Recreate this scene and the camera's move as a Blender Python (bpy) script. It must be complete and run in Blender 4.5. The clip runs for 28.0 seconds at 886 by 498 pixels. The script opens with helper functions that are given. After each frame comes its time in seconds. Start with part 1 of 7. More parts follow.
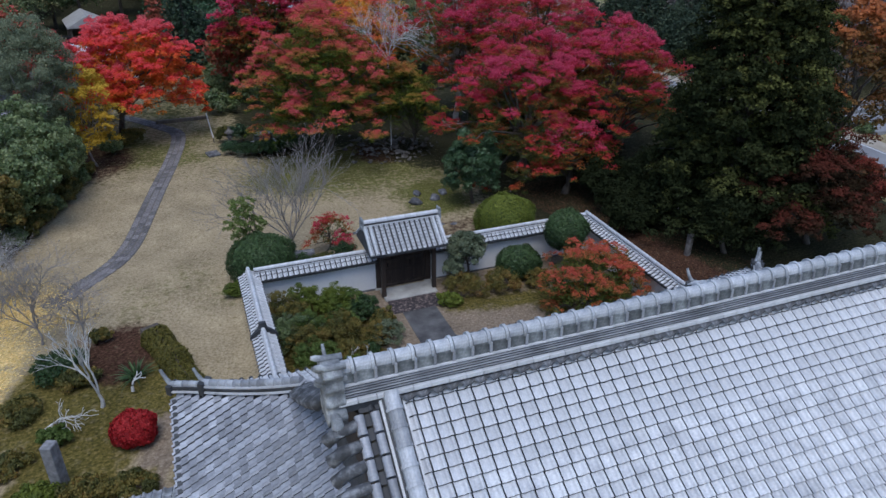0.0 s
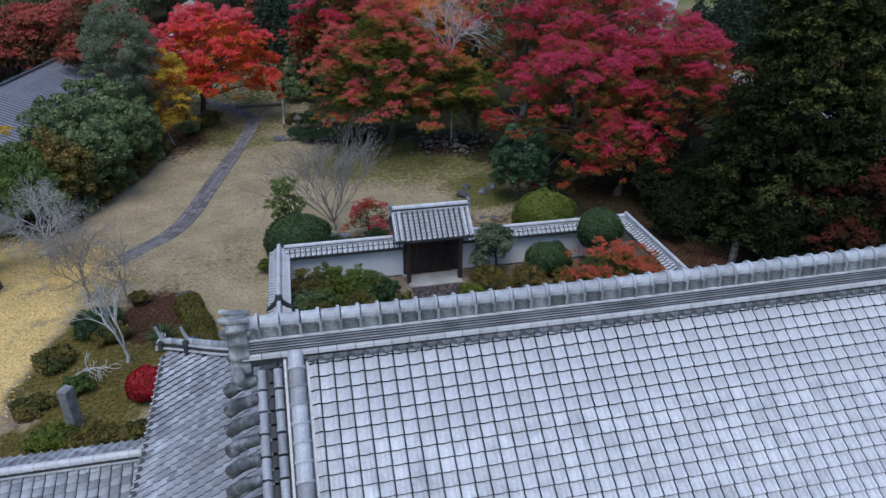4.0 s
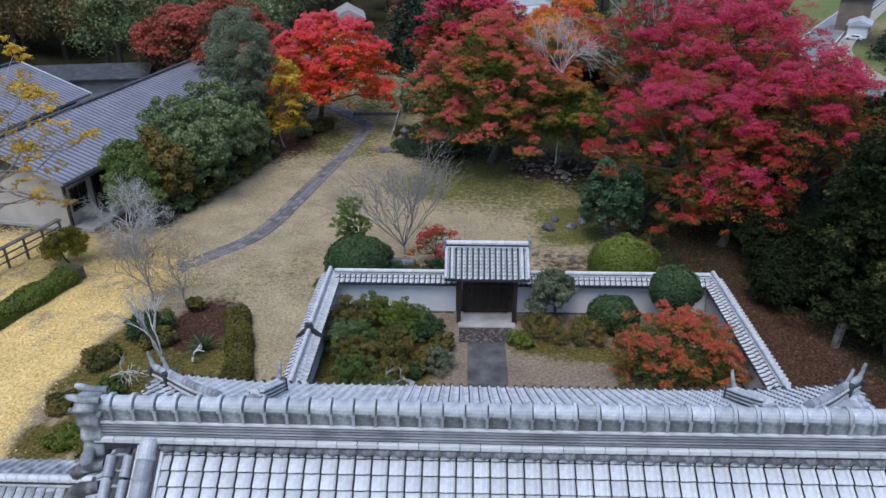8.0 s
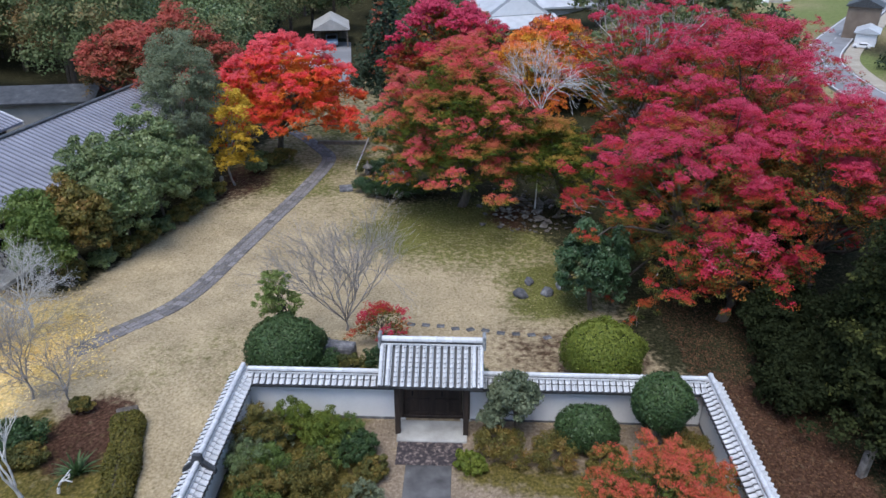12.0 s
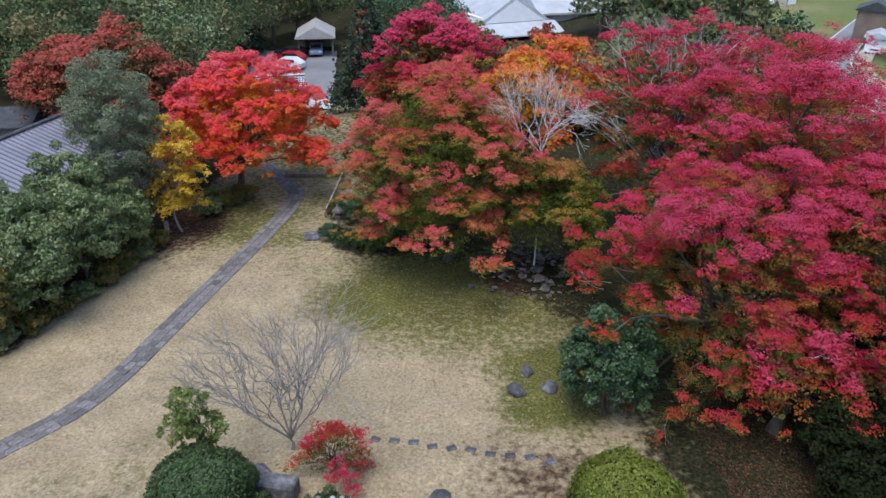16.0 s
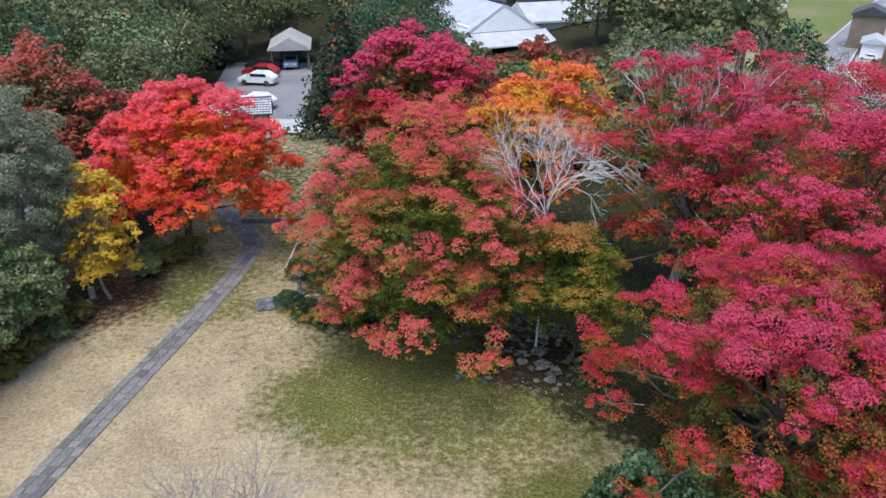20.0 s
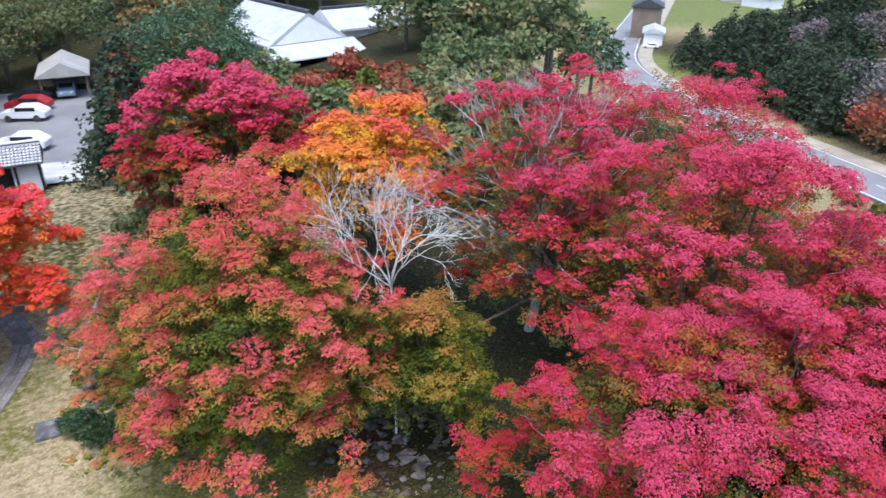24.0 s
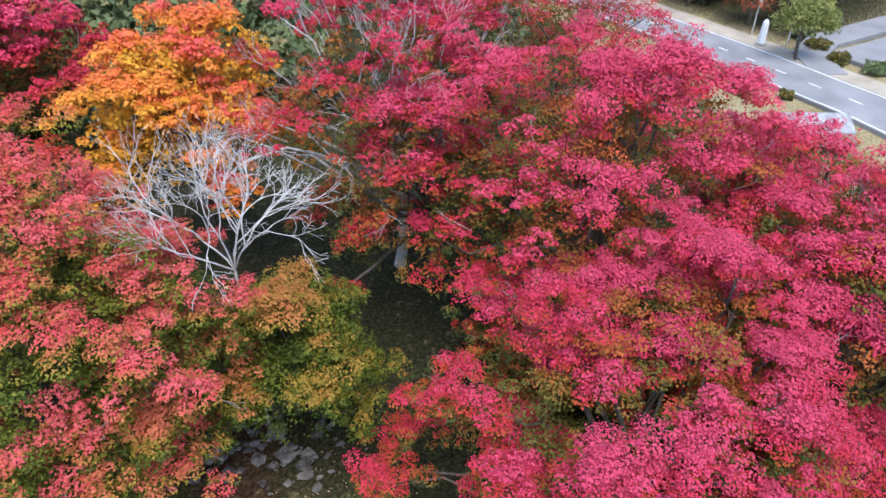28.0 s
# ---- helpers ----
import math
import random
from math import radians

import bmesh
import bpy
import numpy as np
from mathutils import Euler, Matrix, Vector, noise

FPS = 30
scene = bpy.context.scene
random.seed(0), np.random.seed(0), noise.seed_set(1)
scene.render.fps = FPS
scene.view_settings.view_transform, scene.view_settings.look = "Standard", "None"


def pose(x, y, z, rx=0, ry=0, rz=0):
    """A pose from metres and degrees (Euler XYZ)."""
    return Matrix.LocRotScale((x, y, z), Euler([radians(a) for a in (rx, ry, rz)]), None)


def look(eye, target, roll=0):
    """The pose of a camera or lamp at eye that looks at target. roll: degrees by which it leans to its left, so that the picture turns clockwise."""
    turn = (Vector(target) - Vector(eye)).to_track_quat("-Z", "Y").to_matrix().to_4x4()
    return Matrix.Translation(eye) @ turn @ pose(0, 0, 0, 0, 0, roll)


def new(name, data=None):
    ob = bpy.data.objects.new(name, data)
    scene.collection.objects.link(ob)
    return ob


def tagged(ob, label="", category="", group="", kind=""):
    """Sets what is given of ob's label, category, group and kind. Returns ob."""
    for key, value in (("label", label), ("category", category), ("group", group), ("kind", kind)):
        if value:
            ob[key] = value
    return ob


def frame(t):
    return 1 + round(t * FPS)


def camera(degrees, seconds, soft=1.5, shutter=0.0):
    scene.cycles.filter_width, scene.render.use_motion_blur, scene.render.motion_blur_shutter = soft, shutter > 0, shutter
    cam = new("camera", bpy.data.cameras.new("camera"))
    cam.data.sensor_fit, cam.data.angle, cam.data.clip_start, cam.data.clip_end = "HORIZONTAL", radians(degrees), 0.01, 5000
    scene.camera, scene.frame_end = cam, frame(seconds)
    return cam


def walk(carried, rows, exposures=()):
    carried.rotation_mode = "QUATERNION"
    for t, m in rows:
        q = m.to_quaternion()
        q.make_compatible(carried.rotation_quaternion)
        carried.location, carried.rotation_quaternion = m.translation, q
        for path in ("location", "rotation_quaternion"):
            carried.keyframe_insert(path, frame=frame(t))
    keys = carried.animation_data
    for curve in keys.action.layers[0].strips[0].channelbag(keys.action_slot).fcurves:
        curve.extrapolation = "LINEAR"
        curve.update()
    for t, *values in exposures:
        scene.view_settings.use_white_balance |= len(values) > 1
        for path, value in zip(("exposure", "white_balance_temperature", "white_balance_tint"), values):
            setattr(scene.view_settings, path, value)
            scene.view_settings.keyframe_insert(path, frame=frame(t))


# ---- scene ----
cam = camera(64.6, 28.0, shutter=0.5)
METRES, EYE, TILT, LEAN, TURN = 39.0, 15.84, -27.2, 0.2, -20.5
ROWS = [
    (0.0, 0.0, 0.0, 0.0, -0.0, 0.0, -0.0),
    (0.5, 0.0071, 0.0015, -0.0046, 0.9, 0.01, -0.48),
    (1.0, 0.0142, 0.0025, -0.0088, 1.81, -0.02, -0.94),
    (1.5, 0.0224, 0.0035, -0.0125, 2.71, -0.02, -1.39),
    (2.0, 0.0312, 0.0045, -0.0151, 3.6, -0.05, -1.87),
    (2.5, 0.0404, 0.0041, -0.0154, 4.52, -0.09, -2.33),
    (4.5, 0.0906, 0.0008, -0.0061, 9.02, -0.28, -4.62),
    (5.0, 0.1052, 0.003, -0.0024, 10.42, -0.39, -5.31),
    (5.5, 0.119, 0.0085, 0.0026, 11.94, -0.51, -6.07),
    (6.0, 0.1311, 0.017, 0.008, 13.61, -0.68, -6.9),
    (6.5, 0.1411, 0.0273, 0.0148, 15.75, -0.93, -7.96),
    (7.0, 0.1492, 0.0389, 0.0228, 17.77, -1.2, -8.91),
    (7.5, 0.1556, 0.0521, 0.0314, 19.23, -1.4, -9.6),
    (8.0, 0.1604, 0.0668, 0.0402, 20.08, -1.52, -10.02),
    (8.5, 0.1633, 0.0829, 0.0499, 20.41, -1.56, -10.23),
    (9.0, 0.1651, 0.1001, 0.0601, 20.4, -1.58, -10.26),
    (9.5, 0.1655, 0.1176, 0.0715, 20.38, -1.58, -10.28),
    (10.0, 0.1649, 0.1359, 0.0829, 20.38, -1.58, -10.27),
    (10.5, 0.1625, 0.1543, 0.0946, 20.34, -1.58, -10.3),
    (11.0, 0.1598, 0.1735, 0.1064, 20.33, -1.56, -10.3),
    (11.5, 0.1561, 0.1932, 0.1175, 20.3, -1.55, -10.34),
    (12.0, 0.1522, 0.2131, 0.1283, 20.29, -1.53, -10.33),
    (12.5, 0.1473, 0.2331, 0.1394, 20.28, -1.51, -10.33),
    (14.5, 0.1209, 0.318, 0.1781, 20.23, -1.48, -10.32),
    (15.0, 0.1139, 0.339, 0.1873, 20.22, -1.47, -10.31),
    (15.5, 0.1066, 0.3594, 0.1973, 20.2, -1.47, -10.32),
    (16.0, 0.0993, 0.3793, 0.2071, 20.19, -1.47, -10.32),
    (16.5, 0.0911, 0.3996, 0.2166, 20.19, -1.43, -10.31),
    (17.0, 0.0829, 0.4195, 0.2261, 20.18, -1.43, -10.34),
    (17.5, 0.074, 0.4389, 0.2358, 20.16, -1.43, -10.34),
    (18.0, 0.066, 0.4582, 0.2442, 20.17, -1.4, -10.36),
    (18.5, 0.0581, 0.4774, 0.2527, 20.16, -1.37, -10.38),
    (19.0, 0.0503, 0.4956, 0.2623, 20.0, -1.32, -10.32),
    (19.5, 0.0434, 0.5135, 0.2726, 19.81, -1.29, -10.19),
    (20.0, 0.0369, 0.5313, 0.2818, 19.18, -1.17, -9.94),
    (20.5, 0.0303, 0.5476, 0.2902, 18.49, -1.06, -9.61),
    (22.5, 0.0108, 0.599, 0.323, 12.83, -0.21, -6.92),
    (23.0, 0.0066, 0.6107, 0.3304, 10.46, 0.04, -5.76),
    (23.5, 0.0015, 0.6234, 0.3378, 7.91, 0.26, -4.49),
    (24.0, -0.0026, 0.6368, 0.3444, 5.31, 0.41, -3.15),
    (24.5, -0.0067, 0.6506, 0.3509, 2.69, 0.49, -1.78),
    (25.0, -0.0102, 0.6648, 0.3572, 0.1, 0.52, -0.49),
    (25.5, -0.0126, 0.6791, 0.3631, -1.79, 0.46, 0.49),
    (26.0, -0.0142, 0.6934, 0.3683, -3.18, -0.4, 1.23),
    (26.5, -0.0159, 0.7076, 0.3741, -4.57, -2.49, 1.96),
    (27.0, -0.0172, 0.721, 0.3802, -5.84, -4.82, 2.65),
    (27.5, -0.0185, 0.7326, 0.3861, -6.94, -7.15, 3.23),
    (28.0, -0.0196, 0.7429, 0.3914, -8.01, -9.44, 3.73),
]
walk(cam, [(t, pose(0, 0, EYE, TILT, LEAN, TURN) @ pose(METRES * x, METRES * y, METRES * z, 90 + pitch, roll, yaw)) for t, x, y, z, yaw, pitch, roll in ROWS],
     exposures=[(0.0, 0.0, 5850, 10), (2.5, -0.06, 5850, 10), (5.0, -0.02, 5850, 10), (7.0, 0.15, 5950, 10), (9.0, 0.5, 6050, 10), (11.0, 0.7, 6150, 10), (14.5, 0.65, 6200, 10), (17.0, 0.75, 6250, 10), (20.0, 0.95, 6350, 10), (23.0, 1.25, 6300, 10), (28.0, 1.35, 6300, 10)])

# ---------- light ----------
world = bpy.data.worlds.new("overcast_sky")
scene.world = world
world.use_nodes = True
wn = world.node_tree
sky = wn.nodes.new("ShaderNodeTexSky")
sky.sky_type = 'NISHITA'
sky.sun_disc = False
sky.sun_elevation = radians(66)
sky.sun_rotation = radians(200)
sky.dust_density = 1.2
sky.air_density = 1.0
wn.links.new(sky.outputs[0], wn.nodes["Background"].inputs[0])
wn.nodes["Background"].inputs[1].default_value = 0.15
sun = new("sun", bpy.data.lights.new("sun", 'SUN'))
sun.data.energy = 1.5
sun.data.angle = radians(35)
sun.data.color = (1.0, 0.97, 0.93)
sun.matrix_world = look((0, 0, 60), (5, 13, 25))

# ---------- helpers ----------


def smooth(a, b, v):
    k = np.clip((np.asarray(v, float) - a) / (b - a), 0, 1)
    return k * k * (3 - 2 * k)


_lat = np.random.default_rng(3).random((256, 256))


def vnoise(x, y, size, seed=0):
    """Value noise in 0..1 with cells of that many metres."""
    x, y = np.asarray(x, float) / size + 17.3 * seed, np.asarray(y, float) / size + 5.1 * seed
    i, j = np.floor(x).astype(int), np.floor(y).astype(int)
    u, v = x - i, y - j
    u, v = u * u * (3 - 2 * u), v * v * (3 - 2 * v)
    g = lambda a, b: _lat[a % 256, b % 256]
    return (g(i, j) * (1 - u) + g(i + 1, j) * u) * (1 - v) + (g(i, j + 1) * (1 - u) + g(i + 1, j + 1) * u) * v


def fnoise(x, y, size, seed=0):
    return 0.55 * vnoise(x, y, size, seed) + 0.3 * vnoise(x, y, size / 2.3, seed + 1) + 0.15 * vnoise(x, y, size / 5.1, seed + 2)


def mat(name, stops, scale=2.0, rough=0.7, bump=0.15, fine=30.0, grain=0.25, metal=0.0, rand=0.0, island=0.0,
        attr="", translucent=0.0, stretch=(1, 1, 1), spec=0.5, bdist=0.02):
    """A surface: colours along a broad noise (or a painted mask), fine grain, relief, and a jitter from piece to piece."""
    m = bpy.data.materials.new(name)
    m.use_nodes = True
    nt = m.node_tree
    N, L = nt.nodes, nt.links
    p = N["Principled BSDF"]
    tc = N.new("ShaderNodeTexCoord")
    mp = N.new("ShaderNodeMapping")
    mp.inputs["Scale"].default_value = stretch
    L.new(tc.outputs["Object"], mp.inputs[0])
    n1 = N.new("ShaderNodeTexNoise")
    n1.inputs["Scale"].default_value = scale
    n1.inputs["Detail"].default_value = 5
    L.new(mp.outputs[0], n1.inputs["Vector"])
    n2 = N.new("ShaderNodeTexNoise")
    n2.inputs["Scale"].default_value = fine
    n2.inputs["Detail"].default_value = 4
    L.new(mp.outputs[0], n2.inputs["Vector"])
    ramp = N.new("ShaderNodeValToRGB")
    e = ramp.color_ramp.elements
    while len(e) < len(stops):
        e.new(0.5)
    for k, (pos, col) in enumerate(stops):
        e[k].position = pos
        e[k].color = (*col, 1)
    if attr:
        a = N.new("ShaderNodeAttribute")
        a.attribute_name = attr
        ad = N.new("ShaderNodeMath")
        ad.operation = 'MULTIPLY_ADD'
        ad.inputs[1].default_value = 0.3
        L.new(n1.outputs[0], ad.inputs[0])
        sb = N.new("ShaderNodeMath")
        sb.operation = 'SUBTRACT'
        sb.inputs[1].default_value = 0.15
        L.new(a.outputs["Fac"], sb.inputs[0])
        L.new(sb.outputs[0], ad.inputs[2])
        L.new(ad.outputs[0], ramp.inputs[0])
    else:
        L.new(n1.outputs[0], ramp.inputs[0])
    hsv = N.new("ShaderNodeHueSaturation")
    L.new(ramp.outputs[0], hsv.inputs["Color"])
    val = N.new("ShaderNodeMath")
    val.operation = 'MULTIPLY_ADD'
    val.inputs[1].default_value = grain * 2
    val.inputs[2].default_value = 1 - grain
    L.new(n2.outputs[0], val.inputs[0])
    out = val.outputs[0]
    for amount, node, sock in ((rand, "ShaderNodeObjectInfo", "Random"), (island, "ShaderNodeNewGeometry", "Random Per Island")):
        if amount:
            r = N.new(node)
            ma = N.new("ShaderNodeMath")
            ma.operation = 'MULTIPLY_ADD'
            ma.inputs[1].default_value = amount * 2
            ma.inputs[2].default_value = 1 - amount
            L.new(r.outputs[sock], ma.inputs[0])
            mu = N.new("ShaderNodeMath")
            mu.operation = 'MULTIPLY'
            L.new(out, mu.inputs[0])
            L.new(ma.outputs[0], mu.inputs[1])
            out = mu.outputs[0]
    L.new(out, hsv.inputs["Value"])
    L.new(hsv.outputs[0], p.inputs["Base Color"])
    p.inputs["Roughness"].default_value = rough
    p.inputs["Metallic"].default_value = metal
    p.inputs["Specular IOR Level"].default_value = spec
    if bump:
        b = N.new("ShaderNodeBump")
        b.inputs["Strength"].default_value = bump
        b.inputs["Distance"].default_value = bdist
        L.new(n2.outputs[0], b.inputs["Height"])
        L.new(b.outputs[0], p.inputs["Normal"])
    if translucent:
        t = N.new("ShaderNodeBsdfTranslucent")
        L.new(hsv.outputs[0], t.inputs["Color"])
        mx = N.new("ShaderNodeMixShader")
        mx.inputs[0].default_value = translucent
        L.new(p.outputs[0], mx.inputs[1])
        L.new(t.outputs[0], mx.inputs[2])
        L.new(mx.outputs[0], N["Material Output"].inputs[0])
    return m


def leafmat(name, stops, rough=0.6, island=0.22, translucent=0.3, spec=0.3):
    return mat(name, stops, scale=0.9, rough=rough, bump=0, fine=9, grain=0.2, island=island, attr="tone", translucent=translucent, spec=spec)


def mesh_np(name, verts, faces, material, tone=None, flat=True):
    """A mesh from arrays of vertices and of quads."""
    verts, faces = np.asarray(verts, np.float32), np.asarray(faces, np.int32)
    me = bpy.data.meshes.new(name)
    me.vertices.add(len(verts))
    me.vertices.foreach_set("co", verts.ravel())
    me.loops.add(faces.size)
    me.loops.foreach_set("vertex_index", faces.ravel())
    me.polygons.add(len(faces))
    me.polygons.foreach_set("loop_start", np.arange(0, faces.size, faces.shape[1], dtype=np.int32))
    me.update(calc_edges=True)
    if tone is not None:
        at = me.attributes.new("tone", 'FLOAT', 'POINT')
        at.data.foreach_set("value", np.asarray(tone, np.float32))
    me.polygons.foreach_set("use_smooth", np.full(len(faces), not flat))
    for mm in (material if isinstance(material, (list, tuple)) else [material]):
        me.materials.append(mm)
    return me


def put(name, me, parent=None, m=None, label=""):
    ob = new(name, me)
    if m is not None:
        ob.matrix_basis = m
    if parent is not None:
        ob.parent = parent
    if label:
        tagged(ob, label)
    return ob


def part(name, bm, material, parent, label="", smoothed=False, m=None):
    """Links a bmesh as one mesh object under a thing or part."""
    me = bpy.data.meshes.new(name)
    if smoothed:
        for f in bm.faces:
            f.smooth = True
    bm.to_mesh(me)
    bm.free()
    me.materials.append(material)
    return put(name, me, parent, m, label)


def thing(name, label, category, group="", kind="", m=None):
    ob = new(name)
    ob.empty_display_size = 0.2
    if m is not None:
        ob.matrix_basis = m
    return tagged(ob, label, category, group, kind)


def box(x0, y0, z0, x1, y1, z1, bevel=0.0, bm=None):
    bm = bm or bmesh.new()
    r = bmesh.ops.create_cube(bm, size=1, matrix=Matrix.Translation(((x0 + x1) / 2, (y0 + y1) / 2, (z0 + z1) / 2)) @ Matrix.Diagonal((abs(x1 - x0), abs(y1 - y0), abs(z1 - z0), 1)))
    if bevel:
        bmesh.ops.bevel(bm, geom=list({e for v in r["verts"] for e in v.link_edges}), offset=bevel, segments=1, affect='EDGES')
    return bm


def tube(points, radii, sides=6):
    """Vertices and quads of a tapering tube along a line."""
    P = np.asarray(points, float)
    n = len(P)
    T = np.gradient(P, axis=0)
    T /= np.linalg.norm(T, axis=1)[:, None] + 1e-9
    up = np.where(np.abs(T[:, 2:3]) > 0.9, [[1.0, 0, 0]], [[0, 0, 1.0]])
    A = np.cross(T, up)
    A /= np.linalg.norm(A, axis=1)[:, None] + 1e-9
    B = np.cross(T, A)
    th = np.linspace(0, 2 * np.pi, sides, endpoint=False)
    R = np.broadcast_to(np.asarray(radii, float), (n,))
    V = P[:, None] + R[:, None, None] * (np.cos(th)[None, :, None] * A[:, None] + np.sin(th)[None, :, None] * B[:, None])
    i, j = np.meshgrid(np.arange(n - 1), np.arange(sides), indexing="ij")
    k = (j + 1) % sides
    F = np.stack([i * sides + j, i * sides + k, (i + 1) * sides + k, (i + 1) * sides + j], -1).reshape(-1, 4)
    V = V.reshape(-1, 3)
    return V, F


def join(chunks):
    V, F, o = [], [], 0
    for v, f in chunks:
        V.append(v)
        F.append(np.asarray(f) + o)
        o += len(v)
    return np.vstack(V), np.vstack(F)


def lathe(profile, sides=16, bm=None, at=(0, 0, 0)):
    """A turned body from (radius, height) pairs."""
    bm = bm or bmesh.new()
    rings = []
    for r, z in profile:
        rings.append([bm.verts.new((at[0] + r * math.cos(2 * math.pi * k / sides), at[1] + r * math.sin(2 * math.pi * k / sides), at[2] + z)) for k in range(sides)])
    for a, b in zip(rings, rings[1:]):
        for k in range(sides):
            bm.faces.new((a[k], a[(k + 1) % sides], b[(k + 1) % sides], b[k]))
    bm.faces.new(rings[0][::-1])
    bm.faces.new(rings[-1])
    return bm


def prism(profile, x0, x1, bm=None):
    """A closed profile in y, z drawn out along x."""
    bm = bm or bmesh.new()
    a = [bm.verts.new((x0, y, z)) for y, z in profile]
    b = [bm.verts.new((x1, y, z)) for y, z in profile]
    n = len(profile)
    for k in range(n):
        bm.faces.new((a[k], a[(k + 1) % n], b[(k + 1) % n], b[k]))
    bm.faces.new(a[::-1])
    bm.faces.new(b)
    bmesh.ops.recalc_face_normals(bm, faces=bm.faces)
    return bm


def leaf_quads(P, N, size, g):
    """One small pointed leaf at each point, facing about along N."""
    n = len(P)
    N = N / (np.linalg.norm(N, axis=1)[:, None] + 1e-9)
    t = g.normal(size=(n, 3))
    t -= (t * N).sum(1)[:, None] * N
    t /= np.linalg.norm(t, axis=1)[:, None] + 1e-9
    b = np.cross(N, t)
    s = (size * (0.65 + 0.7 * g.random(n)))[:, None]
    V = np.stack([P - t * s, P + t * s * 0.6 + b * s * 0.72 - N * s * 0.2, P + t * s * 0.6 - b * s * 0.72 - N * s * 0.2], 1).reshape(-1, 3)
    return V, np.arange(3 * n).reshape(n, 3)



def lumps(C, R, flat, g, sub=12):
    """Offsets and radii of the smaller tufts that make up each clump."""
    sr, st = np.sqrt(g.random((len(C), sub))), g.random((len(C), sub)) * 2 * np.pi
    SC = np.stack([sr * np.cos(st), sr * np.sin(st), flat * (1 - sr ** 2) - 0.25 * sr ** 2 + 0.15 * g.normal(size=sr.shape)], -1) * R[:, None, None]
    a = g.random(len(C)) * np.pi
    c, s, k = np.cos(a)[:, None], np.sin(a)[:, None], g.uniform(0.65, 1.45, (len(C), 1))
    x, y = (SC[..., 0] * c + SC[..., 1] * s) * k, (SC[..., 1] * c - SC[..., 0] * s) / k
    SC[..., 0], SC[..., 1] = x * c - y * s, x * s + y * c
    return SC, R[:, None] * g.uniform(0.16, 0.4, sr.shape)


def clumps(C, R, total, flat, g, updraft=0.55, spread=0.14, shape=None):
    """Points and facings of leaves heaped over clumps with centres C and radii R."""
    SC, SR = shape or lumps(C, R, flat, g)
    w = (SR ** 2).ravel()
    pick = g.choice(len(w), total, p=w / w.sum())
    idx, s = pick // SR.shape[1], pick % SR.shape[1]
    D = g.normal(size=(total, 3))
    D[:, 2] = np.where(g.random(total) < 0.75, np.abs(D[:, 2]), D[:, 2])
    D /= np.linalg.norm(D, axis=1)[:, None]
    off = D * ((0.62 + 0.43 * g.random(total) ** 0.6) * SR[idx, s] * (1 + 0.18 * np.abs(g.normal(size=total))))[:, None] * [1, 1, 0.7]
    P = C[idx] + SC[idx, s] + off
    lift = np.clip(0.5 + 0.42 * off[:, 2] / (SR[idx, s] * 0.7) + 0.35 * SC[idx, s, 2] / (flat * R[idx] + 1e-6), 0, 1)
    N = D * 0.8 + np.array([0, 0, updraft]) + g.normal(size=(total, 3)) * spread
    return P, N, idx, lift


def balls(C, R, total, g, spread=0.55, squash=0.85):
    """Points and facings of leaves over round tufts."""
    w = R ** 2
    idx = g.choice(len(C), total, p=w / w.sum())
    D = g.normal(size=(total, 3))
    D[:, 2] = np.abs(D[:, 2]) * np.where(g.random(total) < 0.22, -1, 1)
    D /= np.linalg.norm(D, axis=1)[:, None]
    rad = R[idx] * (0.5 + 0.75 * g.random(total) ** 0.7)
    P = C[idx] + D * rad[:, None] * [1, 1, squash]
    return P, D + g.normal(size=(total, 3)) * spread, idx


def spread_points(count, c, r, g, low=-0.2, inner=0.45, lumpy=0.22):
    """Centres of clumps over an uneven dome with half axes r about c."""
    i = np.arange(count) + 0.5
    dz = low + (1 - low) * i / count
    ph = i * 2.399963 + c[0]
    D = np.stack([np.sqrt(1 - dz ** 2) * np.cos(ph), np.sqrt(1 - dz ** 2) * np.sin(ph), dz], 1) + g.normal(size=(count, 3)) * 0.55 / math.sqrt(count)
    D /= np.linalg.norm(D, axis=1)[:, None]
    f = 1 - inner * g.random(len(D)) ** 2
    a = np.arctan2(D[:, 1], D[:, 0])
    f *= 1 + lumpy * (0.6 * np.sin(2.3 * a + c[0]) + 0.5 * np.sin(4.1 * a + c[1] * 2 + D[:, 2] * 3)) * 0.8
    return np.asarray(c) + D * f[:, None] * np.asarray(r)


def limbs(base, top, targets, r0, g, bend=0.25):
    """A trunk and the limbs that run from it out to the targets."""
    base, top = np.asarray(base, float), np.asarray(top, float)
    k = np.linspace(0, 1, 6)[:, None]
    side = g.normal(size=3) * [0.25, 0.25, 0]
    tr = base + (top - base) * k + side * np.sin(k * np.pi)
    out = [tube(tr, r0 * np.linspace(1.15, 0.6, 6), 8)]
    for q in targets:
        f = 0.45 + 0.55 * g.random()
        s = base + (top - base) * f + side * math.sin(f * math.pi)
        d = q - s
        kk = np.linspace(0, 1, 6)[:, None]
        sag = np.array([0, 0, 1.0]) * np.linalg.norm(d) * bend * np.sin(kk * np.pi) * (0.3 + 0.5 * g.random())
        wob = g.normal(size=(6, 3)) * np.linalg.norm(d) * 0.035
        wob[0] = wob[-1] = 0
        out.append(tube(s + d * kk + sag * 0.5 + wob, r0 * np.linspace(0.42, 0.08, 6) * (0.7 + 0.5 * g.random()), 5))
    return out


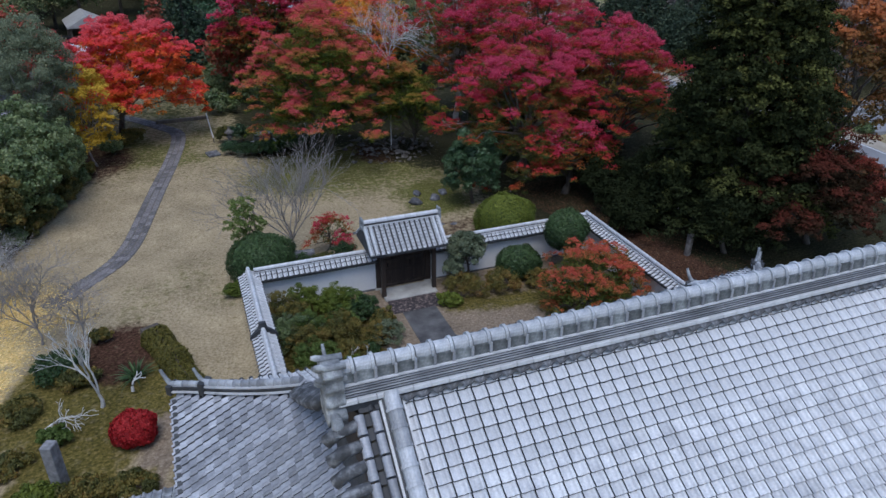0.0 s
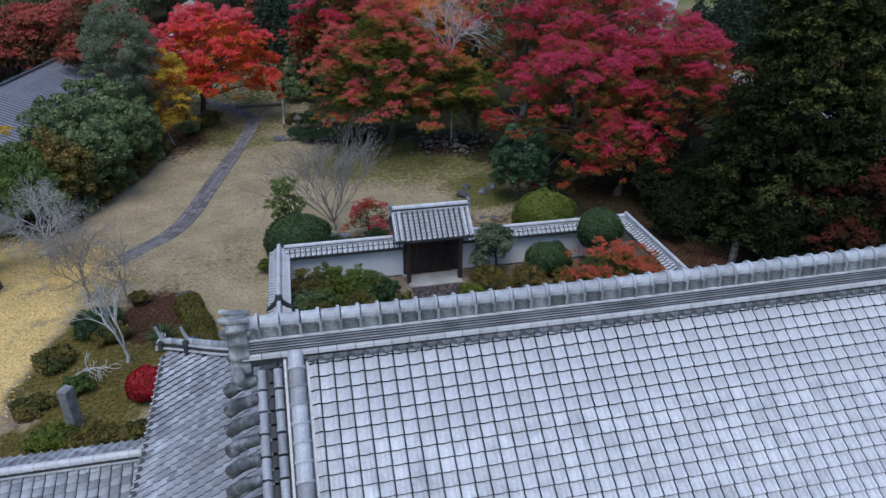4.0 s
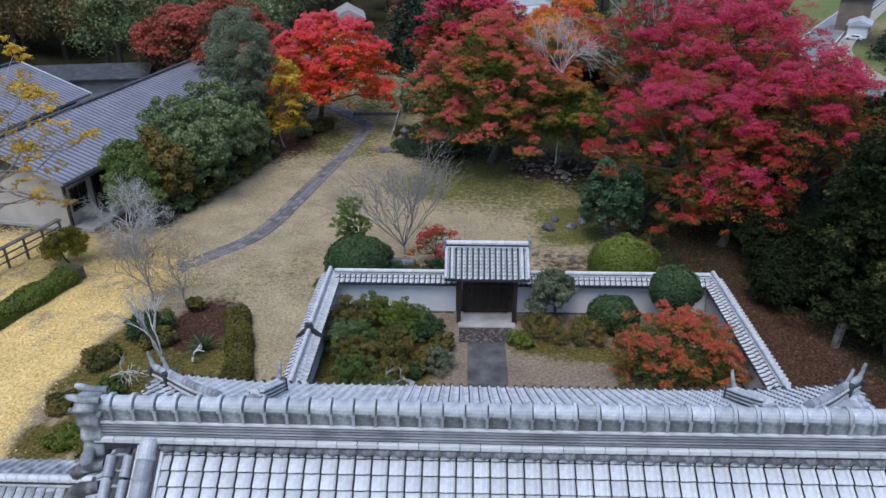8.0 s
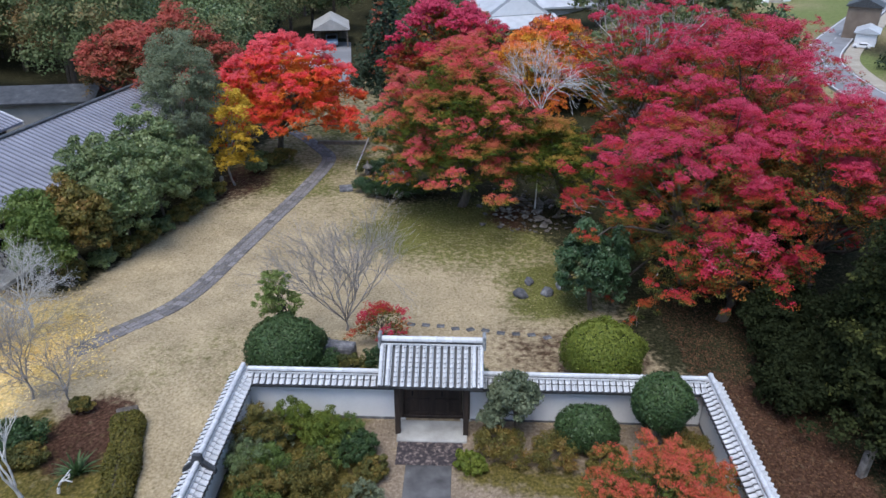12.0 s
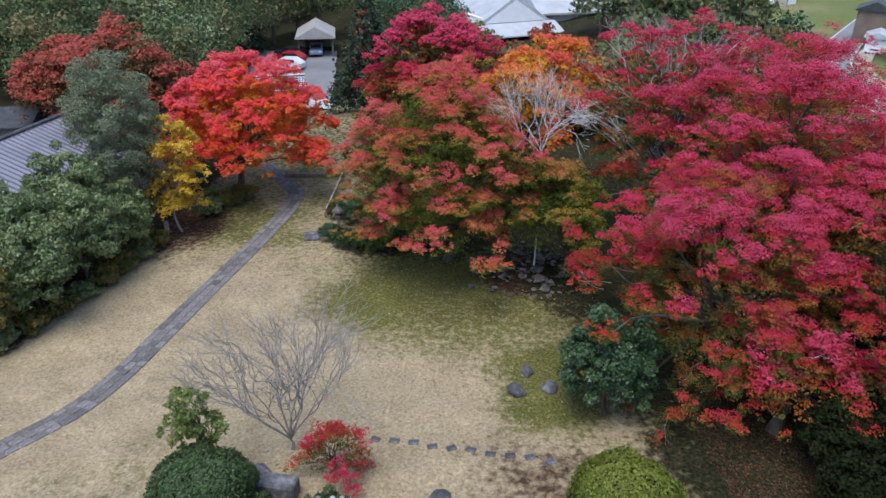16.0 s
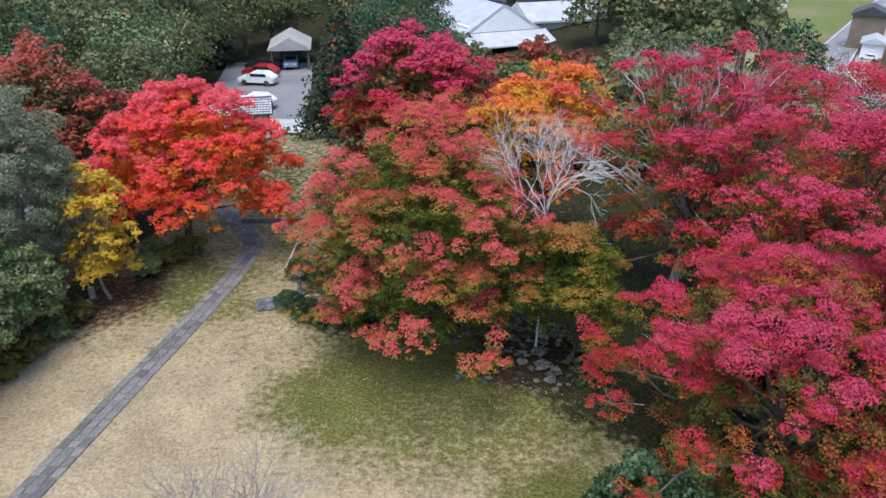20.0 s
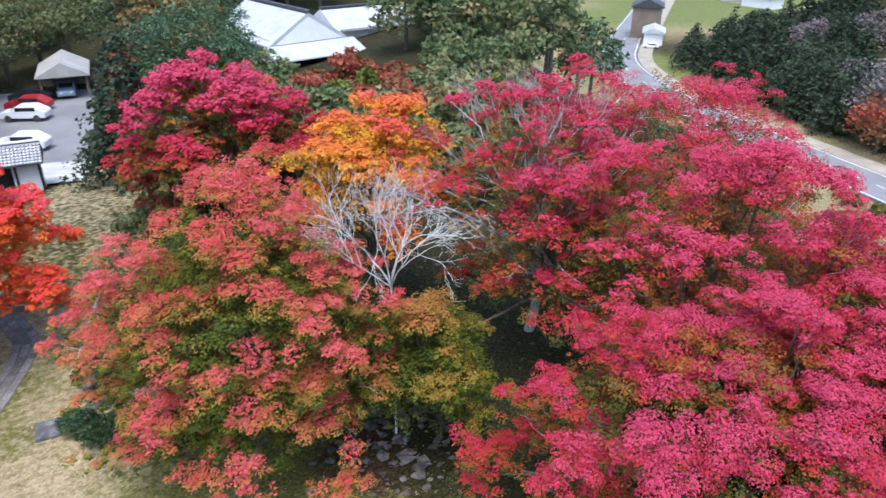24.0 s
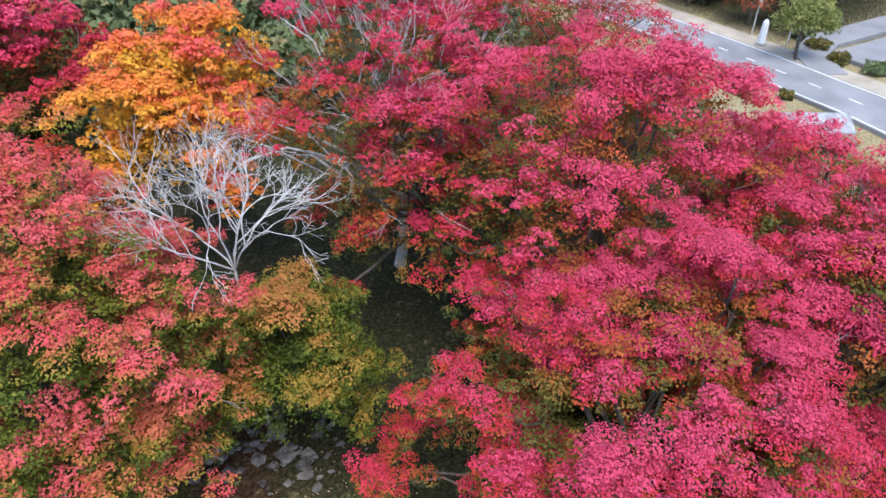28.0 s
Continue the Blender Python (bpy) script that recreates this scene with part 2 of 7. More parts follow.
def branching(p, d, length, radius, depth, g, out, spread=0.55, up=0.12, kids=3, shrink=0.72, taper=0.62):
    """Bare forked wood: adds tubes to out."""
    n = 4 if depth > 2 else (3 if depth > 1 else 2)
    pts = [np.array(p, float)]
    d = np.array(d, float)
    for _ in range(n):
        d = d + g.normal(size=3) * 0.12 + np.array([0, 0, up * 0.3])
        d /= np.linalg.norm(d)
        pts.append(pts[-1] + d * length / n)
    out.append(tube(pts, np.linspace(radius, radius * taper, n + 1), 5 if depth > 3 else (4 if depth > 2 else 3)))
    if depth == 0:
        return
    for k in range(kids if depth > 1 else kids - 1):
        q = g.normal(size=3)
        q -= q.dot(d) * d
        q /= np.linalg.norm(q) + 1e-9
        nd = d + q * spread * (0.7 + 0.6 * g.random()) + np.array([0, 0, up])
        nd /= np.linalg.norm(nd)
        s = pts[-1] if k < 2 else pts[-2]
        branching(s, nd, length * shrink * (0.75 + 0.5 * g.random()), radius * taper * 0.85, depth - 1, g, out, spread, up, kids, shrink, taper)


# ---------- ground heights ----------
def height(x, y):
    x, y = np.asarray(x, float), np.asarray(y, float)
    h = -0.35 * smooth(29, 35, y) * smooth(75, 66, y)
    h = h - 3.0 * smooth(66, 90, y) * smooth(40, 10, x)
    h = h - 20.0 * smooth(31, 80, x + 0.0 * y)
    h = h + 26.0 * smooth(-34, -120, x) * smooth(10, 60, y) + 16 * smooth(128, 210, y) * smooth(60, -10, x)
    h = h + 30.0 * smooth(106, 200, x) * smooth(88, 104, y) * smooth(225, 175, y)
    flat = smooth(27, 36, np.maximum(np.abs(x - 5) - 16, np.abs(y - 35) - 2))
    return h + (fnoise(x, y, 9, 4) - 0.5) * 0.12 + flat * (fnoise(x, y, 14, 2) - 0.5) * 0.8 * smooth(80, 66, x)


def gz(x, y):
    return float(height(x, y))

# ---------- materials ----------
TILE = mat("smoked_roof_tile", [(0.25, (0.43, 0.44, 0.46)), (0.5, (0.6, 0.61, 0.63)), (0.75, (0.71, 0.72, 0.73))], scale=2.6, rough=0.5, fine=26, grain=0.3, rand=0.1, island=0.0, bump=0.12, metal=0.05)
TILE_J = mat("smoked_roof_tile_field", [(0.25, (0.43, 0.44, 0.46)), (0.5, (0.6, 0.61, 0.63)), (0.75, (0.71, 0.72, 0.73))], scale=2.6, rough=0.5, fine=26, grain=0.3, island=0.1, bump=0.12, metal=0.05)
TILE_OLD = mat("weathered_roof_tile", [(0.25, (0.2, 0.206, 0.22)), (0.5, (0.35, 0.36, 0.39)), (0.75, (0.52, 0.53, 0.56))], scale=1.8, rough=0.5, fine=22, grain=0.3, rand=0.3, island=0.0, bump=0.2, metal=0.1)
TILE_OLD_J = mat("weathered_roof_tile_field", [(0.25, (0.2, 0.206, 0.22)), (0.5, (0.35, 0.36, 0.39)), (0.75, (0.52, 0.53, 0.56))], scale=1.8, rough=0.5, fine=22, grain=0.3, island=0.3, bump=0.2, metal=0.1)
TILE_MID = mat("blue_grey_cover_tile", [(0.25, (0.2, 0.21, 0.23)), (0.5, (0.36, 0.375, 0.4)), (0.75, (0.5, 0.515, 0.54))], scale=2.6, rough=0.5, fine=26, grain=0.35, rand=0.35, bump=0.2)
# dark tile with grey mottling, for lipped and verge tiles
TILE_MOTTLED = mat("mottled_dark_tile", [(0.3, (0.03, 0.032, 0.036)), (0.5, (0.075, 0.078, 0.085)), (0.7, (0.24, 0.25, 0.265))], scale=7, rough=0.6, fine=30, grain=0.35, rand=0.3)
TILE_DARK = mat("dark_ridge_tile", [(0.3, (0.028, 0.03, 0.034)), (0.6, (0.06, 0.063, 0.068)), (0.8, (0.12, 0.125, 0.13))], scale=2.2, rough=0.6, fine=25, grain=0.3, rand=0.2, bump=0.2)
LICHEN = mat("lichened_ornament_tile", [(0.3, (0.1, 0.108, 0.115)), (0.55, (0.26, 0.275, 0.285)), (0.7, (0.46, 0.48, 0.485))], scale=5, rough=0.75, fine=40, grain=0.3, bump=0.3)
PLASTER = mat("white_plaster", [(0.3, (0.8, 0.81, 0.82)), (0.7, (0.88, 0.885, 0.89))], scale=1.1, rough=0.9, fine=12, grain=0.06, bump=0.06)
DARKWOOD = mat("dark_aged_wood", [(0.3, (0.02, 0.014, 0.011)), (0.7, (0.06, 0.04, 0.03))], scale=3, rough=0.75, fine=30, stretch=(1, 1, 0.15), grain=0.35, rand=0.2)
WOOD = mat("weathered_wood", [(0.3, (0.12, 0.1, 0.08)), (0.7, (0.25, 0.21, 0.17))], scale=3, rough=0.8, fine=30, stretch=(1, 1, 0.15), grain=0.3, rand=0.2)
CONCRETE = mat("pale_concrete", [(0.3, (0.3, 0.29, 0.27)), (0.7, (0.48, 0.47, 0.44))], scale=1.5, rough=0.9, fine=30, grain=0.2)
DARKSTONE = mat("damp_dark_paving", [(0.35, (0.05, 0.048, 0.048)), (0.5, (0.09, 0.087, 0.087)), (0.7, (0.15, 0.145, 0.143))], scale=1.6, rough=0.7, fine=30, grain=0.3)
SLAB = mat("grey_path_stone", [(0.3, (0.11, 0.1, 0.1)), (0.7, (0.23, 0.215, 0.21))], scale=2.5, rough=0.85, fine=30, grain=0.3, rand=0.35)
ROCK = mat("garden_rock", [(0.3, (0.05, 0.05, 0.055)), (0.55, (0.12, 0.12, 0.13)), (0.75, (0.25, 0.25, 0.25))], scale=4, rough=0.9, fine=25, grain=0.35, rand=0.3, bump=0.5)
RUBBLE = mat("pale_rubble_stone", [(0.3, (0.07, 0.06, 0.053)), (0.7, (0.26, 0.24, 0.22))], scale=4, rough=0.9, fine=25, grain=0.35, rand=0.3, island=0.4, bump=0.4)
BARK = mat("maple_bark", [(0.3, (0.05, 0.04, 0.032)), (0.7, (0.13, 0.11, 0.09))], scale=6, rough=0.9, fine=40, stretch=(1, 1, 0.3), grain=0.35, bump=0.5)
PALEBARK = mat("lichen_grey_bark", [(0.3, (0.42, 0.41, 0.39)), (0.7, (0.7, 0.69, 0.66))], scale=6, rough=0.9, fine=40, grain=0.3, bump=0.3)
TWIG = mat("pale_pinkish_twig_bark", [(0.3, (0.28, 0.24, 0.23)), (0.7, (0.5, 0.46, 0.45))], scale=6, rough=0.9, fine=40, grain=0.3)
GREYBARK = mat("grey_twig_bark", [(0.3, (0.2, 0.18, 0.17)), (0.7, (0.38, 0.35, 0.33))], scale=6, rough=0.9, fine=40, grain=0.3)
METALROOF = mat("grey_ribbed_metal_roof", [(0.3, (0.3, 0.3, 0.35)), (0.7, (0.4, 0.4, 0.46))], scale=0.7, rough=0.45, fine=14, grain=0.15, metal=0.3)
GLASSDARK = mat("dark_window_glass", [(0.3, (0.01, 0.012, 0.015)), (0.7, (0.03, 0.032, 0.035))], rough=0.08, bump=0)
BEIGE = mat("beige_rendered_wall", [(0.3, (0.4, 0.37, 0.33)), (0.7, (0.52, 0.49, 0.44))], scale=1, rough=0.9, fine=20, grain=0.1)
ASPHALT = mat("grey_asphalt", [(0.3, (0.18, 0.18, 0.19)), (0.7, (0.27, 0.27, 0.28))], scale=0.2, rough=0.9, fine=6, grain=0.15)
PAINT = mat("white_road_paint", [(0.3, (0.6, 0.6, 0.6)), (0.7, (0.75, 0.75, 0.75))], scale=2, rough=0.8, grain=0.15)

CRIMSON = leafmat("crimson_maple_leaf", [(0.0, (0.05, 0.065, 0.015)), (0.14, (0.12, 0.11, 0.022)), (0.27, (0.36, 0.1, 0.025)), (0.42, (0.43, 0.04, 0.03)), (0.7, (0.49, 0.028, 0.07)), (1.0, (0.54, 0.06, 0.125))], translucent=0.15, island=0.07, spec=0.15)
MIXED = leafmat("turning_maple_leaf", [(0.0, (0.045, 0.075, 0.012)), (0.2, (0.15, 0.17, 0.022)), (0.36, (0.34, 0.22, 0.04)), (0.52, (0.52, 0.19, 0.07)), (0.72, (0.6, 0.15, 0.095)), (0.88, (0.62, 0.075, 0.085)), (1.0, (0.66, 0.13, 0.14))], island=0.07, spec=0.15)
SCARLET = leafmat("scarlet_maple_leaf", [(0.0, (0.3, 0.14, 0.02)), (0.25, (0.68, 0.2, 0.03)), (0.5, (0.8, 0.12, 0.04)), (0.8, (0.8, 0.075, 0.075)), (1.0, (0.76, 0.13, 0.15))], island=0.07, spec=0.15)
ORANGE = leafmat("orange_maple_leaf", [(0.0, (0.55, 0.28, 0.02)), (0.4, (0.74, 0.33, 0.035)), (0.7, (0.75, 0.2, 0.05)), (1.0, (0.72, 0.1, 0.1))])
RUST = leafmat("rusty_leaf", [(0.0, (0.06, 0.07, 0.02)), (0.4, (0.22, 0.09, 0.04)), (0.7, (0.4, 0.1, 0.06)), (1.0, (0.45, 0.09, 0.07))])
ORANGE_RUST = leafmat("rust_orange_leaf", [(0.0, (0.1, 0.08, 0.02)), (0.4, (0.32, 0.12, 0.035)), (0.7, (0.5, 0.16, 0.045)), (1.0, (0.55, 0.14, 0.07))])
YELLOW = leafmat("yellow_autumn_leaf", [(0.0, (0.42, 0.28, 0.025)), (0.5, (0.68, 0.45, 0.045)), (1.0, (0.78, 0.58, 0.09))], island=0.1)
EVERGREEN = leafmat("dark_evergreen_leaf", [(0.0, (0.045, 0.075, 0.03)), (0.5, (0.13, 0.18, 0.068)), (1.0, (0.28, 0.325, 0.14))], rough=0.4, translucent=0.15, spec=0.45)
CEDAR = leafmat("cedar_foliage", [(0.0, (0.016, 0.022, 0.009)), (0.5, (0.032, 0.04, 0.014)), (1.0, (0.12, 0.125, 0.035))], translucent=0.06, rough=0.8, spec=0.08)
GREYGREEN = leafmat("grey_green_leaf", [(0.0, (0.055, 0.075, 0.045)), (0.5, (0.14, 0.17, 0.1)), (1.0, (0.25, 0.28, 0.17))], translucent=0.15)
CLIPPED = leafmat("clipped_shrub_leaf", [(0.0, (0.02, 0.042, 0.016)), (0.5, (0.045, 0.085, 0.03)), (1.0, (0.09, 0.14, 0.05))], translucent=0.15, rough=0.45)
MOSSY = leafmat("yellow_green_shrub_leaf", [(0.0, (0.06, 0.09, 0.015)), (0.5, (0.13, 0.17, 0.025)), (1.0, (0.22, 0.25, 0.04))], translucent=0.2)
OLIVE = leafmat("olive_shrub_leaf", [(0.0, (0.04, 0.05, 0.015)), (0.4, (0.1, 0.105, 0.03)), (0.75, (0.22, 0.17, 0.04)), (1.0, (0.32, 0.17, 0.06))], translucent=0.2)
BLOODRED = leafmat("deep_red_shrub_leaf", [(0.0, (0.2, 0.012, 0.012)), (0.6, (0.4, 0.02, 0.025)), (1.0, (0.5, 0.04, 0.04))])
GLOSSY = leafmat("glossy_deep_green_leaf", [(0.0, (0.02, 0.042, 0.018)), (0.5, (0.05, 0.1, 0.04)), (1.0, (0.13, 0.19, 0.09))], rough=0.4, translucent=0.15, spec=0.4)
PINE = leafmat("pine_needle", [(0.0, (0.05, 0.085, 0.02)), (0.6, (0.13, 0.19, 0.045)), (1.0, (0.22, 0.27, 0.08))])
FOREST = leafmat("far_forest_leaf", [(0.0, (0.055, 0.07, 0.03)), (0.35, (0.1, 0.138, 0.058)), (0.65, (0.155, 0.185, 0.085)), (0.85, (0.25, 0.22, 0.1)), (1.0, (0.36, 0.2, 0.09))], translucent=0.12, spec=0.12)
FALLEN = leafmat("fallen_ginkgo_leaf", [(0.0, (0.5, 0.32, 0.09)), (0.5, (0.74, 0.53, 0.16)), (1.0, (0.85, 0.68, 0.3))], translucent=0.1)
LITTER = leafmat("brown_leaf_litter", [(0.0, (0.035, 0.018, 0.011)), (0.5, (0.085, 0.042, 0.024)), (1.0, (0.15, 0.085, 0.045))], translucent=0.03, rough=0.9, spec=0.08)


def ground_material():
    """Dry lawn, moss, leaf litter, ginkgo gold and shade-darkened woodland floor, mixed by painted masks."""
    m = bpy.data.materials.new("garden_ground")
    m.use_nodes = True
    N, L = m.node_tree.nodes, m.node_tree.links
    p = N["Principled BSDF"]
    tc = N.new("ShaderNodeTexCoord")

    def nz(scale, detail=5):
        n = N.new("ShaderNodeTexNoise")
        n.inputs["Scale"].default_value = scale
        n.inputs["Detail"].default_value = detail
        L.new(tc.outputs["Object"], n.inputs["Vector"])
        return n.outputs[0]

    def ramp(src, stops):
        r = N.new("ShaderNodeValToRGB")
        e = r.color_ramp.elements
        while len(e) < len(stops):
            e.new(0.5)
        for k, (pos, col) in enumerate(stops):
            e[k].position, e[k].color = pos, (*col, 1)
        L.new(src, r.inputs[0])
        return r.outputs[0]

    broad, patch, mid, tiny = nz(0.6, 8), nz(3.5, 12), nz(9.0, 12), nz(22, 8)
    col = ramp(mid, [(0.25, (0.24, 0.188, 0.11)), (0.5, (0.36, 0.288, 0.178)), (0.75, (0.48, 0.395, 0.262))])
    for name, stops in (("green", [(0.3, (0.06, 0.058, 0.016)), (0.5, (0.112, 0.114, 0.033)), (0.7, (0.19, 0.175, 0.06))]),
                        ("soil", [(0.3, (0.16, 0.12, 0.085)), (0.5, (0.235, 0.182, 0.132)), (0.7, (0.31, 0.25, 0.185))]),
                        ("moss", [(0.3, (0.05, 0.045, 0.014)), (0.5, (0.11, 0.092, 0.024)), (0.7, (0.2, 0.15, 0.05))]),
                        ("gold", [(0.3, (0.48, 0.33, 0.13)), (0.5, (0.74, 0.53, 0.21)), (0.7, (0.84, 0.65, 0.33))]),
                        ("litter", [(0.3, (0.028, 0.015, 0.01)), (0.5, (0.065, 0.034, 0.022)), (0.7, (0.12, 0.066, 0.045))]),
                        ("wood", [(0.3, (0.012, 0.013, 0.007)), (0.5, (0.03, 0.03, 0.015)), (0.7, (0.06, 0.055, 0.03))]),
                        ("field", [(0.3, (0.1, 0.12, 0.04)), (0.5, (0.15, 0.175, 0.06)), (0.7, (0.19, 0.21, 0.085))])):
        a = N.new("ShaderNodeAttribute")
        a.attribute_name = name
        mx = N.new("ShaderNodeMix")
        mx.data_type = 'RGBA'
        jag = N.new("ShaderNodeMath")
        jag.operation = 'MULTIPLY_ADD'
        jag.inputs[1].default_value = 1.5
        L.new(patch, jag.inputs[0])
        L.new(a.outputs["Fac"], jag.inputs[2])
        edge = N.new("ShaderNodeMapRange")
        edge.interpolation_type = 'SMOOTHSTEP'
        edge.inputs["From Min"].default_value, edge.inputs["From Max"].default_value = 0.9, 1.7
        L.new(jag.outputs[0], edge.inputs["Value"])
        L.new(edge.outputs[0], mx.inputs[0])
        L.new(col, mx.inputs[6])
        L.new(ramp(mid, stops), mx.inputs[7])
        col = mx.outputs[2]
    hsv = N.new("ShaderNodeHueSaturation")
    L.new(col, hsv.inputs["Color"])
    v = N.new("ShaderNodeMath")
    v.operation = 'MULTIPLY_ADD'
    v.inputs[1].default_value, v.inputs[2].default_value = 1.1, 0.45
    L.new(tiny, v.inputs[0])
    v2 = N.new("ShaderNodeMath")
    v2.operation = 'MULTIPLY_ADD'
    v2.inputs[1].default_value, v2.inputs[2].default_value = 0.8, 0.6
    L.new(broad, v2.inputs[0])
    v3 = N.new("ShaderNodeMath")
    v3.operation = 'MULTIPLY'
    L.new(v.outputs[0], v3.inputs[0])
    L.new(v2.outputs[0], v3.inputs[1])
    L.new(v3.outputs[0], hsv.inputs["Value"])
    L.new(hsv.outputs[0], p.inputs["Base Color"])
    p.inputs["Roughness"].default_value = 0.95
    p.inputs["Specular IOR Level"].default_value = 0.06
    b = N.new("ShaderNodeBump")
    b.inputs["Strength"].default_value, b.inputs["Distance"].default_value = 0.3, 0.04
    L.new(tiny, b.inputs["Height"])
    L.new(b.outputs[0], p.inputs["Normal"])
    return m


# ---------- ground: one sheet to the horizon ----------
def axis(lo, hi, step, far):
    v = list(np.arange(lo, hi + 1e-6, step))
    d, a, b = step, lo, hi
    while b < far:
        d *= 1.12
        a, b = a - d, b + d
        v = [a] + v + [b]
    return np.array(v)


gx, gy = axis(-30, 40, 0.5, 2500), axis(-6, 92, 0.5, 2500)
GX, GY = np.meshgrid(gx, gy, indexing="ij")
GZ = height(GX, GY)
ni, nj = GX.shape
ii, jj = np.meshgrid(np.arange(ni - 1), np.arange(nj - 1), indexing="ij")
quad = np.stack([ii * nj + jj, (ii + 1) * nj + jj, (ii + 1) * nj + jj + 1, ii * nj + jj + 1], -1).reshape(-1, 4)
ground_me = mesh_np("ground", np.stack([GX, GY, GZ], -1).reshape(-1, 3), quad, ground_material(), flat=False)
wob = (fnoise(GX, GY, 2.5, 9) - 0.5) * 3.0
inside = smooth(1.2, 1.4, GX) * smooth(17.5, 17.2, GX) * smooth(26.5, 26.2, GY)
bedd = np.hypot((GX + 4.7) / 3.5, (GY - 20.4) / 6.9) + wob * 0.06
bed = smooth(1.05, 0.9, bedd)
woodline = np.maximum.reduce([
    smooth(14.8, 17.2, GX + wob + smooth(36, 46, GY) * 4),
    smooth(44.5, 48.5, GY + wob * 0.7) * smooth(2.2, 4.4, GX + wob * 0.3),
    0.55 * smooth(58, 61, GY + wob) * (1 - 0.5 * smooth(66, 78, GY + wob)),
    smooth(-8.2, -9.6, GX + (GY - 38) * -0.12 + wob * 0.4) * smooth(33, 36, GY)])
masks = {
    # green lawn patch also carries the shade around the maples
    "green": np.clip(smooth(8.5, 3.0, np.hypot((GX - 11.0) / 1.3, GY - 43) + wob) * 0.75 + smooth(0.5, 0.75, fnoise(GX, GY, 5, 21)) * 0.35
                     + smooth(3.4, 1.0, np.hypot(GX - 12.6, (GY - 35.5) * 0.9) + wob * 0.5) * 0.85 + smooth(38, 50, GY) * 0.45, 0, 1),
    "soil": np.clip(inside * 0.95 + bed * 0.9 * smooth(0.52, 0.62, fnoise(GX, GY, 2.2, 31)) + smooth(1.9, 1.0, np.hypot(GX + 2.9, (GY - 21.6) * 0.8) + wob * 0.15) * 0.9, 0, 1),
    "moss": np.clip(bed * 0.95 * smooth(0.62, 0.5, fnoise(GX, GY, 2.2, 31)) + inside * smooth(1.0, 0.5, np.abs(GY - 23.5 - 0.15 * (11 - GX)) + wob * 0.15) * smooth(8.7, 9.2, GX) * 0.95 + inside * smooth(6.2, 5.2, GX + wob * 0.3), 0, 1),
    "gold": smooth(-6.0, -8.2, GX + wob * 0.9 + 0.12 * (GY - 24)) * smooth(36.5, 31.5, GY + wob * 0.8) * (1 - bed) * smooth(0.2, 0.42, fnoise(GX, GY, 1.5, 51)),
    # patch north of the wall: litter and shade in one brown
    "litter": np.clip(smooth(17.4, 18.2, GX + wob * 0.12) * smooth(60, 40, GX) * smooth(40, 33, GY)
                      + smooth(1.9, 0.9, np.hypot((GX + 3.9) / 1.0, (GY - 25.2) / 1.5) + wob * 0.2) + 0.8 * smooth(3.0, 1.2, np.hypot(GX + 6.2, (GY - 49.5) / 1.6) + wob * 0.4)
                      + 0.6 * smooth(3.2, 1.0, np.hypot((GX - 13.5) / 2.0, GY - 30.6) + wob * 0.3) + 0.9 * smooth(3.4, 2.2, np.hypot((GX - 13.2) / 1.1, GY - 45) + wob * 0.4), 0, 1),
    # woodland floor, painted near black for the shade under the trees
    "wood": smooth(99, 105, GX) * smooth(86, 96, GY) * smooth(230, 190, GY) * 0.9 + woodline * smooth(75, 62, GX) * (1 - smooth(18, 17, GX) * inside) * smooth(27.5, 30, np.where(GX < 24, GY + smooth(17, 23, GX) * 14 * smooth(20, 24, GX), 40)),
    "field": smooth(70, 85, GX) * smooth(140, 165, GY) * smooth(0.35, 0.55, vnoise(GX, GY, 37, 61)),
}
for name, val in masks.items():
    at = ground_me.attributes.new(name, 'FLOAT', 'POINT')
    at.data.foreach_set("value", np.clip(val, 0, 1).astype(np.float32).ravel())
tagged(put("ground", ground_me), "dry tan lawn with moss, gold ginkgo leaves and woodland floor coloured near black for shade", "ground", kind="structure")

# ---------- tiled roofs ----------
def tile_mesh(name, width, length, roll, material, thick=0.042, fill=0.93):
    """One pantile: a shallow trough with a roll at its side and a thick lower edge."""
    a = np.linspace(-0.5, 0.5, 9)
    prof = roll * (np.exp(-((a + 0.34) / 0.17) ** 2) + 0.5 * np.clip(a - 0.1, 0, 1) - 0.2 * np.exp(-((a - 0.1) / 0.2) ** 2))
    width = width * fill
    n = len(a)
    top = np.stack([a * width, np.zeros(n), prof], 1)
    low = np.stack([a * width, np.full(n, length), prof + thick], 1)
    edge = low - [0, 0.012, thick * 1.25]
    sides = np.array([top[0], low[0], top[-1], low[-1]]) - [0, 0, 0.055]
    V = np.vstack([top, low, edge, sides])
    i = np.arange(n - 1)
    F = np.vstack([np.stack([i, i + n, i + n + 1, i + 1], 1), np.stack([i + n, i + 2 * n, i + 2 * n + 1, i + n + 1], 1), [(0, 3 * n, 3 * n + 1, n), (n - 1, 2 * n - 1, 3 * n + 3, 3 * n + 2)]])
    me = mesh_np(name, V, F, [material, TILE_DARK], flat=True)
    # lower edges and sides coloured dark for the shade in the tile gaps
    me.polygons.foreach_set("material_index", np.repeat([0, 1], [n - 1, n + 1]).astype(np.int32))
    return V, F, me


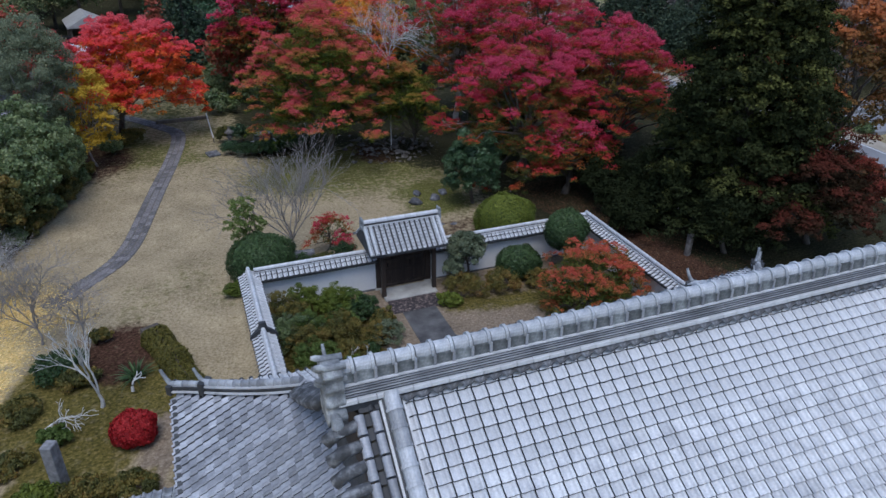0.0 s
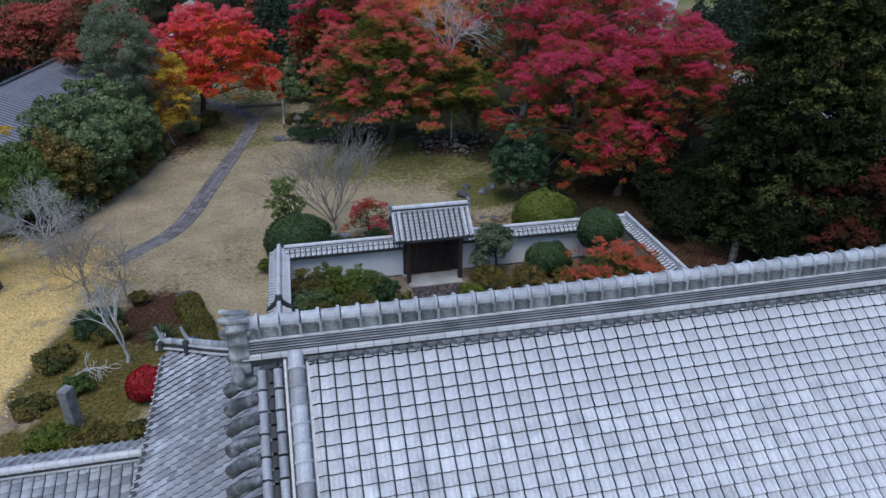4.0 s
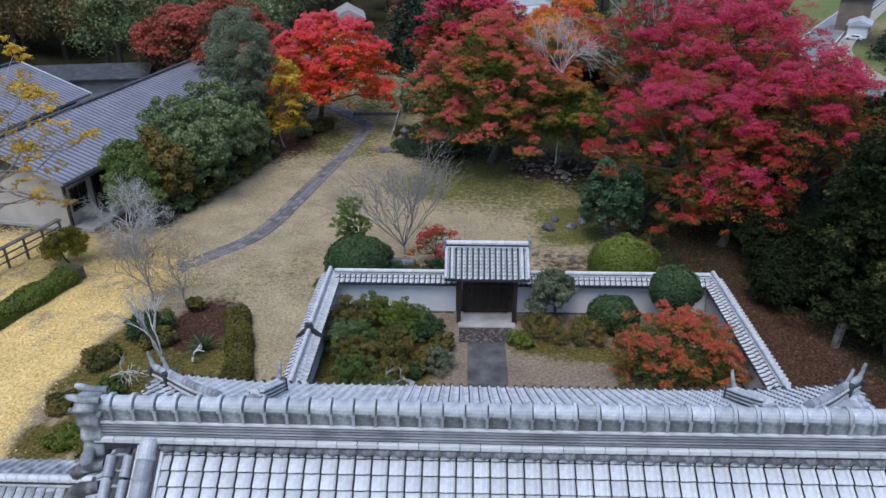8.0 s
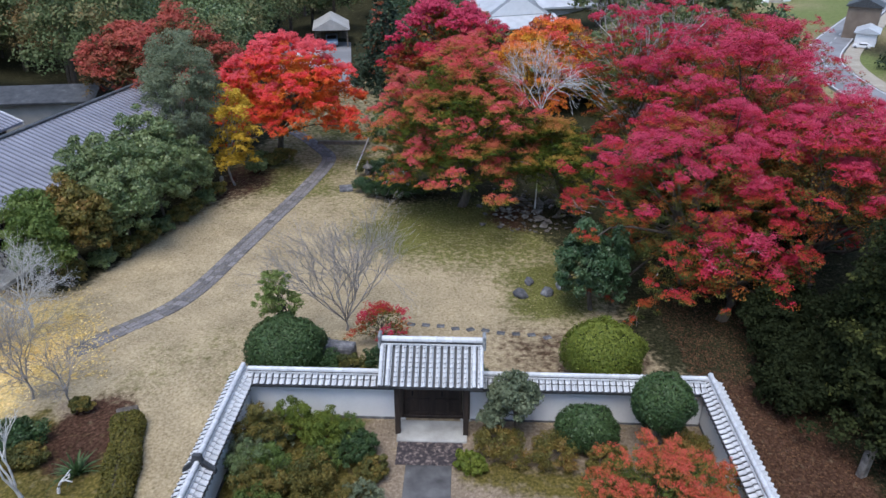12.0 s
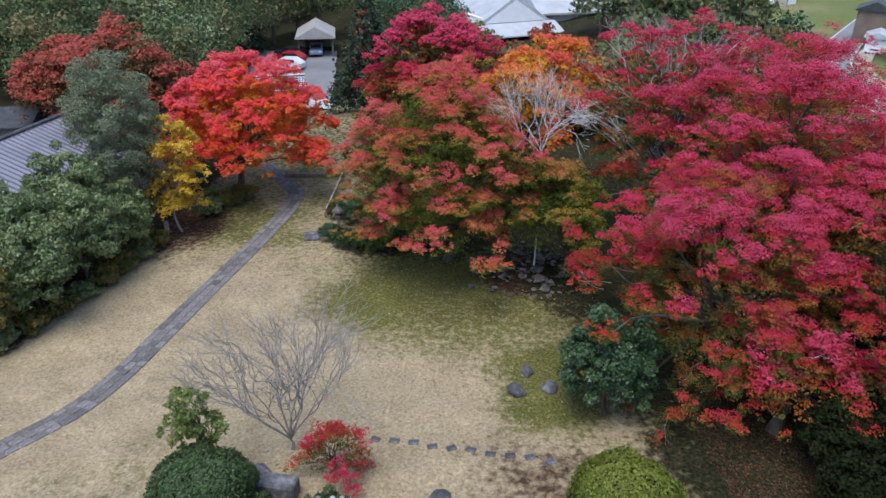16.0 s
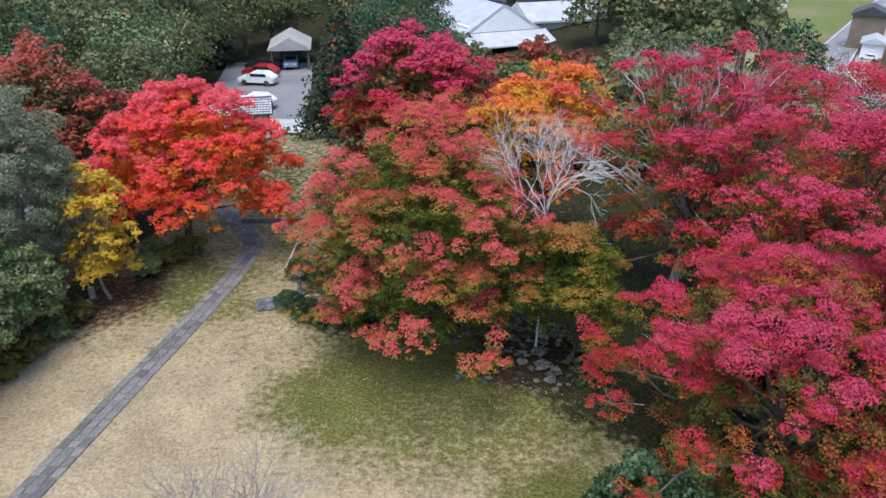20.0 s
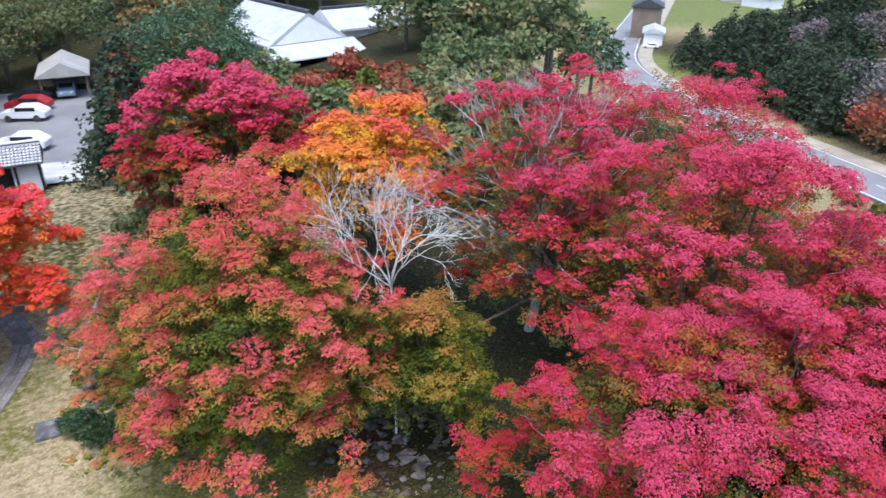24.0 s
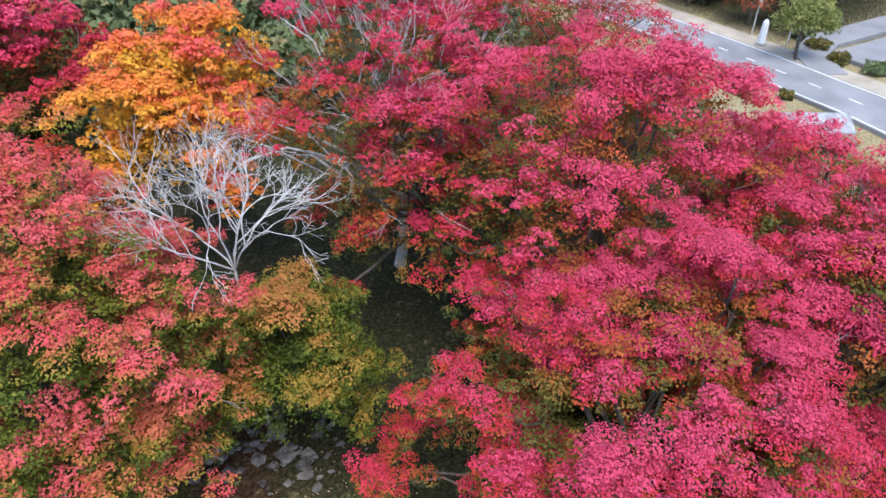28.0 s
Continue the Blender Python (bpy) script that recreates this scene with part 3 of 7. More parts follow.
def frames(O, ey, ex=(1.0, 0, 0)):
    ey = np.asarray(ey, float)
    ey = ey / np.linalg.norm(ey, axis=1)[:, None]
    ex = np.broadcast_to(np.asarray(ex, float), ey.shape)
    ez = np.cross(ex, ey)
    flip = np.where(ez[:, 2] < 0, -1.0, 1.0)[:, None]
    ex, ez = ex * flip, ez * flip
    return np.asarray(O, float), ex, ey, ez


def lay_tiles(O, ex, ey, ez, tile, parent, first, joined_mat):
    """Lays tiles as pieces of their own (those flagged in first) and the rest as one field."""
    V, F, me = tile
    for o, a, b, c in zip(O[first], ex[first], ey[first], ez[first]):
        put("roof_tile", me, parent, Matrix(((a[0], b[0], c[0], o[0]), (a[1], b[1], c[1], o[1]), (a[2], b[2], c[2], o[2]), (0, 0, 0, 1))))
    r = ~first
    if r.any():
        W = O[r][:, None] + V[None, :, 0:1] * ex[r][:, None] + V[None, :, 1:2] * ey[r][:, None] + V[None, :, 2:3] * ez[r][:, None]
        G = F[None] + (np.arange(r.sum()) * len(V))[:, None, None]
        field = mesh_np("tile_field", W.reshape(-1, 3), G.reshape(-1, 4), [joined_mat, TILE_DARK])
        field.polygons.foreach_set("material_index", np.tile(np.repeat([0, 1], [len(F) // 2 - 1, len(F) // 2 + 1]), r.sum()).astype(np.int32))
        tagged(put("tile_field", field, parent), kind="stuff")


def resample(path, step):
    P = np.asarray(path, float)
    s = np.r_[0, np.cumsum(np.linalg.norm(np.diff(P, axis=0), axis=1))]
    q = np.linspace(0, s[-1], max(2, int(round(s[-1] / step)) + 1))
    return np.stack([np.interp(q, s, P[:, k]) for k in range(3)], 1)


def sweep(path, prof):
    """A closed profile (sideways, up) carried along a path; ends closed with quads."""
    P = np.asarray(path, float)
    T = np.gradient(P, axis=0)
    T /= np.linalg.norm(T, axis=1)[:, None]
    S = np.cross(T, [0, 0, 1.0])
    S /= np.linalg.norm(S, axis=1)[:, None]
    U = np.cross(S, T)
    A = np.asarray(prof, float)
    n, k = len(P), len(A)
    V = (P[:, None] + A[None, :, 0:1] * S[:, None] + A[None, :, 1:2] * U[:, None]).reshape(-1, 3)
    i, j = np.meshgrid(np.arange(n - 1), np.arange(k), indexing="ij")
    jn = (j + 1) % k
    F = np.stack([i * k + j, i * k + jn, (i + 1) * k + jn, (i + 1) * k + j], -1).reshape(-1, 4)
    if k == 4:
        F = np.vstack([F, [[3, 2, 1, 0]], [[(n - 1) * k + q for q in range(4)]]])
    return V, F


def strip(w, z0, z1):
    return [(-w / 2, z0), (w / 2, z0), (w / 2, z1), (-w / 2, z1)]


def cap_mesh(name, r, length, material, skirt=0.0, collar=1.12, base=0.0):
    """A half-round cover tile along x with a raised collar at one end and straight skirts below."""
    bm = bmesh.new()

    def prof(k):
        arc = [(r * k * math.cos(t), base + r * k * math.sin(t)) for t in np.linspace(0, math.pi, 9)]
        return [(r * k, base - skirt)] + arc + [(-r * k, base - skirt)]
    prism(prof(1.0), 0.0, length - 0.045, bm)
    prism(prof(collar), length - 0.05, length, bm)
    me = bpy.data.meshes.new(name)
    bm.to_mesh(me)
    bm.free()
    me.materials.append(material)
    return me


def along(p, q):
    """A pose at p with x towards q and z up."""
    x = (Vector(q) - Vector(p)).normalized()
    y = Vector((0, 0, 1)).cross(x).normalized()
    z = x.cross(y)
    return Matrix(((x.x, y.x, z.x, p[0]), (x.y, y.y, z.y, p[1]), (x.z, y.z, z.z, p[2]), (0, 0, 0, 1)))


def horn(parent, p, direction, size, material, name="ridge_horn"):
    """An upswept end tile."""
    d = Vector(direction).normalized()
    pts = [Vector(p) + d * size * k + Vector((0, 0, 1)) * size * (0.15 * k + 0.75 * k * k) for k in np.linspace(-0.35, 1, 7)]
    v, f = tube([tuple(q) for q in pts], size * np.array([0.24, 0.24, 0.22, 0.2, 0.17, 0.15, 0.13]), 8)
    end = len(v)
    v = np.vstack([v, [pts[-1] + (pts[-1] - pts[-2]) * 0.15]])
    ring = np.arange(end - 8, end)
    f = np.vstack([f, np.stack([ring, np.roll(ring, -1), np.full(8, end), np.full(8, end)], 1)[:0]])
    return put(name, mesh_np(name, v, f, material, flat=False), parent)


def lay_ridge(parent, path, courses, cap_r, step, course_mat, cap_mat, width=0.4, ch=0.05, skirt=0.03):
    """Layered flat courses under a line of cover tiles."""
    P = resample(path, step)
    for k in range(courses):
        w = width - 0.025 * k if k % 2 == 0 else width - 0.06 - 0.025 * k
        put("ridge_course", mesh_np("ridge_course", *sweep(P, strip(w, k * ch, (k + 1) * ch - 0.004)), course_mat if k else TILE), parent)
    me = cap_mesh("cover_tile", cap_r, step * 1.03, cap_mat, skirt, base=courses * ch + skirt)
    for a, b in zip(P, P[1:]):
        put("cover_tile", me, parent, along(a, b))


# main hall: hip-and-gable roof
XC, RY, HX, HD, RZ = 7.96, 8.75, 9.42, 7.25, 8.78


def fall(u):
    return RZ - 0.6586 * u - 0.22 * np.sin(np.pi * np.clip(u, 0, HD) / HD)


def roof_z(x, y):
    u, v = np.abs(np.asarray(y, float) - RY), np.abs(np.asarray(x, float) - XC)
    z = np.minimum(fall(u), np.where(v > 6.1, fall(HD - (HX - v)), 99))
    return z + 0.24 * smooth(4.5, HX, v) ** 2 * smooth(3.6, HD, u)


hall = thing("temple_hall", "large temple hall with silver-grey tiled hip-and-gable roof", "temple", m=None)
dx, dy = np.linspace(XC - HX, XC + HX, 96), np.linspace(RY - HD, RY + HD, 73)
DX, DY = np.meshgrid(dx, dy, indexing="ij")
DZ = roof_z(DX, DY)
top = np.stack([DX, DY, DZ - 0.05], -1).reshape(-1, 3)
low = np.stack([DX, DY, DZ - 0.24], -1).reshape(-1, 3)
a, b = DX.shape
ii, jj = np.meshgrid(np.arange(a - 1), np.arange(b - 1), indexing="ij")
q = np.stack([ii * b + jj, (ii + 1) * b + jj, (ii + 1) * b + jj + 1, ii * b + jj + 1], -1).reshape(-1, 4)
rim = np.r_[np.arange(b), np.arange(1, a) * b + b - 1, (a - 1) * b + np.arange(b - 2, -1, -1), np.arange(a - 2, 0, -1) * b]
rq = np.stack([rim, np.roll(rim, -1), np.roll(rim, -1) + a * b, rim + a * b], 1)
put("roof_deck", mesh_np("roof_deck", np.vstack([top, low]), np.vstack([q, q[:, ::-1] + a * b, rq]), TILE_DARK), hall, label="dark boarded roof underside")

TW, TL = 0.248, 0.209
hall_tile = tile_mesh("roof_tile", TW, TL + 0.006, 0.052, TILE, 0.042, 0.885)
old_tile = tile_mesh("side_roof_tile", TW, TL + 0.004, 0.06, TILE_OLD, 0.03, 0.95)
verge_plain = tile_mesh("verge_flat_tile", 0.25, TL - 0.014, 0.03, TILE_DARK)
us = np.cumsum(np.r_[0.12, np.full(60, TL * 0.862)])
us = us[us < HD - 0.12]
for side in (-1, 1):
    O, E = [], []
    for u in us:
        lim = 5.58 if u < 4.25 else 2.12 + u
        n = int(lim / TW)
        xs = XC + (np.arange(-n, n + 1)) * TW
        xs = xs[np.abs(xs - XC) < lim]
        y0, y1 = RY + side * u, RY + side * (u + TL * 0.862)
        z0, z1 = roof_z(xs, np.full(len(xs), y0)), roof_z(xs, np.full(len(xs), y1))
        O.append(np.stack([xs, np.full(len(xs), y0), z0], 1))
        E.append(np.stack([np.zeros(len(xs)), np.full(len(xs), y1 - y0), z1 - z0], 1))
    O, E = np.vstack(O), np.vstack(E)
    if side < 0:
        near = (O[:, 1] > RY - 1.75) & (np.abs(O[:, 0] - XC) < 5.45)
        near &= np.cumsum(near) <= 300
    else:
        near = np.zeros(len(O), bool)
    lay_tiles(*frames(O, E), hall_tile, hall, near, TILE_J)
    dark = [(XC + q * w, u) for q in (-1, 1) for w in (5.84, 6.1) for u in us[us < 4.25]]
    O = np.array([(x, RY + side * u, float(fall(u)) - 0.02) for x, u in dark])
    E = np.array([(0, side * TL * 0.862, float(fall(u + TL * 0.862) - fall(u))) for x, u in dark])
    lay_tiles(*frames(O, E), verge_plain, hall, np.ones(len(O), bool), TILE_DARK)
es = np.cumsum(np.r_[-0.36, np.full(32, TL * 0.862)])
es = es[es < 2.95]
for side in (-1, 1):
    O, E = [], []
    for e in es:
        v = 6.5 + e
        lim = HD - (HX - v) - 0.05
        n = int(lim / TW)
        ys = RY + np.arange(-n, n + 1) * TW
        x0, x1 = XC + side * v, XC + side * (v + TL * 0.862)
        z0, z1 = roof_z(np.full(len(ys), x0), ys), roof_z(np.full(len(ys), x1), ys)
        O.append(np.stack([np.full(len(ys), x0), ys, z0], 1))
        E.append(np.stack([np.full(len(ys), x1 - x0), np.zeros(len(ys)), z1 - z0], 1))
    O, E = np.vstack(O), np.vstack(E)
    near = np.zeros(len(O), bool)
    if side < 0:
        near = (O[:, 1] > 8.2) & (O[:, 1] < 14)
        near &= np.cumsum(near) <= 300
    lay_tiles(*frames(O, E, (0, 1.0, 0)), old_tile, hall, near, TILE_OLD_J)

# round eave-end tiles
bm = bmesh.new()
bmesh.ops.create_cone(bm, cap_ends=True, segments=10, radius1=0.062, radius2=0.062, depth=0.16)
eave_me = bpy.data.meshes.new("eave_tile")
bm.to_mesh(eave_me)
bm.free()
eave_me.materials.append(TILE_DARK)
for side in (-1, 1):
    for k in range(-36, 38):
        x = XC + k * TW - TW * 0.32
        y = RY + side * (HD + 0.02)
        put("eave_tile", eave_me, hall, pose(x, y, float(roof_z(x, y)) + 0.02, 90, 0, 0))
    for k in range(-28, 29):
        y = RY + k * TW - TW * 0.32
        x = XC + side * (HX + 0.02)
        put("eave_tile", eave_me, hall, pose(x, y, float(roof_z(x, y)) + 0.02, 0, 90, 0))

# main ridge
x0, x1, rb = 1.45, 2 * XC - 1.45, 8.66
line = [(x0, RY, rb), (XC, RY, rb - 0.03), (x1, RY, rb)]
P = resample(line, 0.3)
base_me = mesh_np("ridge_base_tile", *sweep([(0, 0, 0), (0.292, 0, 0)], strip(0.52, 0.09, 0.16)), TILE)
for a, b in zip(P, P[1:]):
    put("ridge_base_tile", base_me, hall, along(a, b))
# dark strip added as the shadow between base tiles and lipped tiles
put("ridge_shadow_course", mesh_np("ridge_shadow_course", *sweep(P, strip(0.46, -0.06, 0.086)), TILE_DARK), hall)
n_up = 0.165
for k in range(9):
    w, h, mm = (0.365, 0.036, TILE_DARK) if k % 2 == 0 else (0.42, 0.011, TILE_OLD)
    put("ridge_course", mesh_np("ridge_course", *sweep(P, strip(w - 0.006 * k, n_up, n_up + h - 0.002)), mm), hall)
    n_up += h
# wavy lipped tiles along the ridge's foot
wave = []
for s in (1, -1):
    t = np.linspace(0, 1, 9)
    lip = 0.055 * np.exp(-((t - 0.25) / 0.16) ** 2) - 0.035 * np.exp(-((t - 0.7) / 0.2) ** 2)
    rows = [(0.0, 0.0, 0.0), (0.07, -0.02, 1.0), (0.085, -0.045, 1.0), (0.01, -0.06, 0.6)]
    V = np.vstack([np.stack([(t - 0.5) * TW * 1.02, np.full(9, s * y), z + k * lip], 1) for y, z, k in rows])
    i = np.arange(8)
    F = np.vstack([np.stack([i + 9 * r, i + 9 * r + 1, i + 9 * r + 10, i + 9 * r + 9], 1) for r in range(3)])
    wave.append((s, mesh_np("lipped_tile", V, F[:, ::s], TILE_MOTTLED, flat=False)))
for k in range(-22, 23):
    for s, me in wave:
        put("lipped_tile", me, hall, pose(XC + k * TW, RY + s * 0.25, rb + 0.045))
STEP = 0.328
P = resample(line, STEP)
panel = mesh_np("ridge_panel", *sweep([(0, 0, 0), (STEP, 0, 0)], strip(0.28, n_up, n_up + 0.225)), mat("mossy_ridge_panel", [(0.3, (0.06, 0.068, 0.07)), (0.5, (0.16, 0.175, 0.18)), (0.7, (0.32, 0.335, 0.34))], scale=5.0, rough=0.8, fine=30, grain=0.4, rand=0.4))
ledge = mesh_np("ridge_ledge", *sweep([(0, 0, 0), (STEP, 0, 0)], strip(0.37, n_up - 0.002, n_up + 0.024)), TILE)
rib = mesh_np("ridge_rib", *sweep([(0, 0, 0), (0.045, 0, 0)], strip(0.33, n_up + 0.026, n_up + 0.225)), TILE_OLD)
cap = cap_mesh("ridge_cover_tile", 0.12, STEP - 0.03, mat("lichened_ridge_tile", [(0.3, (0.24, 0.255, 0.275)), (0.5, (0.44, 0.46, 0.485)), (0.7, (0.62, 0.635, 0.655))], scale=4.5, rough=0.6, fine=35, grain=0.4, rand=0.18, bump=0.3), 0.03, 1.32, base=n_up + 0.24)
for a, b in zip(P, P[1:]):
    m = along(a, b)
    put("ridge_panel", panel, hall, m)
    put("ridge_ledge", ledge, hall, m)
    put("ridge_rib", rib, hall, m @ pose(STEP - 0.05, 0, 0))
    put("ridge_cover_tile", cap, hall, m)


def ridge_ornament(side):
    """The demon-tile block at the end of the ridge, with curled cheeks and rolls."""
    x = XC + side * (XC - 1.42)
    bm = bmesh.new()
    prof = [(-0.26, 8.4), (0.26, 8.4), (0.31, 8.56), (0.22, 8.7), (0.28, 8.82), (0.2, 8.95), (0.27, 9.08), (0.2, 9.2), (0.27, 9.34), (0.14, 9.42), (0, 9.43), (-0.14, 9.42), (-0.27, 9.34), (-0.2, 9.2), (-0.27, 9.08), (-0.2, 8.95), (-0.28, 8.82), (-0.22, 8.7), (-0.31, 8.56)]
    prism([(RY + y, z) for y, z in prof], x - 0.17, x + 0.15, bm)
    bmesh.ops.bevel(bm, geom=list(bm.edges), offset=0.02, segments=1, affect='EDGES')
    part("ridge_ornament", bm, LICHEN, hall, "pale lichened ridge-end ornament")
    for dy, z, r in ((-0.13, 9.42, 0.07), (0.13, 9.42, 0.07), (-0.16, 9.2, 0.065), (0.16, 9.2, 0.065), (0.0, 9.3, 0.08), (0.0, 9.02, 0.075)):
        v, f = tube([(x - side * 0.2, RY + dy, z), (x + side * 0.1, RY + dy, z + 0.02), (x + side * 0.22, RY + dy, z + 0.06), (x + side * 0.28, RY + dy, z + 0.08)], [r * 0.8, r * 0.8, r * 0.75, r * 0.4], 10)
        put("ornament_roll", mesh_np("ornament_roll", v, f, LICHEN, flat=False), hall)
    for s in (-1, 1):
        t = np.linspace(0, 1.5 * np.pi, 10)
        rad = 0.23 * (1 - t / 7)
        pts = np.stack([np.full(10, x + side * 0.05), RY + s * (0.3 + rad * np.cos(t) * 0.8), 8.42 + rad * np.sin(t)], 1)
        v, f = tube(pts, np.linspace(0.11, 0.045, 10), 8)
        put("ornament_curl", mesh_np("ornament_curl", v, f, LICHEN, flat=False), hall)


for side in (-1, 1):
    ridge_ornament(side)
    for s in (-1, 1):
        # descending ridge beside the verge
        xk = XC + side * (XC - 2.28)
        uu = np.linspace(0.14, 6.05, 14)
        path = [(xk, RY + s * u, float(roof_z(xk, RY + s * u)) + 0.02) for u in uu]
        lay_ridge(hall, path, 2, 0.125, 0.3, TILE_DARK, TILE_MID, 0.4, 0.05)
        low = [p for p in path if abs(p[1] - RY) > 4.2]
        for k in range(5):
            put("ridge_course", mesh_np("ridge_course", *sweep(low, strip(0.36 - 0.02 * (k % 2), 0.1 + 0.045 * k, 0.14 + 0.045 * k)), TILE_DARK if k % 2 else TILE), hall)
        lay_ridge(hall, [(p[0], p[1], p[2] + 0.22) for p in low], 1, 0.1, 0.26, TILE_DARK, TILE, 0.3, 0.05)
        e = low[-1]
        part("ridge_end_tile", box(e[0] - 0.2, e[1] - 0.06 + s * 0.03, e[2] - 0.06, e[0] + 0.2, e[1] + 0.06 + s * 0.03, e[2] + 0.44, 0.04), TILE_DARK, hall)
        horn(hall, (e[0], e[1], e[2] + 0.42), (0, s, 0.1), 0.3, LICHEN)
        # verge: side-laid round tiles and two rolls
        for u in np.arange(0.45, 4.4, 0.25):
            y = RY + s * u
            z = float(fall(u)) + 0.05
            v, f = tube([(XC + side * (XC - 1.14), y, z - 0.2), (XC + side * (XC - 1.16), y, z - 0.18), (XC + side * (XC - 1.36), y, z - 0.05), (XC + side * (XC - 1.66), y, z + 0.01)], [0.04, 0.11, 0.11, 0.09], 9)
            put("verge_tile", mesh_np("verge_tile", v, f, TILE_MOTTLED, flat=False), hall)
        for off, r in ((1.72, 0.075), (1.98, 0.07)):
            uu = np.arange(0.35, 4.5, 0.28)
            pts = [(XC + side * (XC - off), RY + s * u, float(fall(u)) + 0.07) for u in uu]
            me = cap_mesh("verge_roll", r, 0.31, TILE_OLD, 0.05, 1.08)
            for p, q in zip(pts, pts[1:]):
                put("verge_roll", me, hall, along(p, q))
        # hip ridge to the upturned corner
        kk = np.linspace(0, 1, 12)
        hx, hy = XC + side * (6.5 + (HX + 0.05 - 6.5) * kk), RY + s * (4.3 + (HD + 0.05 - 4.3) * kk)
        path = [(x, y, float(roof_z(x, y)) + 0.02 + 0.06 * k ** 3) for x, y, k in zip(hx, hy, kk)]
        lay_ridge(hall, path, 3, 0.085, 0.27, TILE_DARK, TILE_MID, 0.3, 0.05)
        cut = [p for p, k in zip(path, kk) if k < 0.74]
        lay_ridge(hall, [(p[0], p[1], p[2] + 0.16) for p in cut], 1, 0.09, 0.27, TILE_DARK, TILE_MID, 0.26, 0.05)
        for e, zz, sz in ((path[-1], 0.16, 0.34), (cut[-1], 0.26, 0.3)):
            dd = (side * 0.7, s * 0.7, 0.25)
            horn(hall, (e[0], e[1], e[2] + zz), dd, sz, LICHEN)
            v, f = sweep([(e[0] - 0.06 * side, e[1] - 0.06 * s, e[2] - 0.04), (e[0] + 0.05 * side, e[1] + 0.05 * s, e[2] - 0.04)], strip(0.36, 0, zz + 0.1))
            put("ridge_end_tile", mesh_np("ridge_end_tile", v, f, TILE_DARK), hall)
    # gable wall under the verge
    x = XC + side * (XC - 1.9)
    bm = prism([(RY - 4.1, 5.7), (RY + 4.1, 5.7), (RY, 8.3)], x - 0.1, x + 0.1)
    part("gable_wall", bm, DARKWOOD, hall, "dark boarded gable")
part("hall_wall", box(0.4, 3.1, 0.3, 15.5, 14.6, 4.6), PLASTER, hall, "white plastered hall walls")
part("stone_base", box(-0.4, 2.4, -0.2, 16.3, 15.3, 0.34, 0.05), CONCRETE, hall)
for x in np.arange(0.4, 15.6, 2.15):
    for y in (3.05, 14.65):
        part("post", box(x - 0.11, y - 0.11, 0.34, x + 0.11, y + 0.11, 4.5, 0.02), DARKWOOD, hall)


def gabled_roof(parent, L, half, z_eave, z_ridge, tile, jmat, tw, tl, cap_r=0.08, courses=2, split=300, overhang=0.0):
    """Tiles on both slopes of a straight roof along x from 0 to L, with its ridge."""
    run = math.hypot(half, z_ridge - z_eave)
    rows = max(1, int(round(run / tl)))
    step = run / rows
    d = np.array([0, half / run, (z_eave - z_ridge) / run])
    cols = int(L / tw)
    used = 0
    for s in (-1, 1):
        O, E = [], []
        for r in range(rows):
            xs = (np.arange(cols) + 0.5) * L / cols
            p = np.array([0, 0, z_ridge]) + d * step * r
            O.append(np.stack([xs, np.full(cols, s * p[1]), np.full(cols, p[2])], 1))
            E.append(np.tile([0, s * d[1], d[2]], (cols, 1)))
        O, E = np.vstack(O), np.vstack(E)
        near = np.arange(len(O)) + used < split
        used += len(O)
        lay_tiles(*frames(O, E), tile, parent, near, jmat)
    bm = prism([(-half, z_eave - 0.1), (half, z_eave - 0.1), (half, z_eave - 0.01), (0, z_ridge - 0.012), (-half, z_eave - 0.01)], 0, L)
    part("roof_deck", bm, TILE_DARK, parent)
    lay_ridge(parent, [(0, 0, z_ridge + 0.01), (L, 0, z_ridge + 0.01)], courses, cap_r, 0.27, TILE_DARK, TILE, cap_r * 2.6, 0.045)


# corridor roof beside the hall
corridor = thing("corridor_wing", "low corridor with weathered grey tiled roof", "building", m=pose(-11.5, 13.35, 0, 0, 0, 0))
gabled_roof(corridor, 10.6, 1.5, 2.15, 2.85, tile_mesh("corridor_tile", TW, TL + 0.006, 0.055, TILE_MID, 0.026, 0.94), mat("blue_grey_tile_field", [(0.25, (0.2, 0.21, 0.23)), (0.5, (0.36, 0.375, 0.4)), (0.75, (0.5, 0.515, 0.54))], scale=2.6, rough=0.5, fine=26, grain=0.35, island=0.35, bump=0.2), TW, TL, 0.1, 3)
part("corridor_wall", box(0.2, -1.0, -0.1, 10.4, 1.0, 2.12), PLASTER, corridor)

# garden wall, three runs
wall_tile = tile_mesh("wall_tile", 0.215, 0.225, 0.06, TILE, 0.045, 0.8)


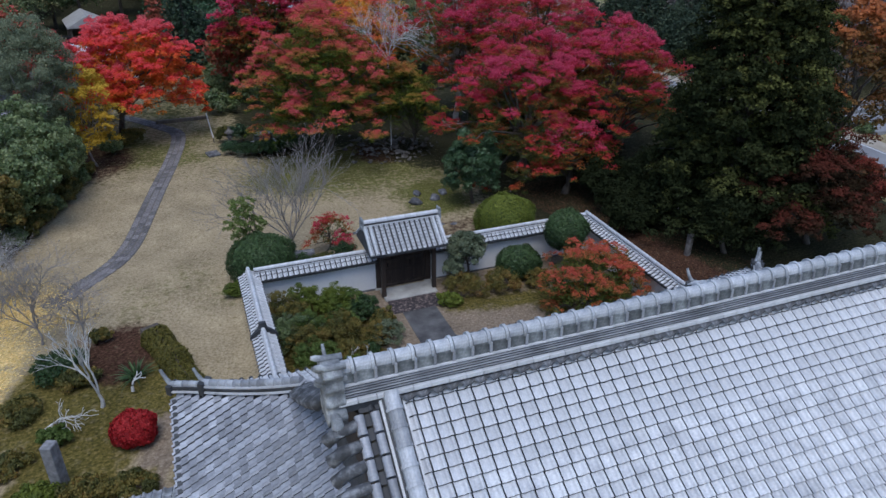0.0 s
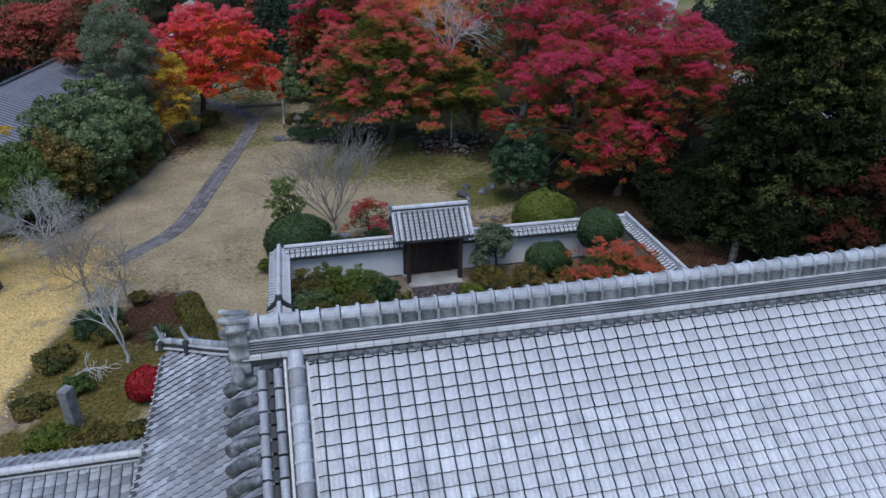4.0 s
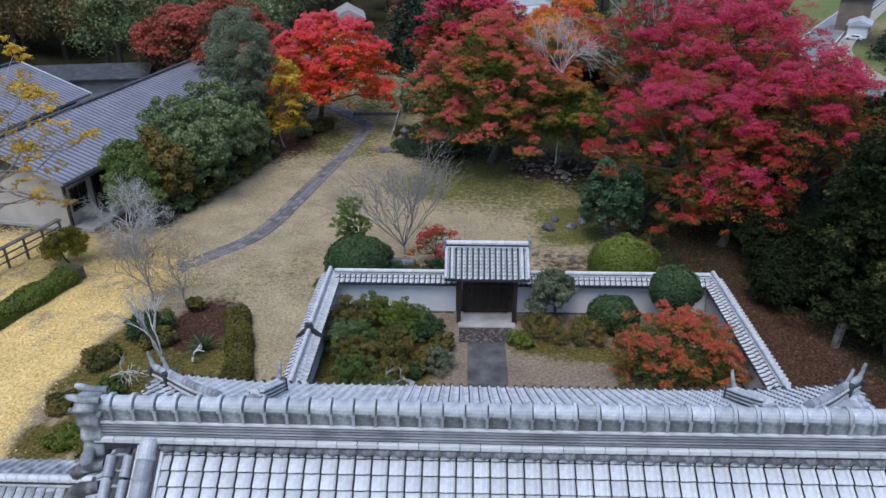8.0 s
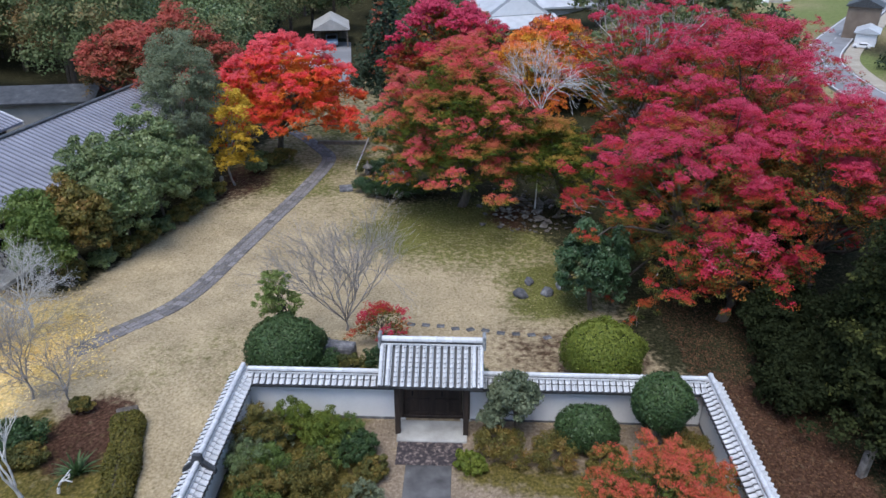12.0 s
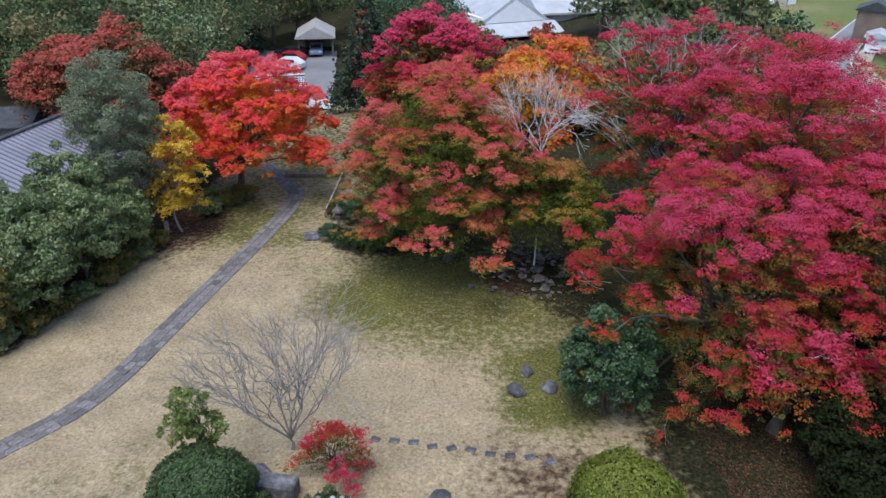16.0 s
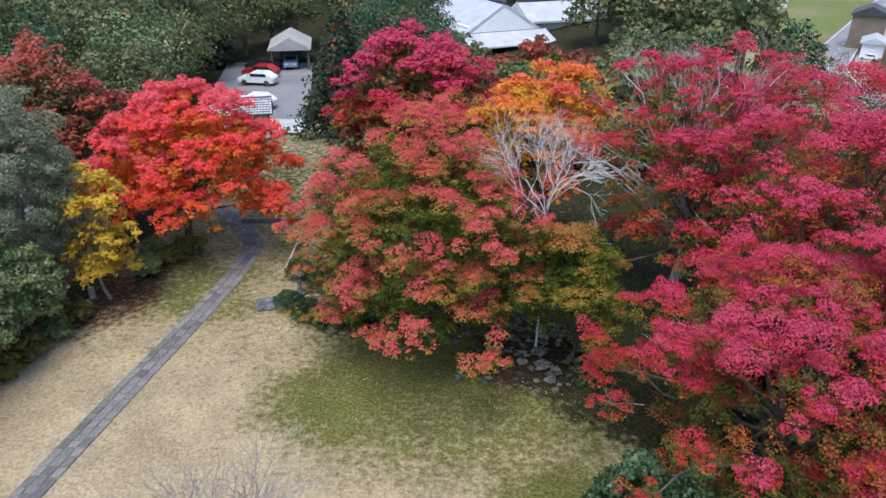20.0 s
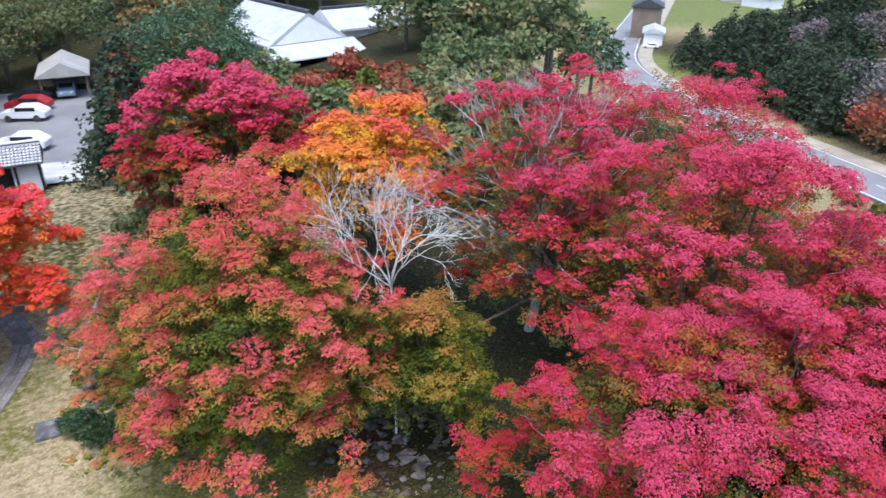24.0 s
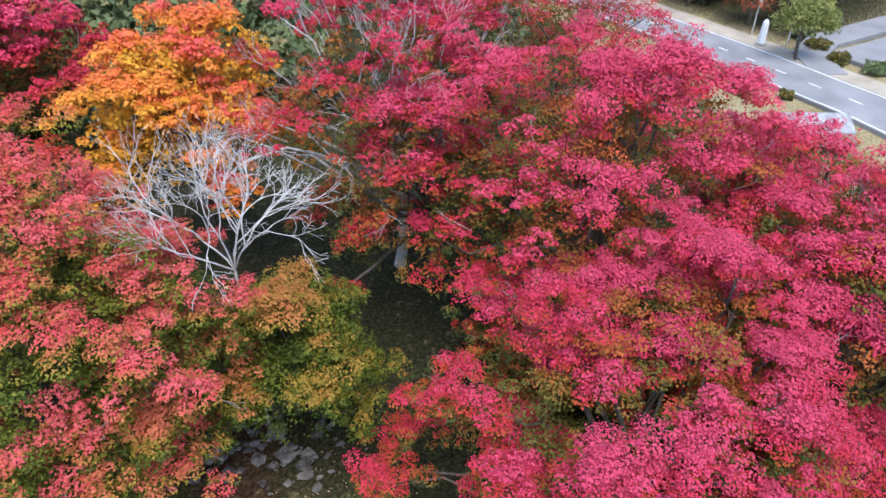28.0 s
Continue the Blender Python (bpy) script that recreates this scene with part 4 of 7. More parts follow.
def garden_wall(name, m, L, drop=0.0, ornament=False):
    w = thing(name, "white plastered garden wall capped with grey tiles", "wall", "garden wall runs", "structure", m)
    part("plaster_body", box(0, -0.15, -0.3, L, 0.15, 1.5 - drop, 0.01), PLASTER, w)
    part("stone_footing", box(0.01, -0.19, -0.3, L - 0.01, 0.19, 0.07, 0.02), ROCK, w)
    gabled_roof(w, L, 0.4, 1.54 - drop, 1.79 - drop, wall_tile, TILE_J, 0.215, 0.235, 0.08, 2)
    bm = bmesh.new()
    bmesh.ops.create_cone(bm, cap_ends=True, segments=8, radius1=0.045, radius2=0.045, depth=0.08)
    me = bpy.data.meshes.new("eave_tile")
    bm.to_mesh(me)
    bm.free()
    me.materials.append(TILE_DARK)
    for k in range(int(L / 0.215)):
        for s in (-1, 1):
            put("eave_tile", me, w, pose((k + 0.2) * 0.215, s * 0.42, 1.53 - drop, 90, 0, 0))
    if ornament:
        bm = prism([(-0.5, 1.42 - drop), (0.5, 1.42 - drop), (0.48, 1.56 - drop), (0.16, 1.84 - drop), (0.12, 2.08 - drop), (-0.12, 2.08 - drop), (-0.16, 1.84 - drop), (-0.48, 1.56 - drop)], L - 0.04, L + 0.1)
        part("ridge_end_tile", bm, TILE_DARK, w)
    return w


garden_wall("garden_wall_west_upper", pose(1.28, 26.62, 0, 0, 0, -90), 4.55, 0.0, True)
garden_wall("garden_wall_west_lower", pose(1.28, 22.05, 0, 0, 0, -90), 6.6, 0.1)
garden_wall("garden_wall_east", pose(17.3, 16.4, 0, 0, 0, 90), 10.2)
garden_wall("garden_wall_north_west", pose(1.5, 26.4, 0), 5.15)
garden_wall("garden_wall_north_east", pose(9.1, 26.4, 0), 8.0)

# gate
gate = thing("temple_gate", "small roofed wooden gate with closed dark doors and tiled gable roof", "gate", m=pose(6.15, 26.35, 0))
gate_tile = tile_mesh("gate_tile", 0.214, 0.17, 0.075, TILE, 0.05, 0.68)
GATE_J = mat("weathered_gate_tile", [(0.3, (0.42, 0.43, 0.46)), (0.5, (0.56, 0.57, 0.6)), (0.7, (0.7, 0.71, 0.74))], scale=2.5, rough=0.45, fine=22, grain=0.25, island=0.2, bump=0.2)
gabled_roof(gate, 3.42, 1.2, 2.25, 3.12, gate_tile, GATE_J, 0.214, 0.16, 0.1, 3, split=300)
for x in (0.06, 0.3, 3.12, 3.36):
    for s in (-1, 1):
        pts = resample([(x, 0.1 * s, 3.14), (x, 1.22 * s, 2.33)], 0.28)
        me = cap_mesh("verge_roll", 0.062, 0.3, TILE, 0.05, 1.08)
        for p, q in zip(pts, pts[1:]):
            put("verge_roll", me, gate, along(p, q))
for x in (-0.02, 3.44):
    part("ridge_end_tile", box(x - 0.06, -0.2, 2.98, x + 0.06, 0.2, 3.52, 0.04), LICHEN, gate)
for x in (0.58, 2.88):
    part("post", box(x - 0.13, -0.13, 0.05, x + 0.13, 0.13, 2.5, 0.02), DARKWOOD, gate)
    part("rear_post", box(x - 0.09, 0.8, 0.05, x + 0.09, 0.98, 2.2, 0.02), DARKWOOD, gate)
    part("front_post", box(x - 0.09, -0.98, 0.05, x + 0.09, -0.8, 2.2, 0.02), DARKWOOD, gate)
    part("tie_beam", box(x - 0.07, -1.05, 2.0, x + 0.07, 1.05, 2.16, 0.02), DARKWOOD, gate)
    part("base_stone", box(x - 0.2, -0.2, -0.1, x + 0.2, 0.2, 0.07, 0.03), CONCRETE, gate)
part("lintel", box(0.2, -0.1, 1.95, 3.26, 0.1, 2.2, 0.02), DARKWOOD, gate)
for y in (-0.95, 0.95):
    part("purlin", box(0.05, y - 0.07, 2.12, 3.37, y + 0.07, 2.26, 0.02), DARKWOOD, gate)
for k in range(2):
    leaf = part("door_leaf", box(0.72 + k * 1.02, -0.02, 0.14, 1.71 + k * 1.02, 0.04, 1.95, 0.005), DARKWOOD, gate)
    for z in (0.24, 0.8, 1.3, 1.8):
        part("door_rail", box(0.74 + k * 1.02, -0.06, z - 0.06, 1.69 + k * 1.02, -0.022, z + 0.06, 0.01), DARKWOOD, leaf)
    for x in (0.78, 1.22, 1.65):
        part("door_stile", box(x + k * 1.02 - 0.04, -0.055, 0.16, x + k * 1.02 + 0.04, -0.023, 1.93, 0.005), DARKWOOD, leaf)
    part("door_handle", box(1.0 + k * 1.02, -0.09, 1.0, 1.05 + k * 1.02, -0.06, 1.2, 0.01), GLASSDARK, leaf)
part("meeting_stile", box(1.68, -0.045, 0.15, 1.77, -0.024, 1.94, 0.005), DARKWOOD, gate)
part("sill", box(0.6, -0.1, 0.03, 2.86, 0.12, 0.16, 0.02), DARKWOOD, gate)
for x in np.arange(0.25, 3.3, 0.3):
    for s in (-1, 1):
        v, f = sweep([(x, 0.05 * s, 2.98), (x, 1.16 * s, 2.14)], strip(0.07, 0, 0.07))
        put("rafter", mesh_np("rafter", v, f, DARKWOOD), gate)
step = tagged(part("threshold_slab", box(6.7, 25.05, -0.1, 9.08, 26.1, 0.09, 0.03), CONCRETE, None), "worn concrete threshold before the gate", "step")
path = tagged(part("garden_path", box(7.1, 15.4, -0.2, 8.6, 24.0, 0.03, 0.02), DARKSTONE, None), "damp grey concrete garden path", "path", kind="structure")
tagged(part("gate_paving", box(6.75, 24.0, -0.2, 8.95, 25.06, 0.036, 0.02), mat("leaf_strewn_dark_paving", [(0.4, (0.03, 0.025, 0.028)), (0.55, (0.08, 0.06, 0.06)), (0.68, (0.25, 0.2, 0.17))], scale=9, rough=0.8, fine=40, grain=0.3), None), "dark leaf-strewn paving before the gate", "paving", kind="structure")

# ---------- trees and shrubs ----------
def boughs(pads, c, r, pad_r, g, low, inner):
    """Pads of leaves set out in tiers: each bough is a drooping fan that stands out over the one below it."""
    B = spread_points(max(7, int(pads * 0.1)), c, np.asarray(r) * 0.9, g, low, inner * 0.7, lumpy=0.12)
    size = 0.5 * (r[0] + r[1])
    C, R, tone = [], [], []
    for k, q in enumerate(B):
        d = (q - np.asarray(c)) / np.asarray(r)
        h = math.hypot(d[0], d[1])
        a = math.atan2(d[1], d[0]) + g.normal() * (0.25 if h > 0.3 else 1.5)
        o, l = np.array([math.cos(a), math.sin(a)]), np.array([-math.sin(a), math.cos(a)])
        fall_off = 0.62 * min(1.1, h * r[2] / size / max(d[2], 0.3))
        ln, wd = size * g.uniform(0.24, 0.4), size * g.uniform(0.16, 0.3)
        shade = g.random()
        for _ in range(int(g.integers(5, 10))):
            u, v = g.uniform(-1, 1), g.uniform(-1, 1)
            v *= 1 - 0.45 * max(u, 0)
            xy = q[:2] + o * u * ln + l * v * wd
            C.append((xy[0], xy[1], q[2] - fall_off * u * ln - 0.12 * abs(v) * wd + 0.14 * g.normal()))
            R.append(g.uniform(*pad_r) * (0.95 - 0.25 * u))
            tone.append(0.68 * shade + 0.32 * g.random())
    return np.array(C), np.array(R), np.array(tone)


def maple(name, label, base, c, r, material, bark, seed, leaves, pads=90, pad_r=(0.55, 1.1), leaf=0.085, trunk=0.2, low=-0.2, tone=None, sparse=0.0, group="", inner=0.22, lifted=0.45, under=(0.0, 0.25), twig_length=0.55):
    """A broad maple: trunk, spreading limbs and tiers of leaf pads."""
    g = np.random.default_rng(seed)
    base = (base[0], base[1], gz(base[0], base[1]) - 0.1)
    t = thing(name, label, "tree", group, m=Matrix.Translation(base))
    b = np.array(base)
    C, R, bough = boughs(pads, c, r, pad_r, g, low, inner)
    I = spread_points(int(pads * 0.5), c, np.asarray(r) * 0.7, g, low - 0.1, 0.35)
    topp = np.array([base[0] + (c[0] - base[0]) * 0.5, base[1] + (c[1] - base[1]) * 0.5, base[2] + (c[2] - base[2]) * 0.75])
    pick = C[g.choice(len(C), min(len(C), 34), replace=False)]
    wood = limbs(b, topp, pick - [0, 0, 0.15], trunk, g)
    v, f = join(wood)
    put("trunk", mesh_np("trunk", v - b, f, bark, flat=False), t)
    if sparse:
        for q in C[g.choice(len(C), int(len(C) * sparse), replace=False)]:
            d = q - topp
            twig = []
            branching(q - d * 0.16, d / np.linalg.norm(d) + [0, 0, 0.12], twig_length, 0.02, 3 if sparse > 0.5 else 2, g, twig, 0.6, 0.0, shrink=0.66)
            v, f = join(twig)
            put("twig", mesh_np("twig", v - b, f, TWIG, flat=False), t, label="pale leafless twig tip")
    low_share = 0.26
    RI = np.full(len(I), np.mean(R) * 1.3)
    shape, shape2 = lumps(C, R, 0.26, g, 15), lumps(I, RI, 0.42, g, 10)
    P, N, idx, lift = clumps(C, R, int(leaves * (1 - low_share)), 0.26, g, shape=shape)
    P2, N2, idx2, lift2 = clumps(I, RI, int(leaves * low_share), 0.42, g, shape=shape2)
    padtone = bough
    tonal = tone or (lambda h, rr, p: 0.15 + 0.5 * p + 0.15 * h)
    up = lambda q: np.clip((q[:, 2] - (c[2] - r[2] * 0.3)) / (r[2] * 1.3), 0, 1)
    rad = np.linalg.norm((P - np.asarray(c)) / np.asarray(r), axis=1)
    # tuft undersides: greener leaf, plus shade put into a darker tone
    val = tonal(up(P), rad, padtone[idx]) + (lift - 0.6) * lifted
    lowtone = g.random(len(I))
    # inner leaves keep to the dark end, gap shade held in their colour
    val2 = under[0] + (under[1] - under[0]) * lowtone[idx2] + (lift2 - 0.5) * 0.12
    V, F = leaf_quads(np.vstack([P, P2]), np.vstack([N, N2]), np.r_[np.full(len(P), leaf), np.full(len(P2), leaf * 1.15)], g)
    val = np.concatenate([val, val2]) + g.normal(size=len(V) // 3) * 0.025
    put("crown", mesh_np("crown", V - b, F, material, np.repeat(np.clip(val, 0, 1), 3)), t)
    return t


def leafy(name, label, base, tufts, material, bark, seed, leaves, leaf=0.09, trunk=0.12, category="tree", group="", tone=(0.1, 0.9), limbcount=14):
    """An evergreen or shrub from (centre, half axes, count, tuft radius) masses."""
    g = np.random.default_rng(seed)
    base = (base[0], base[1], gz(base[0], base[1]) - 0.05)
    b = np.array(base)
    t = thing(name, label, category, group, m=Matrix.Translation(base))
    C, R = [], []
    for c, r, n, tr in tufts:
        q = spread_points(int(n * 2.4), np.asarray(c), r, g, -0.55, 0.5, 0.28)
        C.append(q)
        R.append(g.uniform(0.5, 1.2, len(q)) * tr * 0.72)
    C, R = np.vstack(C), np.concatenate(R)
    topz = C[:, 2].max()
    top = np.array([C[:, 0].mean(), C[:, 1].mean(), base[2] + (topz - base[2]) * 0.7])
    wood = limbs(b, top, C[g.choice(len(C), min(limbcount, len(C)), replace=False)], trunk, g)
    v, f = join(wood)
    put("trunk", mesh_np("trunk", v - b, f, bark, flat=False), t)
    P, N, idx = balls(C, R, leaves, g)
    V, F = leaf_quads(P, N, leaf, g)
    val = tone[0] + (tone[1] - tone[0]) * (0.6 * g.random(len(C))[idx] + 0.4 * g.random(len(P)))
    put("crown", mesh_np("crown", V - b, F, material, np.repeat(val, 3)), t)
    return t


def clipped(name, label, centre, r, material, seed, leaves, leaf=0.045, stem=0.0, category="shrub", group="", squash=1.0, tone=(0.0, 1.0)):
    """A shrub clipped to a dome: a shell of small leaves round twigs and a dark core."""
    g = np.random.default_rng(seed)
    z0 = gz(centre[0], centre[1])
    t = thing(name, label, category, group, m=Matrix.Translation((centre[0], centre[1], z0)))
    D = g.normal(size=(leaves, 3))
    D /= np.linalg.norm(D, axis=1)[:, None]
    keep = D[:, 2] > (-0.45 if stem == 0 else -0.85)
    D = D[keep]
    a = np.arctan2(D[:, 1], D[:, 0])
    bump = 1 + 0.05 * np.sin(3 * a + 4 * D[:, 2] + seed) + 0.04 * np.sin(7 * a + seed * 2 + 5 * D[:, 2]) + 0.03 * g.normal(size=len(D)) - 0.12 * g.random(len(D)) ** 3
    c = np.array([0, 0, stem + r[2] * (0.8 if stem == 0 else 0.9)])
    P = c + D * bump[:, None] * np.asarray(r)
    P = P[P[:, 2] > 0.02]
    N = (P - c) / np.asarray(r)
    V, F = leaf_quads(P, N + g.normal(size=N.shape) * 0.45, leaf, g)
    # up-facing leaves take lighter tones, top light put into the colour
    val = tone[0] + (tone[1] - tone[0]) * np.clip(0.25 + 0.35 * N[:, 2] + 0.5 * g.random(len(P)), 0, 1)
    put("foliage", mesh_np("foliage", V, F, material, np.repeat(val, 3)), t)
    wood = [tube([(0, 0, -0.05), (0.02, 0.02, c[2] * 0.5), (0, 0, c[2])], [0.07, 0.06, 0.04], 7)]
    for k in range(9):
        d = g.normal(size=3)
        d[2] = abs(d[2])
        d /= np.linalg.norm(d)
        wood.append(tube([(0, 0, c[2] * 0.6), tuple(c * 0.8 + d * np.asarray(r) * 0.4), tuple(c + d * np.asarray(r) * 0.85)], [0.035, 0.022, 0.01], 5))
    v, f = join(wood)
    put("stem", mesh_np("stem", v, f, BARK, flat=False), t)
    # solid core closing the dome, its near-black colour standing for inner shade
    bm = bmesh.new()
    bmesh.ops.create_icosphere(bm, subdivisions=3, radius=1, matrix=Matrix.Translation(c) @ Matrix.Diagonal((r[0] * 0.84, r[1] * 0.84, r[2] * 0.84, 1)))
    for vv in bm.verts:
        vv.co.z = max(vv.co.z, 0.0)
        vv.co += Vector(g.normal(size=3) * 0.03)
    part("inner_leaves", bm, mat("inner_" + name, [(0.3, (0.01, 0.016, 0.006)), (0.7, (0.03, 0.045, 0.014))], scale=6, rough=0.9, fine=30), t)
    return t


def bare(name, label, base, direction, length, radius, depth, bark, seed, spread=0.5, up=0.12, kids=3, group="", stems=1, shrink=0.74, bole=0.0, fan=0.6):
    g = np.random.default_rng(seed)
    base = np.array((base[0], base[1], gz(base[0], base[1]) - 0.05 if len(base) == 2 else base[2]))
    t = thing(name, label, "tree", group, m=Matrix.Translation(tuple(base)))
    if bole:
        v, f = tube([(0, 0, 0), (0.06, 0.03, bole * 0.5), (0, 0, bole)], [radius * 1.5, radius * 1.25, radius], 8)
        put("trunk", mesh_np("trunk", np.asarray(v), f, bark, flat=False), t)
    for k in range(stems):
        d = np.array(direction, float)
        if stems > 1:
            a = 6.283 * (k + 0.5 * g.random()) / stems
            lean = fan * (0.35 + 0.65 * g.random()) if k else 0.1
            d = d + [lean * math.cos(a), lean * math.sin(a), 0]
        out = []
        branching((0, 0, bole * 0.98), d / np.linalg.norm(d), length * g.uniform(0.8, 1.15), radius * 0.75, depth, g, out, spread, up, kids, shrink, 0.8)
        v, f = join(out)
        tagged(put("branch", mesh_np("branch", v, f, bark, flat=False), t), kind="stuff")
    return t


# deep: redder with height, low boughs darkened in colour for shade
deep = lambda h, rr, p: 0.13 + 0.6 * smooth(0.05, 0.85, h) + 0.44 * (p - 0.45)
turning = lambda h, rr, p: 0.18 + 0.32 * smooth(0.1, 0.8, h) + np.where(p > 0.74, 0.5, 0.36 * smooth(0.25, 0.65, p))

# crimson maples of the east wood
CRIM = (((19.5, 37.0), (19.2, 37.2, 3.9), (5.0, 5.8, 4.9), 31, 340000, 330, -0.62),
        ((22.6, 43.0), (22.2, 42.6, 5.2), (4.8, 5.2, 5.7), 32, 170000, 280, -0.4),
        ((20.5, 49.0), (20.0, 47.6, 4.6), (4.6, 4.2, 4.6), 33, 60000, 170, -0.4),
        ((25.2, 36.4), (24.6, 36.4, 4.8), (4.4, 4.8, 4.8), 34, 140000, 220, -0.3),
        ((26.5, 50.5), (25.6, 50.6, 5.5), (6.2, 5.0, 6.2), 35, 110000, 340, -0.3),
        ((20.2, 33.6), (20.3, 33.4, 2.4), (2.5, 2.0, 2.0), 37, 30000, 70, -0.4),
        ((28.6, 40.6), (28.2, 41.0, 3.0), (3.6, 4.6, 4.8), 36, 60000, 150, -0.3))
for b, c, r, seed, n, pads, low in CRIM:
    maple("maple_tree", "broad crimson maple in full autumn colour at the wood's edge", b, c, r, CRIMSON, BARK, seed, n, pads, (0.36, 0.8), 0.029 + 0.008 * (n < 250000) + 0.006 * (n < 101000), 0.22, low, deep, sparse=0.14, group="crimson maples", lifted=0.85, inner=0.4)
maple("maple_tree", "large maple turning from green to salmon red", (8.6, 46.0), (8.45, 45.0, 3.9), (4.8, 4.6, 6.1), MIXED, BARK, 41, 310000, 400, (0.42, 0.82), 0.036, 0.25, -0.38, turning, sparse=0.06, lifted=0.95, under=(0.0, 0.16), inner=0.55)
maple("maple_tree", "green understorey maple between the larger ones", (14.2, 44.6), (13.9, 43.9, 3.0), (2.0, 1.9, 2.8), MIXED, BARK, 48, 50000, 120, (0.35, 0.7), 0.04, 0.1, -0.3, lambda h, rr, p: 0.02 + 0.26 * p + 0.1 * h, under=(0.0, 0.1))
maple("maple_tree", "bright scarlet maple beside the path's end", (-4.8, 55.5), (-3.5, 54.3, 4.0), (4.8, 4.2, 4.2), SCARLET, BARK, 42, 100000, 240, (0.45, 0.9), 0.065, 0.2, -0.45, lambda h, rr, p: 0.2 + 0.5 * h + 0.45 * p, under=(0.1, 0.4))
maple("maple_tree", "orange maple among red ones", (14.2, 54.0), (14.0, 53.6, 5.8), (3.3, 3.3, 4.0), ORANGE, BARK, 43, 44000, 150, (0.4, 0.8), 0.07, 0.18, -0.4, lambda h, rr, p: 0.2 + 0.6 * p + 0.2 * h)
maple("maple_tree", "deep pink-red maple behind the orange one", (7.5, 62.0), (7.6, 61.0, 5.2), (4.8, 4.0, 5.2), CRIMSON, BARK, 44, 60000, 200, (0.45, 0.85), 0.075, 0.2, -0.3, lambda h, rr, p: 0.2 + deep(h, rr, p), sparse=0.3)
maple("maple_tree", "half-bare red maple with grey twigs", (19.8, 50.4), (19.4, 49.6, 5.9), (5.2, 3.8, 5.6), CRIMSON, PALEBARK, 45, 50000, 260, (0.25, 0.5), 0.045, 0.2, 0.0, deep, sparse=0.6, twig_length=0.85)
bare("bare_tree", "leafless white-barked tree standing among maples", (12.9, 44.9), (0.03, -0.03, 1), 1.3, 0.032, 5, PALEBARK, 58, 0.52, 0.03, 3, shrink=0.7, bole=6.3, stems=6, fan=1.0)
maple("maple_tree", "small maple with orange-red tips over green, inside the garden wall", (14.4, 21.4), (14.6, 21.5, 1.2), (2.3, 1.8, 1.9), leafmat("orange_tipped_maple_leaf", [(0.0, (0.05, 0.085, 0.015)), (0.3, (0.12, 0.15, 0.025)), (0.5, (0.3, 0.15, 0.035)), (0.75, (0.5, 0.13, 0.05)), (1.0, (0.58, 0.11, 0.07))]), BARK, 46, 80000, 300, (0.16, 0.36), 0.026, 0.08, -0.6, lambda h, rr, p: 0.2 + 0.4 * h + 0.35 * p, under=(0.1, 0.3), lifted=0.7)
maple("small_maple", "low young maple with crimson leaves beside the bare tree", (5.3, 30.9), (5.6, 30.7, 0.95), (1.35, 1.0, 1.0), CRIMSON, BARK, 47, 9000, 60, (0.16, 0.32), 0.03, 0.04, -0.5, lambda h, rr, p: 0.2 + 0.6 * p, under=(0.0, 0.25))
maple("maple_tree", "rusty orange maple behind the cedar", (37.5, 31), (37.5, 31, 4.5), (4.2, 4.6, 6.0), ORANGE_RUST, BARK, 49, 30000, 90, (0.5, 0.9), 0.1, 0.2, -0.3)
# leaf colours darkened to hold the shade under the cedar
maple("maple_tree", "red-brown maple, leaf colour darkened for the cedar shade", (28.0, 23.0), (27.5, 23.0, 2.8), (4.0, 3.6, 2.6), leafmat("shaded_red_brown_leaf", [(0.0, (0.02, 0.018, 0.008)), (0.5, (0.06, 0.028, 0.016)), (0.8, (0.16, 0.04, 0.026)), (1.0, (0.28, 0.05, 0.035))], rough=0.8, spec=0.1), BARK, 50, 40000, 90, (0.4, 0.8), 0.06, 0.15, -0.3)

# leaf tones held near black to stand for the canopy's shade
for x, y, z, r in ((24.0, 29.6, 1.8, 2.6), (21.6, 31.6, 1.2, 1.6), (27.5, 30.0, 2.4, 3.0), (20.0, 42.0, 1.6, 2.4), (24.0, 38.0, 1.8, 2.6), (22.8, 27.0, 1.5, 1.9), (23.4, 23.6, 1.8, 2.0), (21.2, 29.4, 1.0, 1.4), (22.2, 33.4, 1.2, 1.8), (20.6, 27.4, 0.9, 1.4)):
    leafy("understorey_tree", "evergreen understorey tree, coloured dark for shade beneath the maples", (x, y), [((x, y, z), (r * 0.8, r * 0.8, z * 0.8), 40, r * 0.26)], CEDAR, BARK, int(x * 9 + y), 9000, 0.07, 0.12, group="dark understorey trees", tone=(0.0, 0.22))

# evergreens and others round the lawn
bare("bare_tree", "leafless grey garden tree with fine upright twigs", (3.9, 32.0), (0.03, 0, 1), 1.6, 0.04, 5, GREYBARK, 54, 0.42, 0.06, 3, shrink=0.72, stems=10, bole=0.5, fan=1.0)
leafy("pine_tree", "small loose light green pine behind the shrub", (1.6, 30.3), [((1.6, 30.2, 3.1), (0.55, 0.55, 0.5), 8, 0.22), ((1.2, 30.1, 2.4), (0.5, 0.5, 0.4), 7, 0.22), ((2.0, 30.3, 2.2), (0.5, 0.5, 0.5), 7, 0.22), ((1.5, 30.2, 1.6), (0.6, 0.6, 0.4), 6, 0.22)], PINE, BARK, 61, 4500, 0.05, 0.05, tone=(0.6, 1.0))
clipped("clipped_shrub", "dark green shrub clipped to a dome", (2.1, 29.0), (1.5, 1.4, 1.2), CLIPPED, 62, 30000, 0.042)
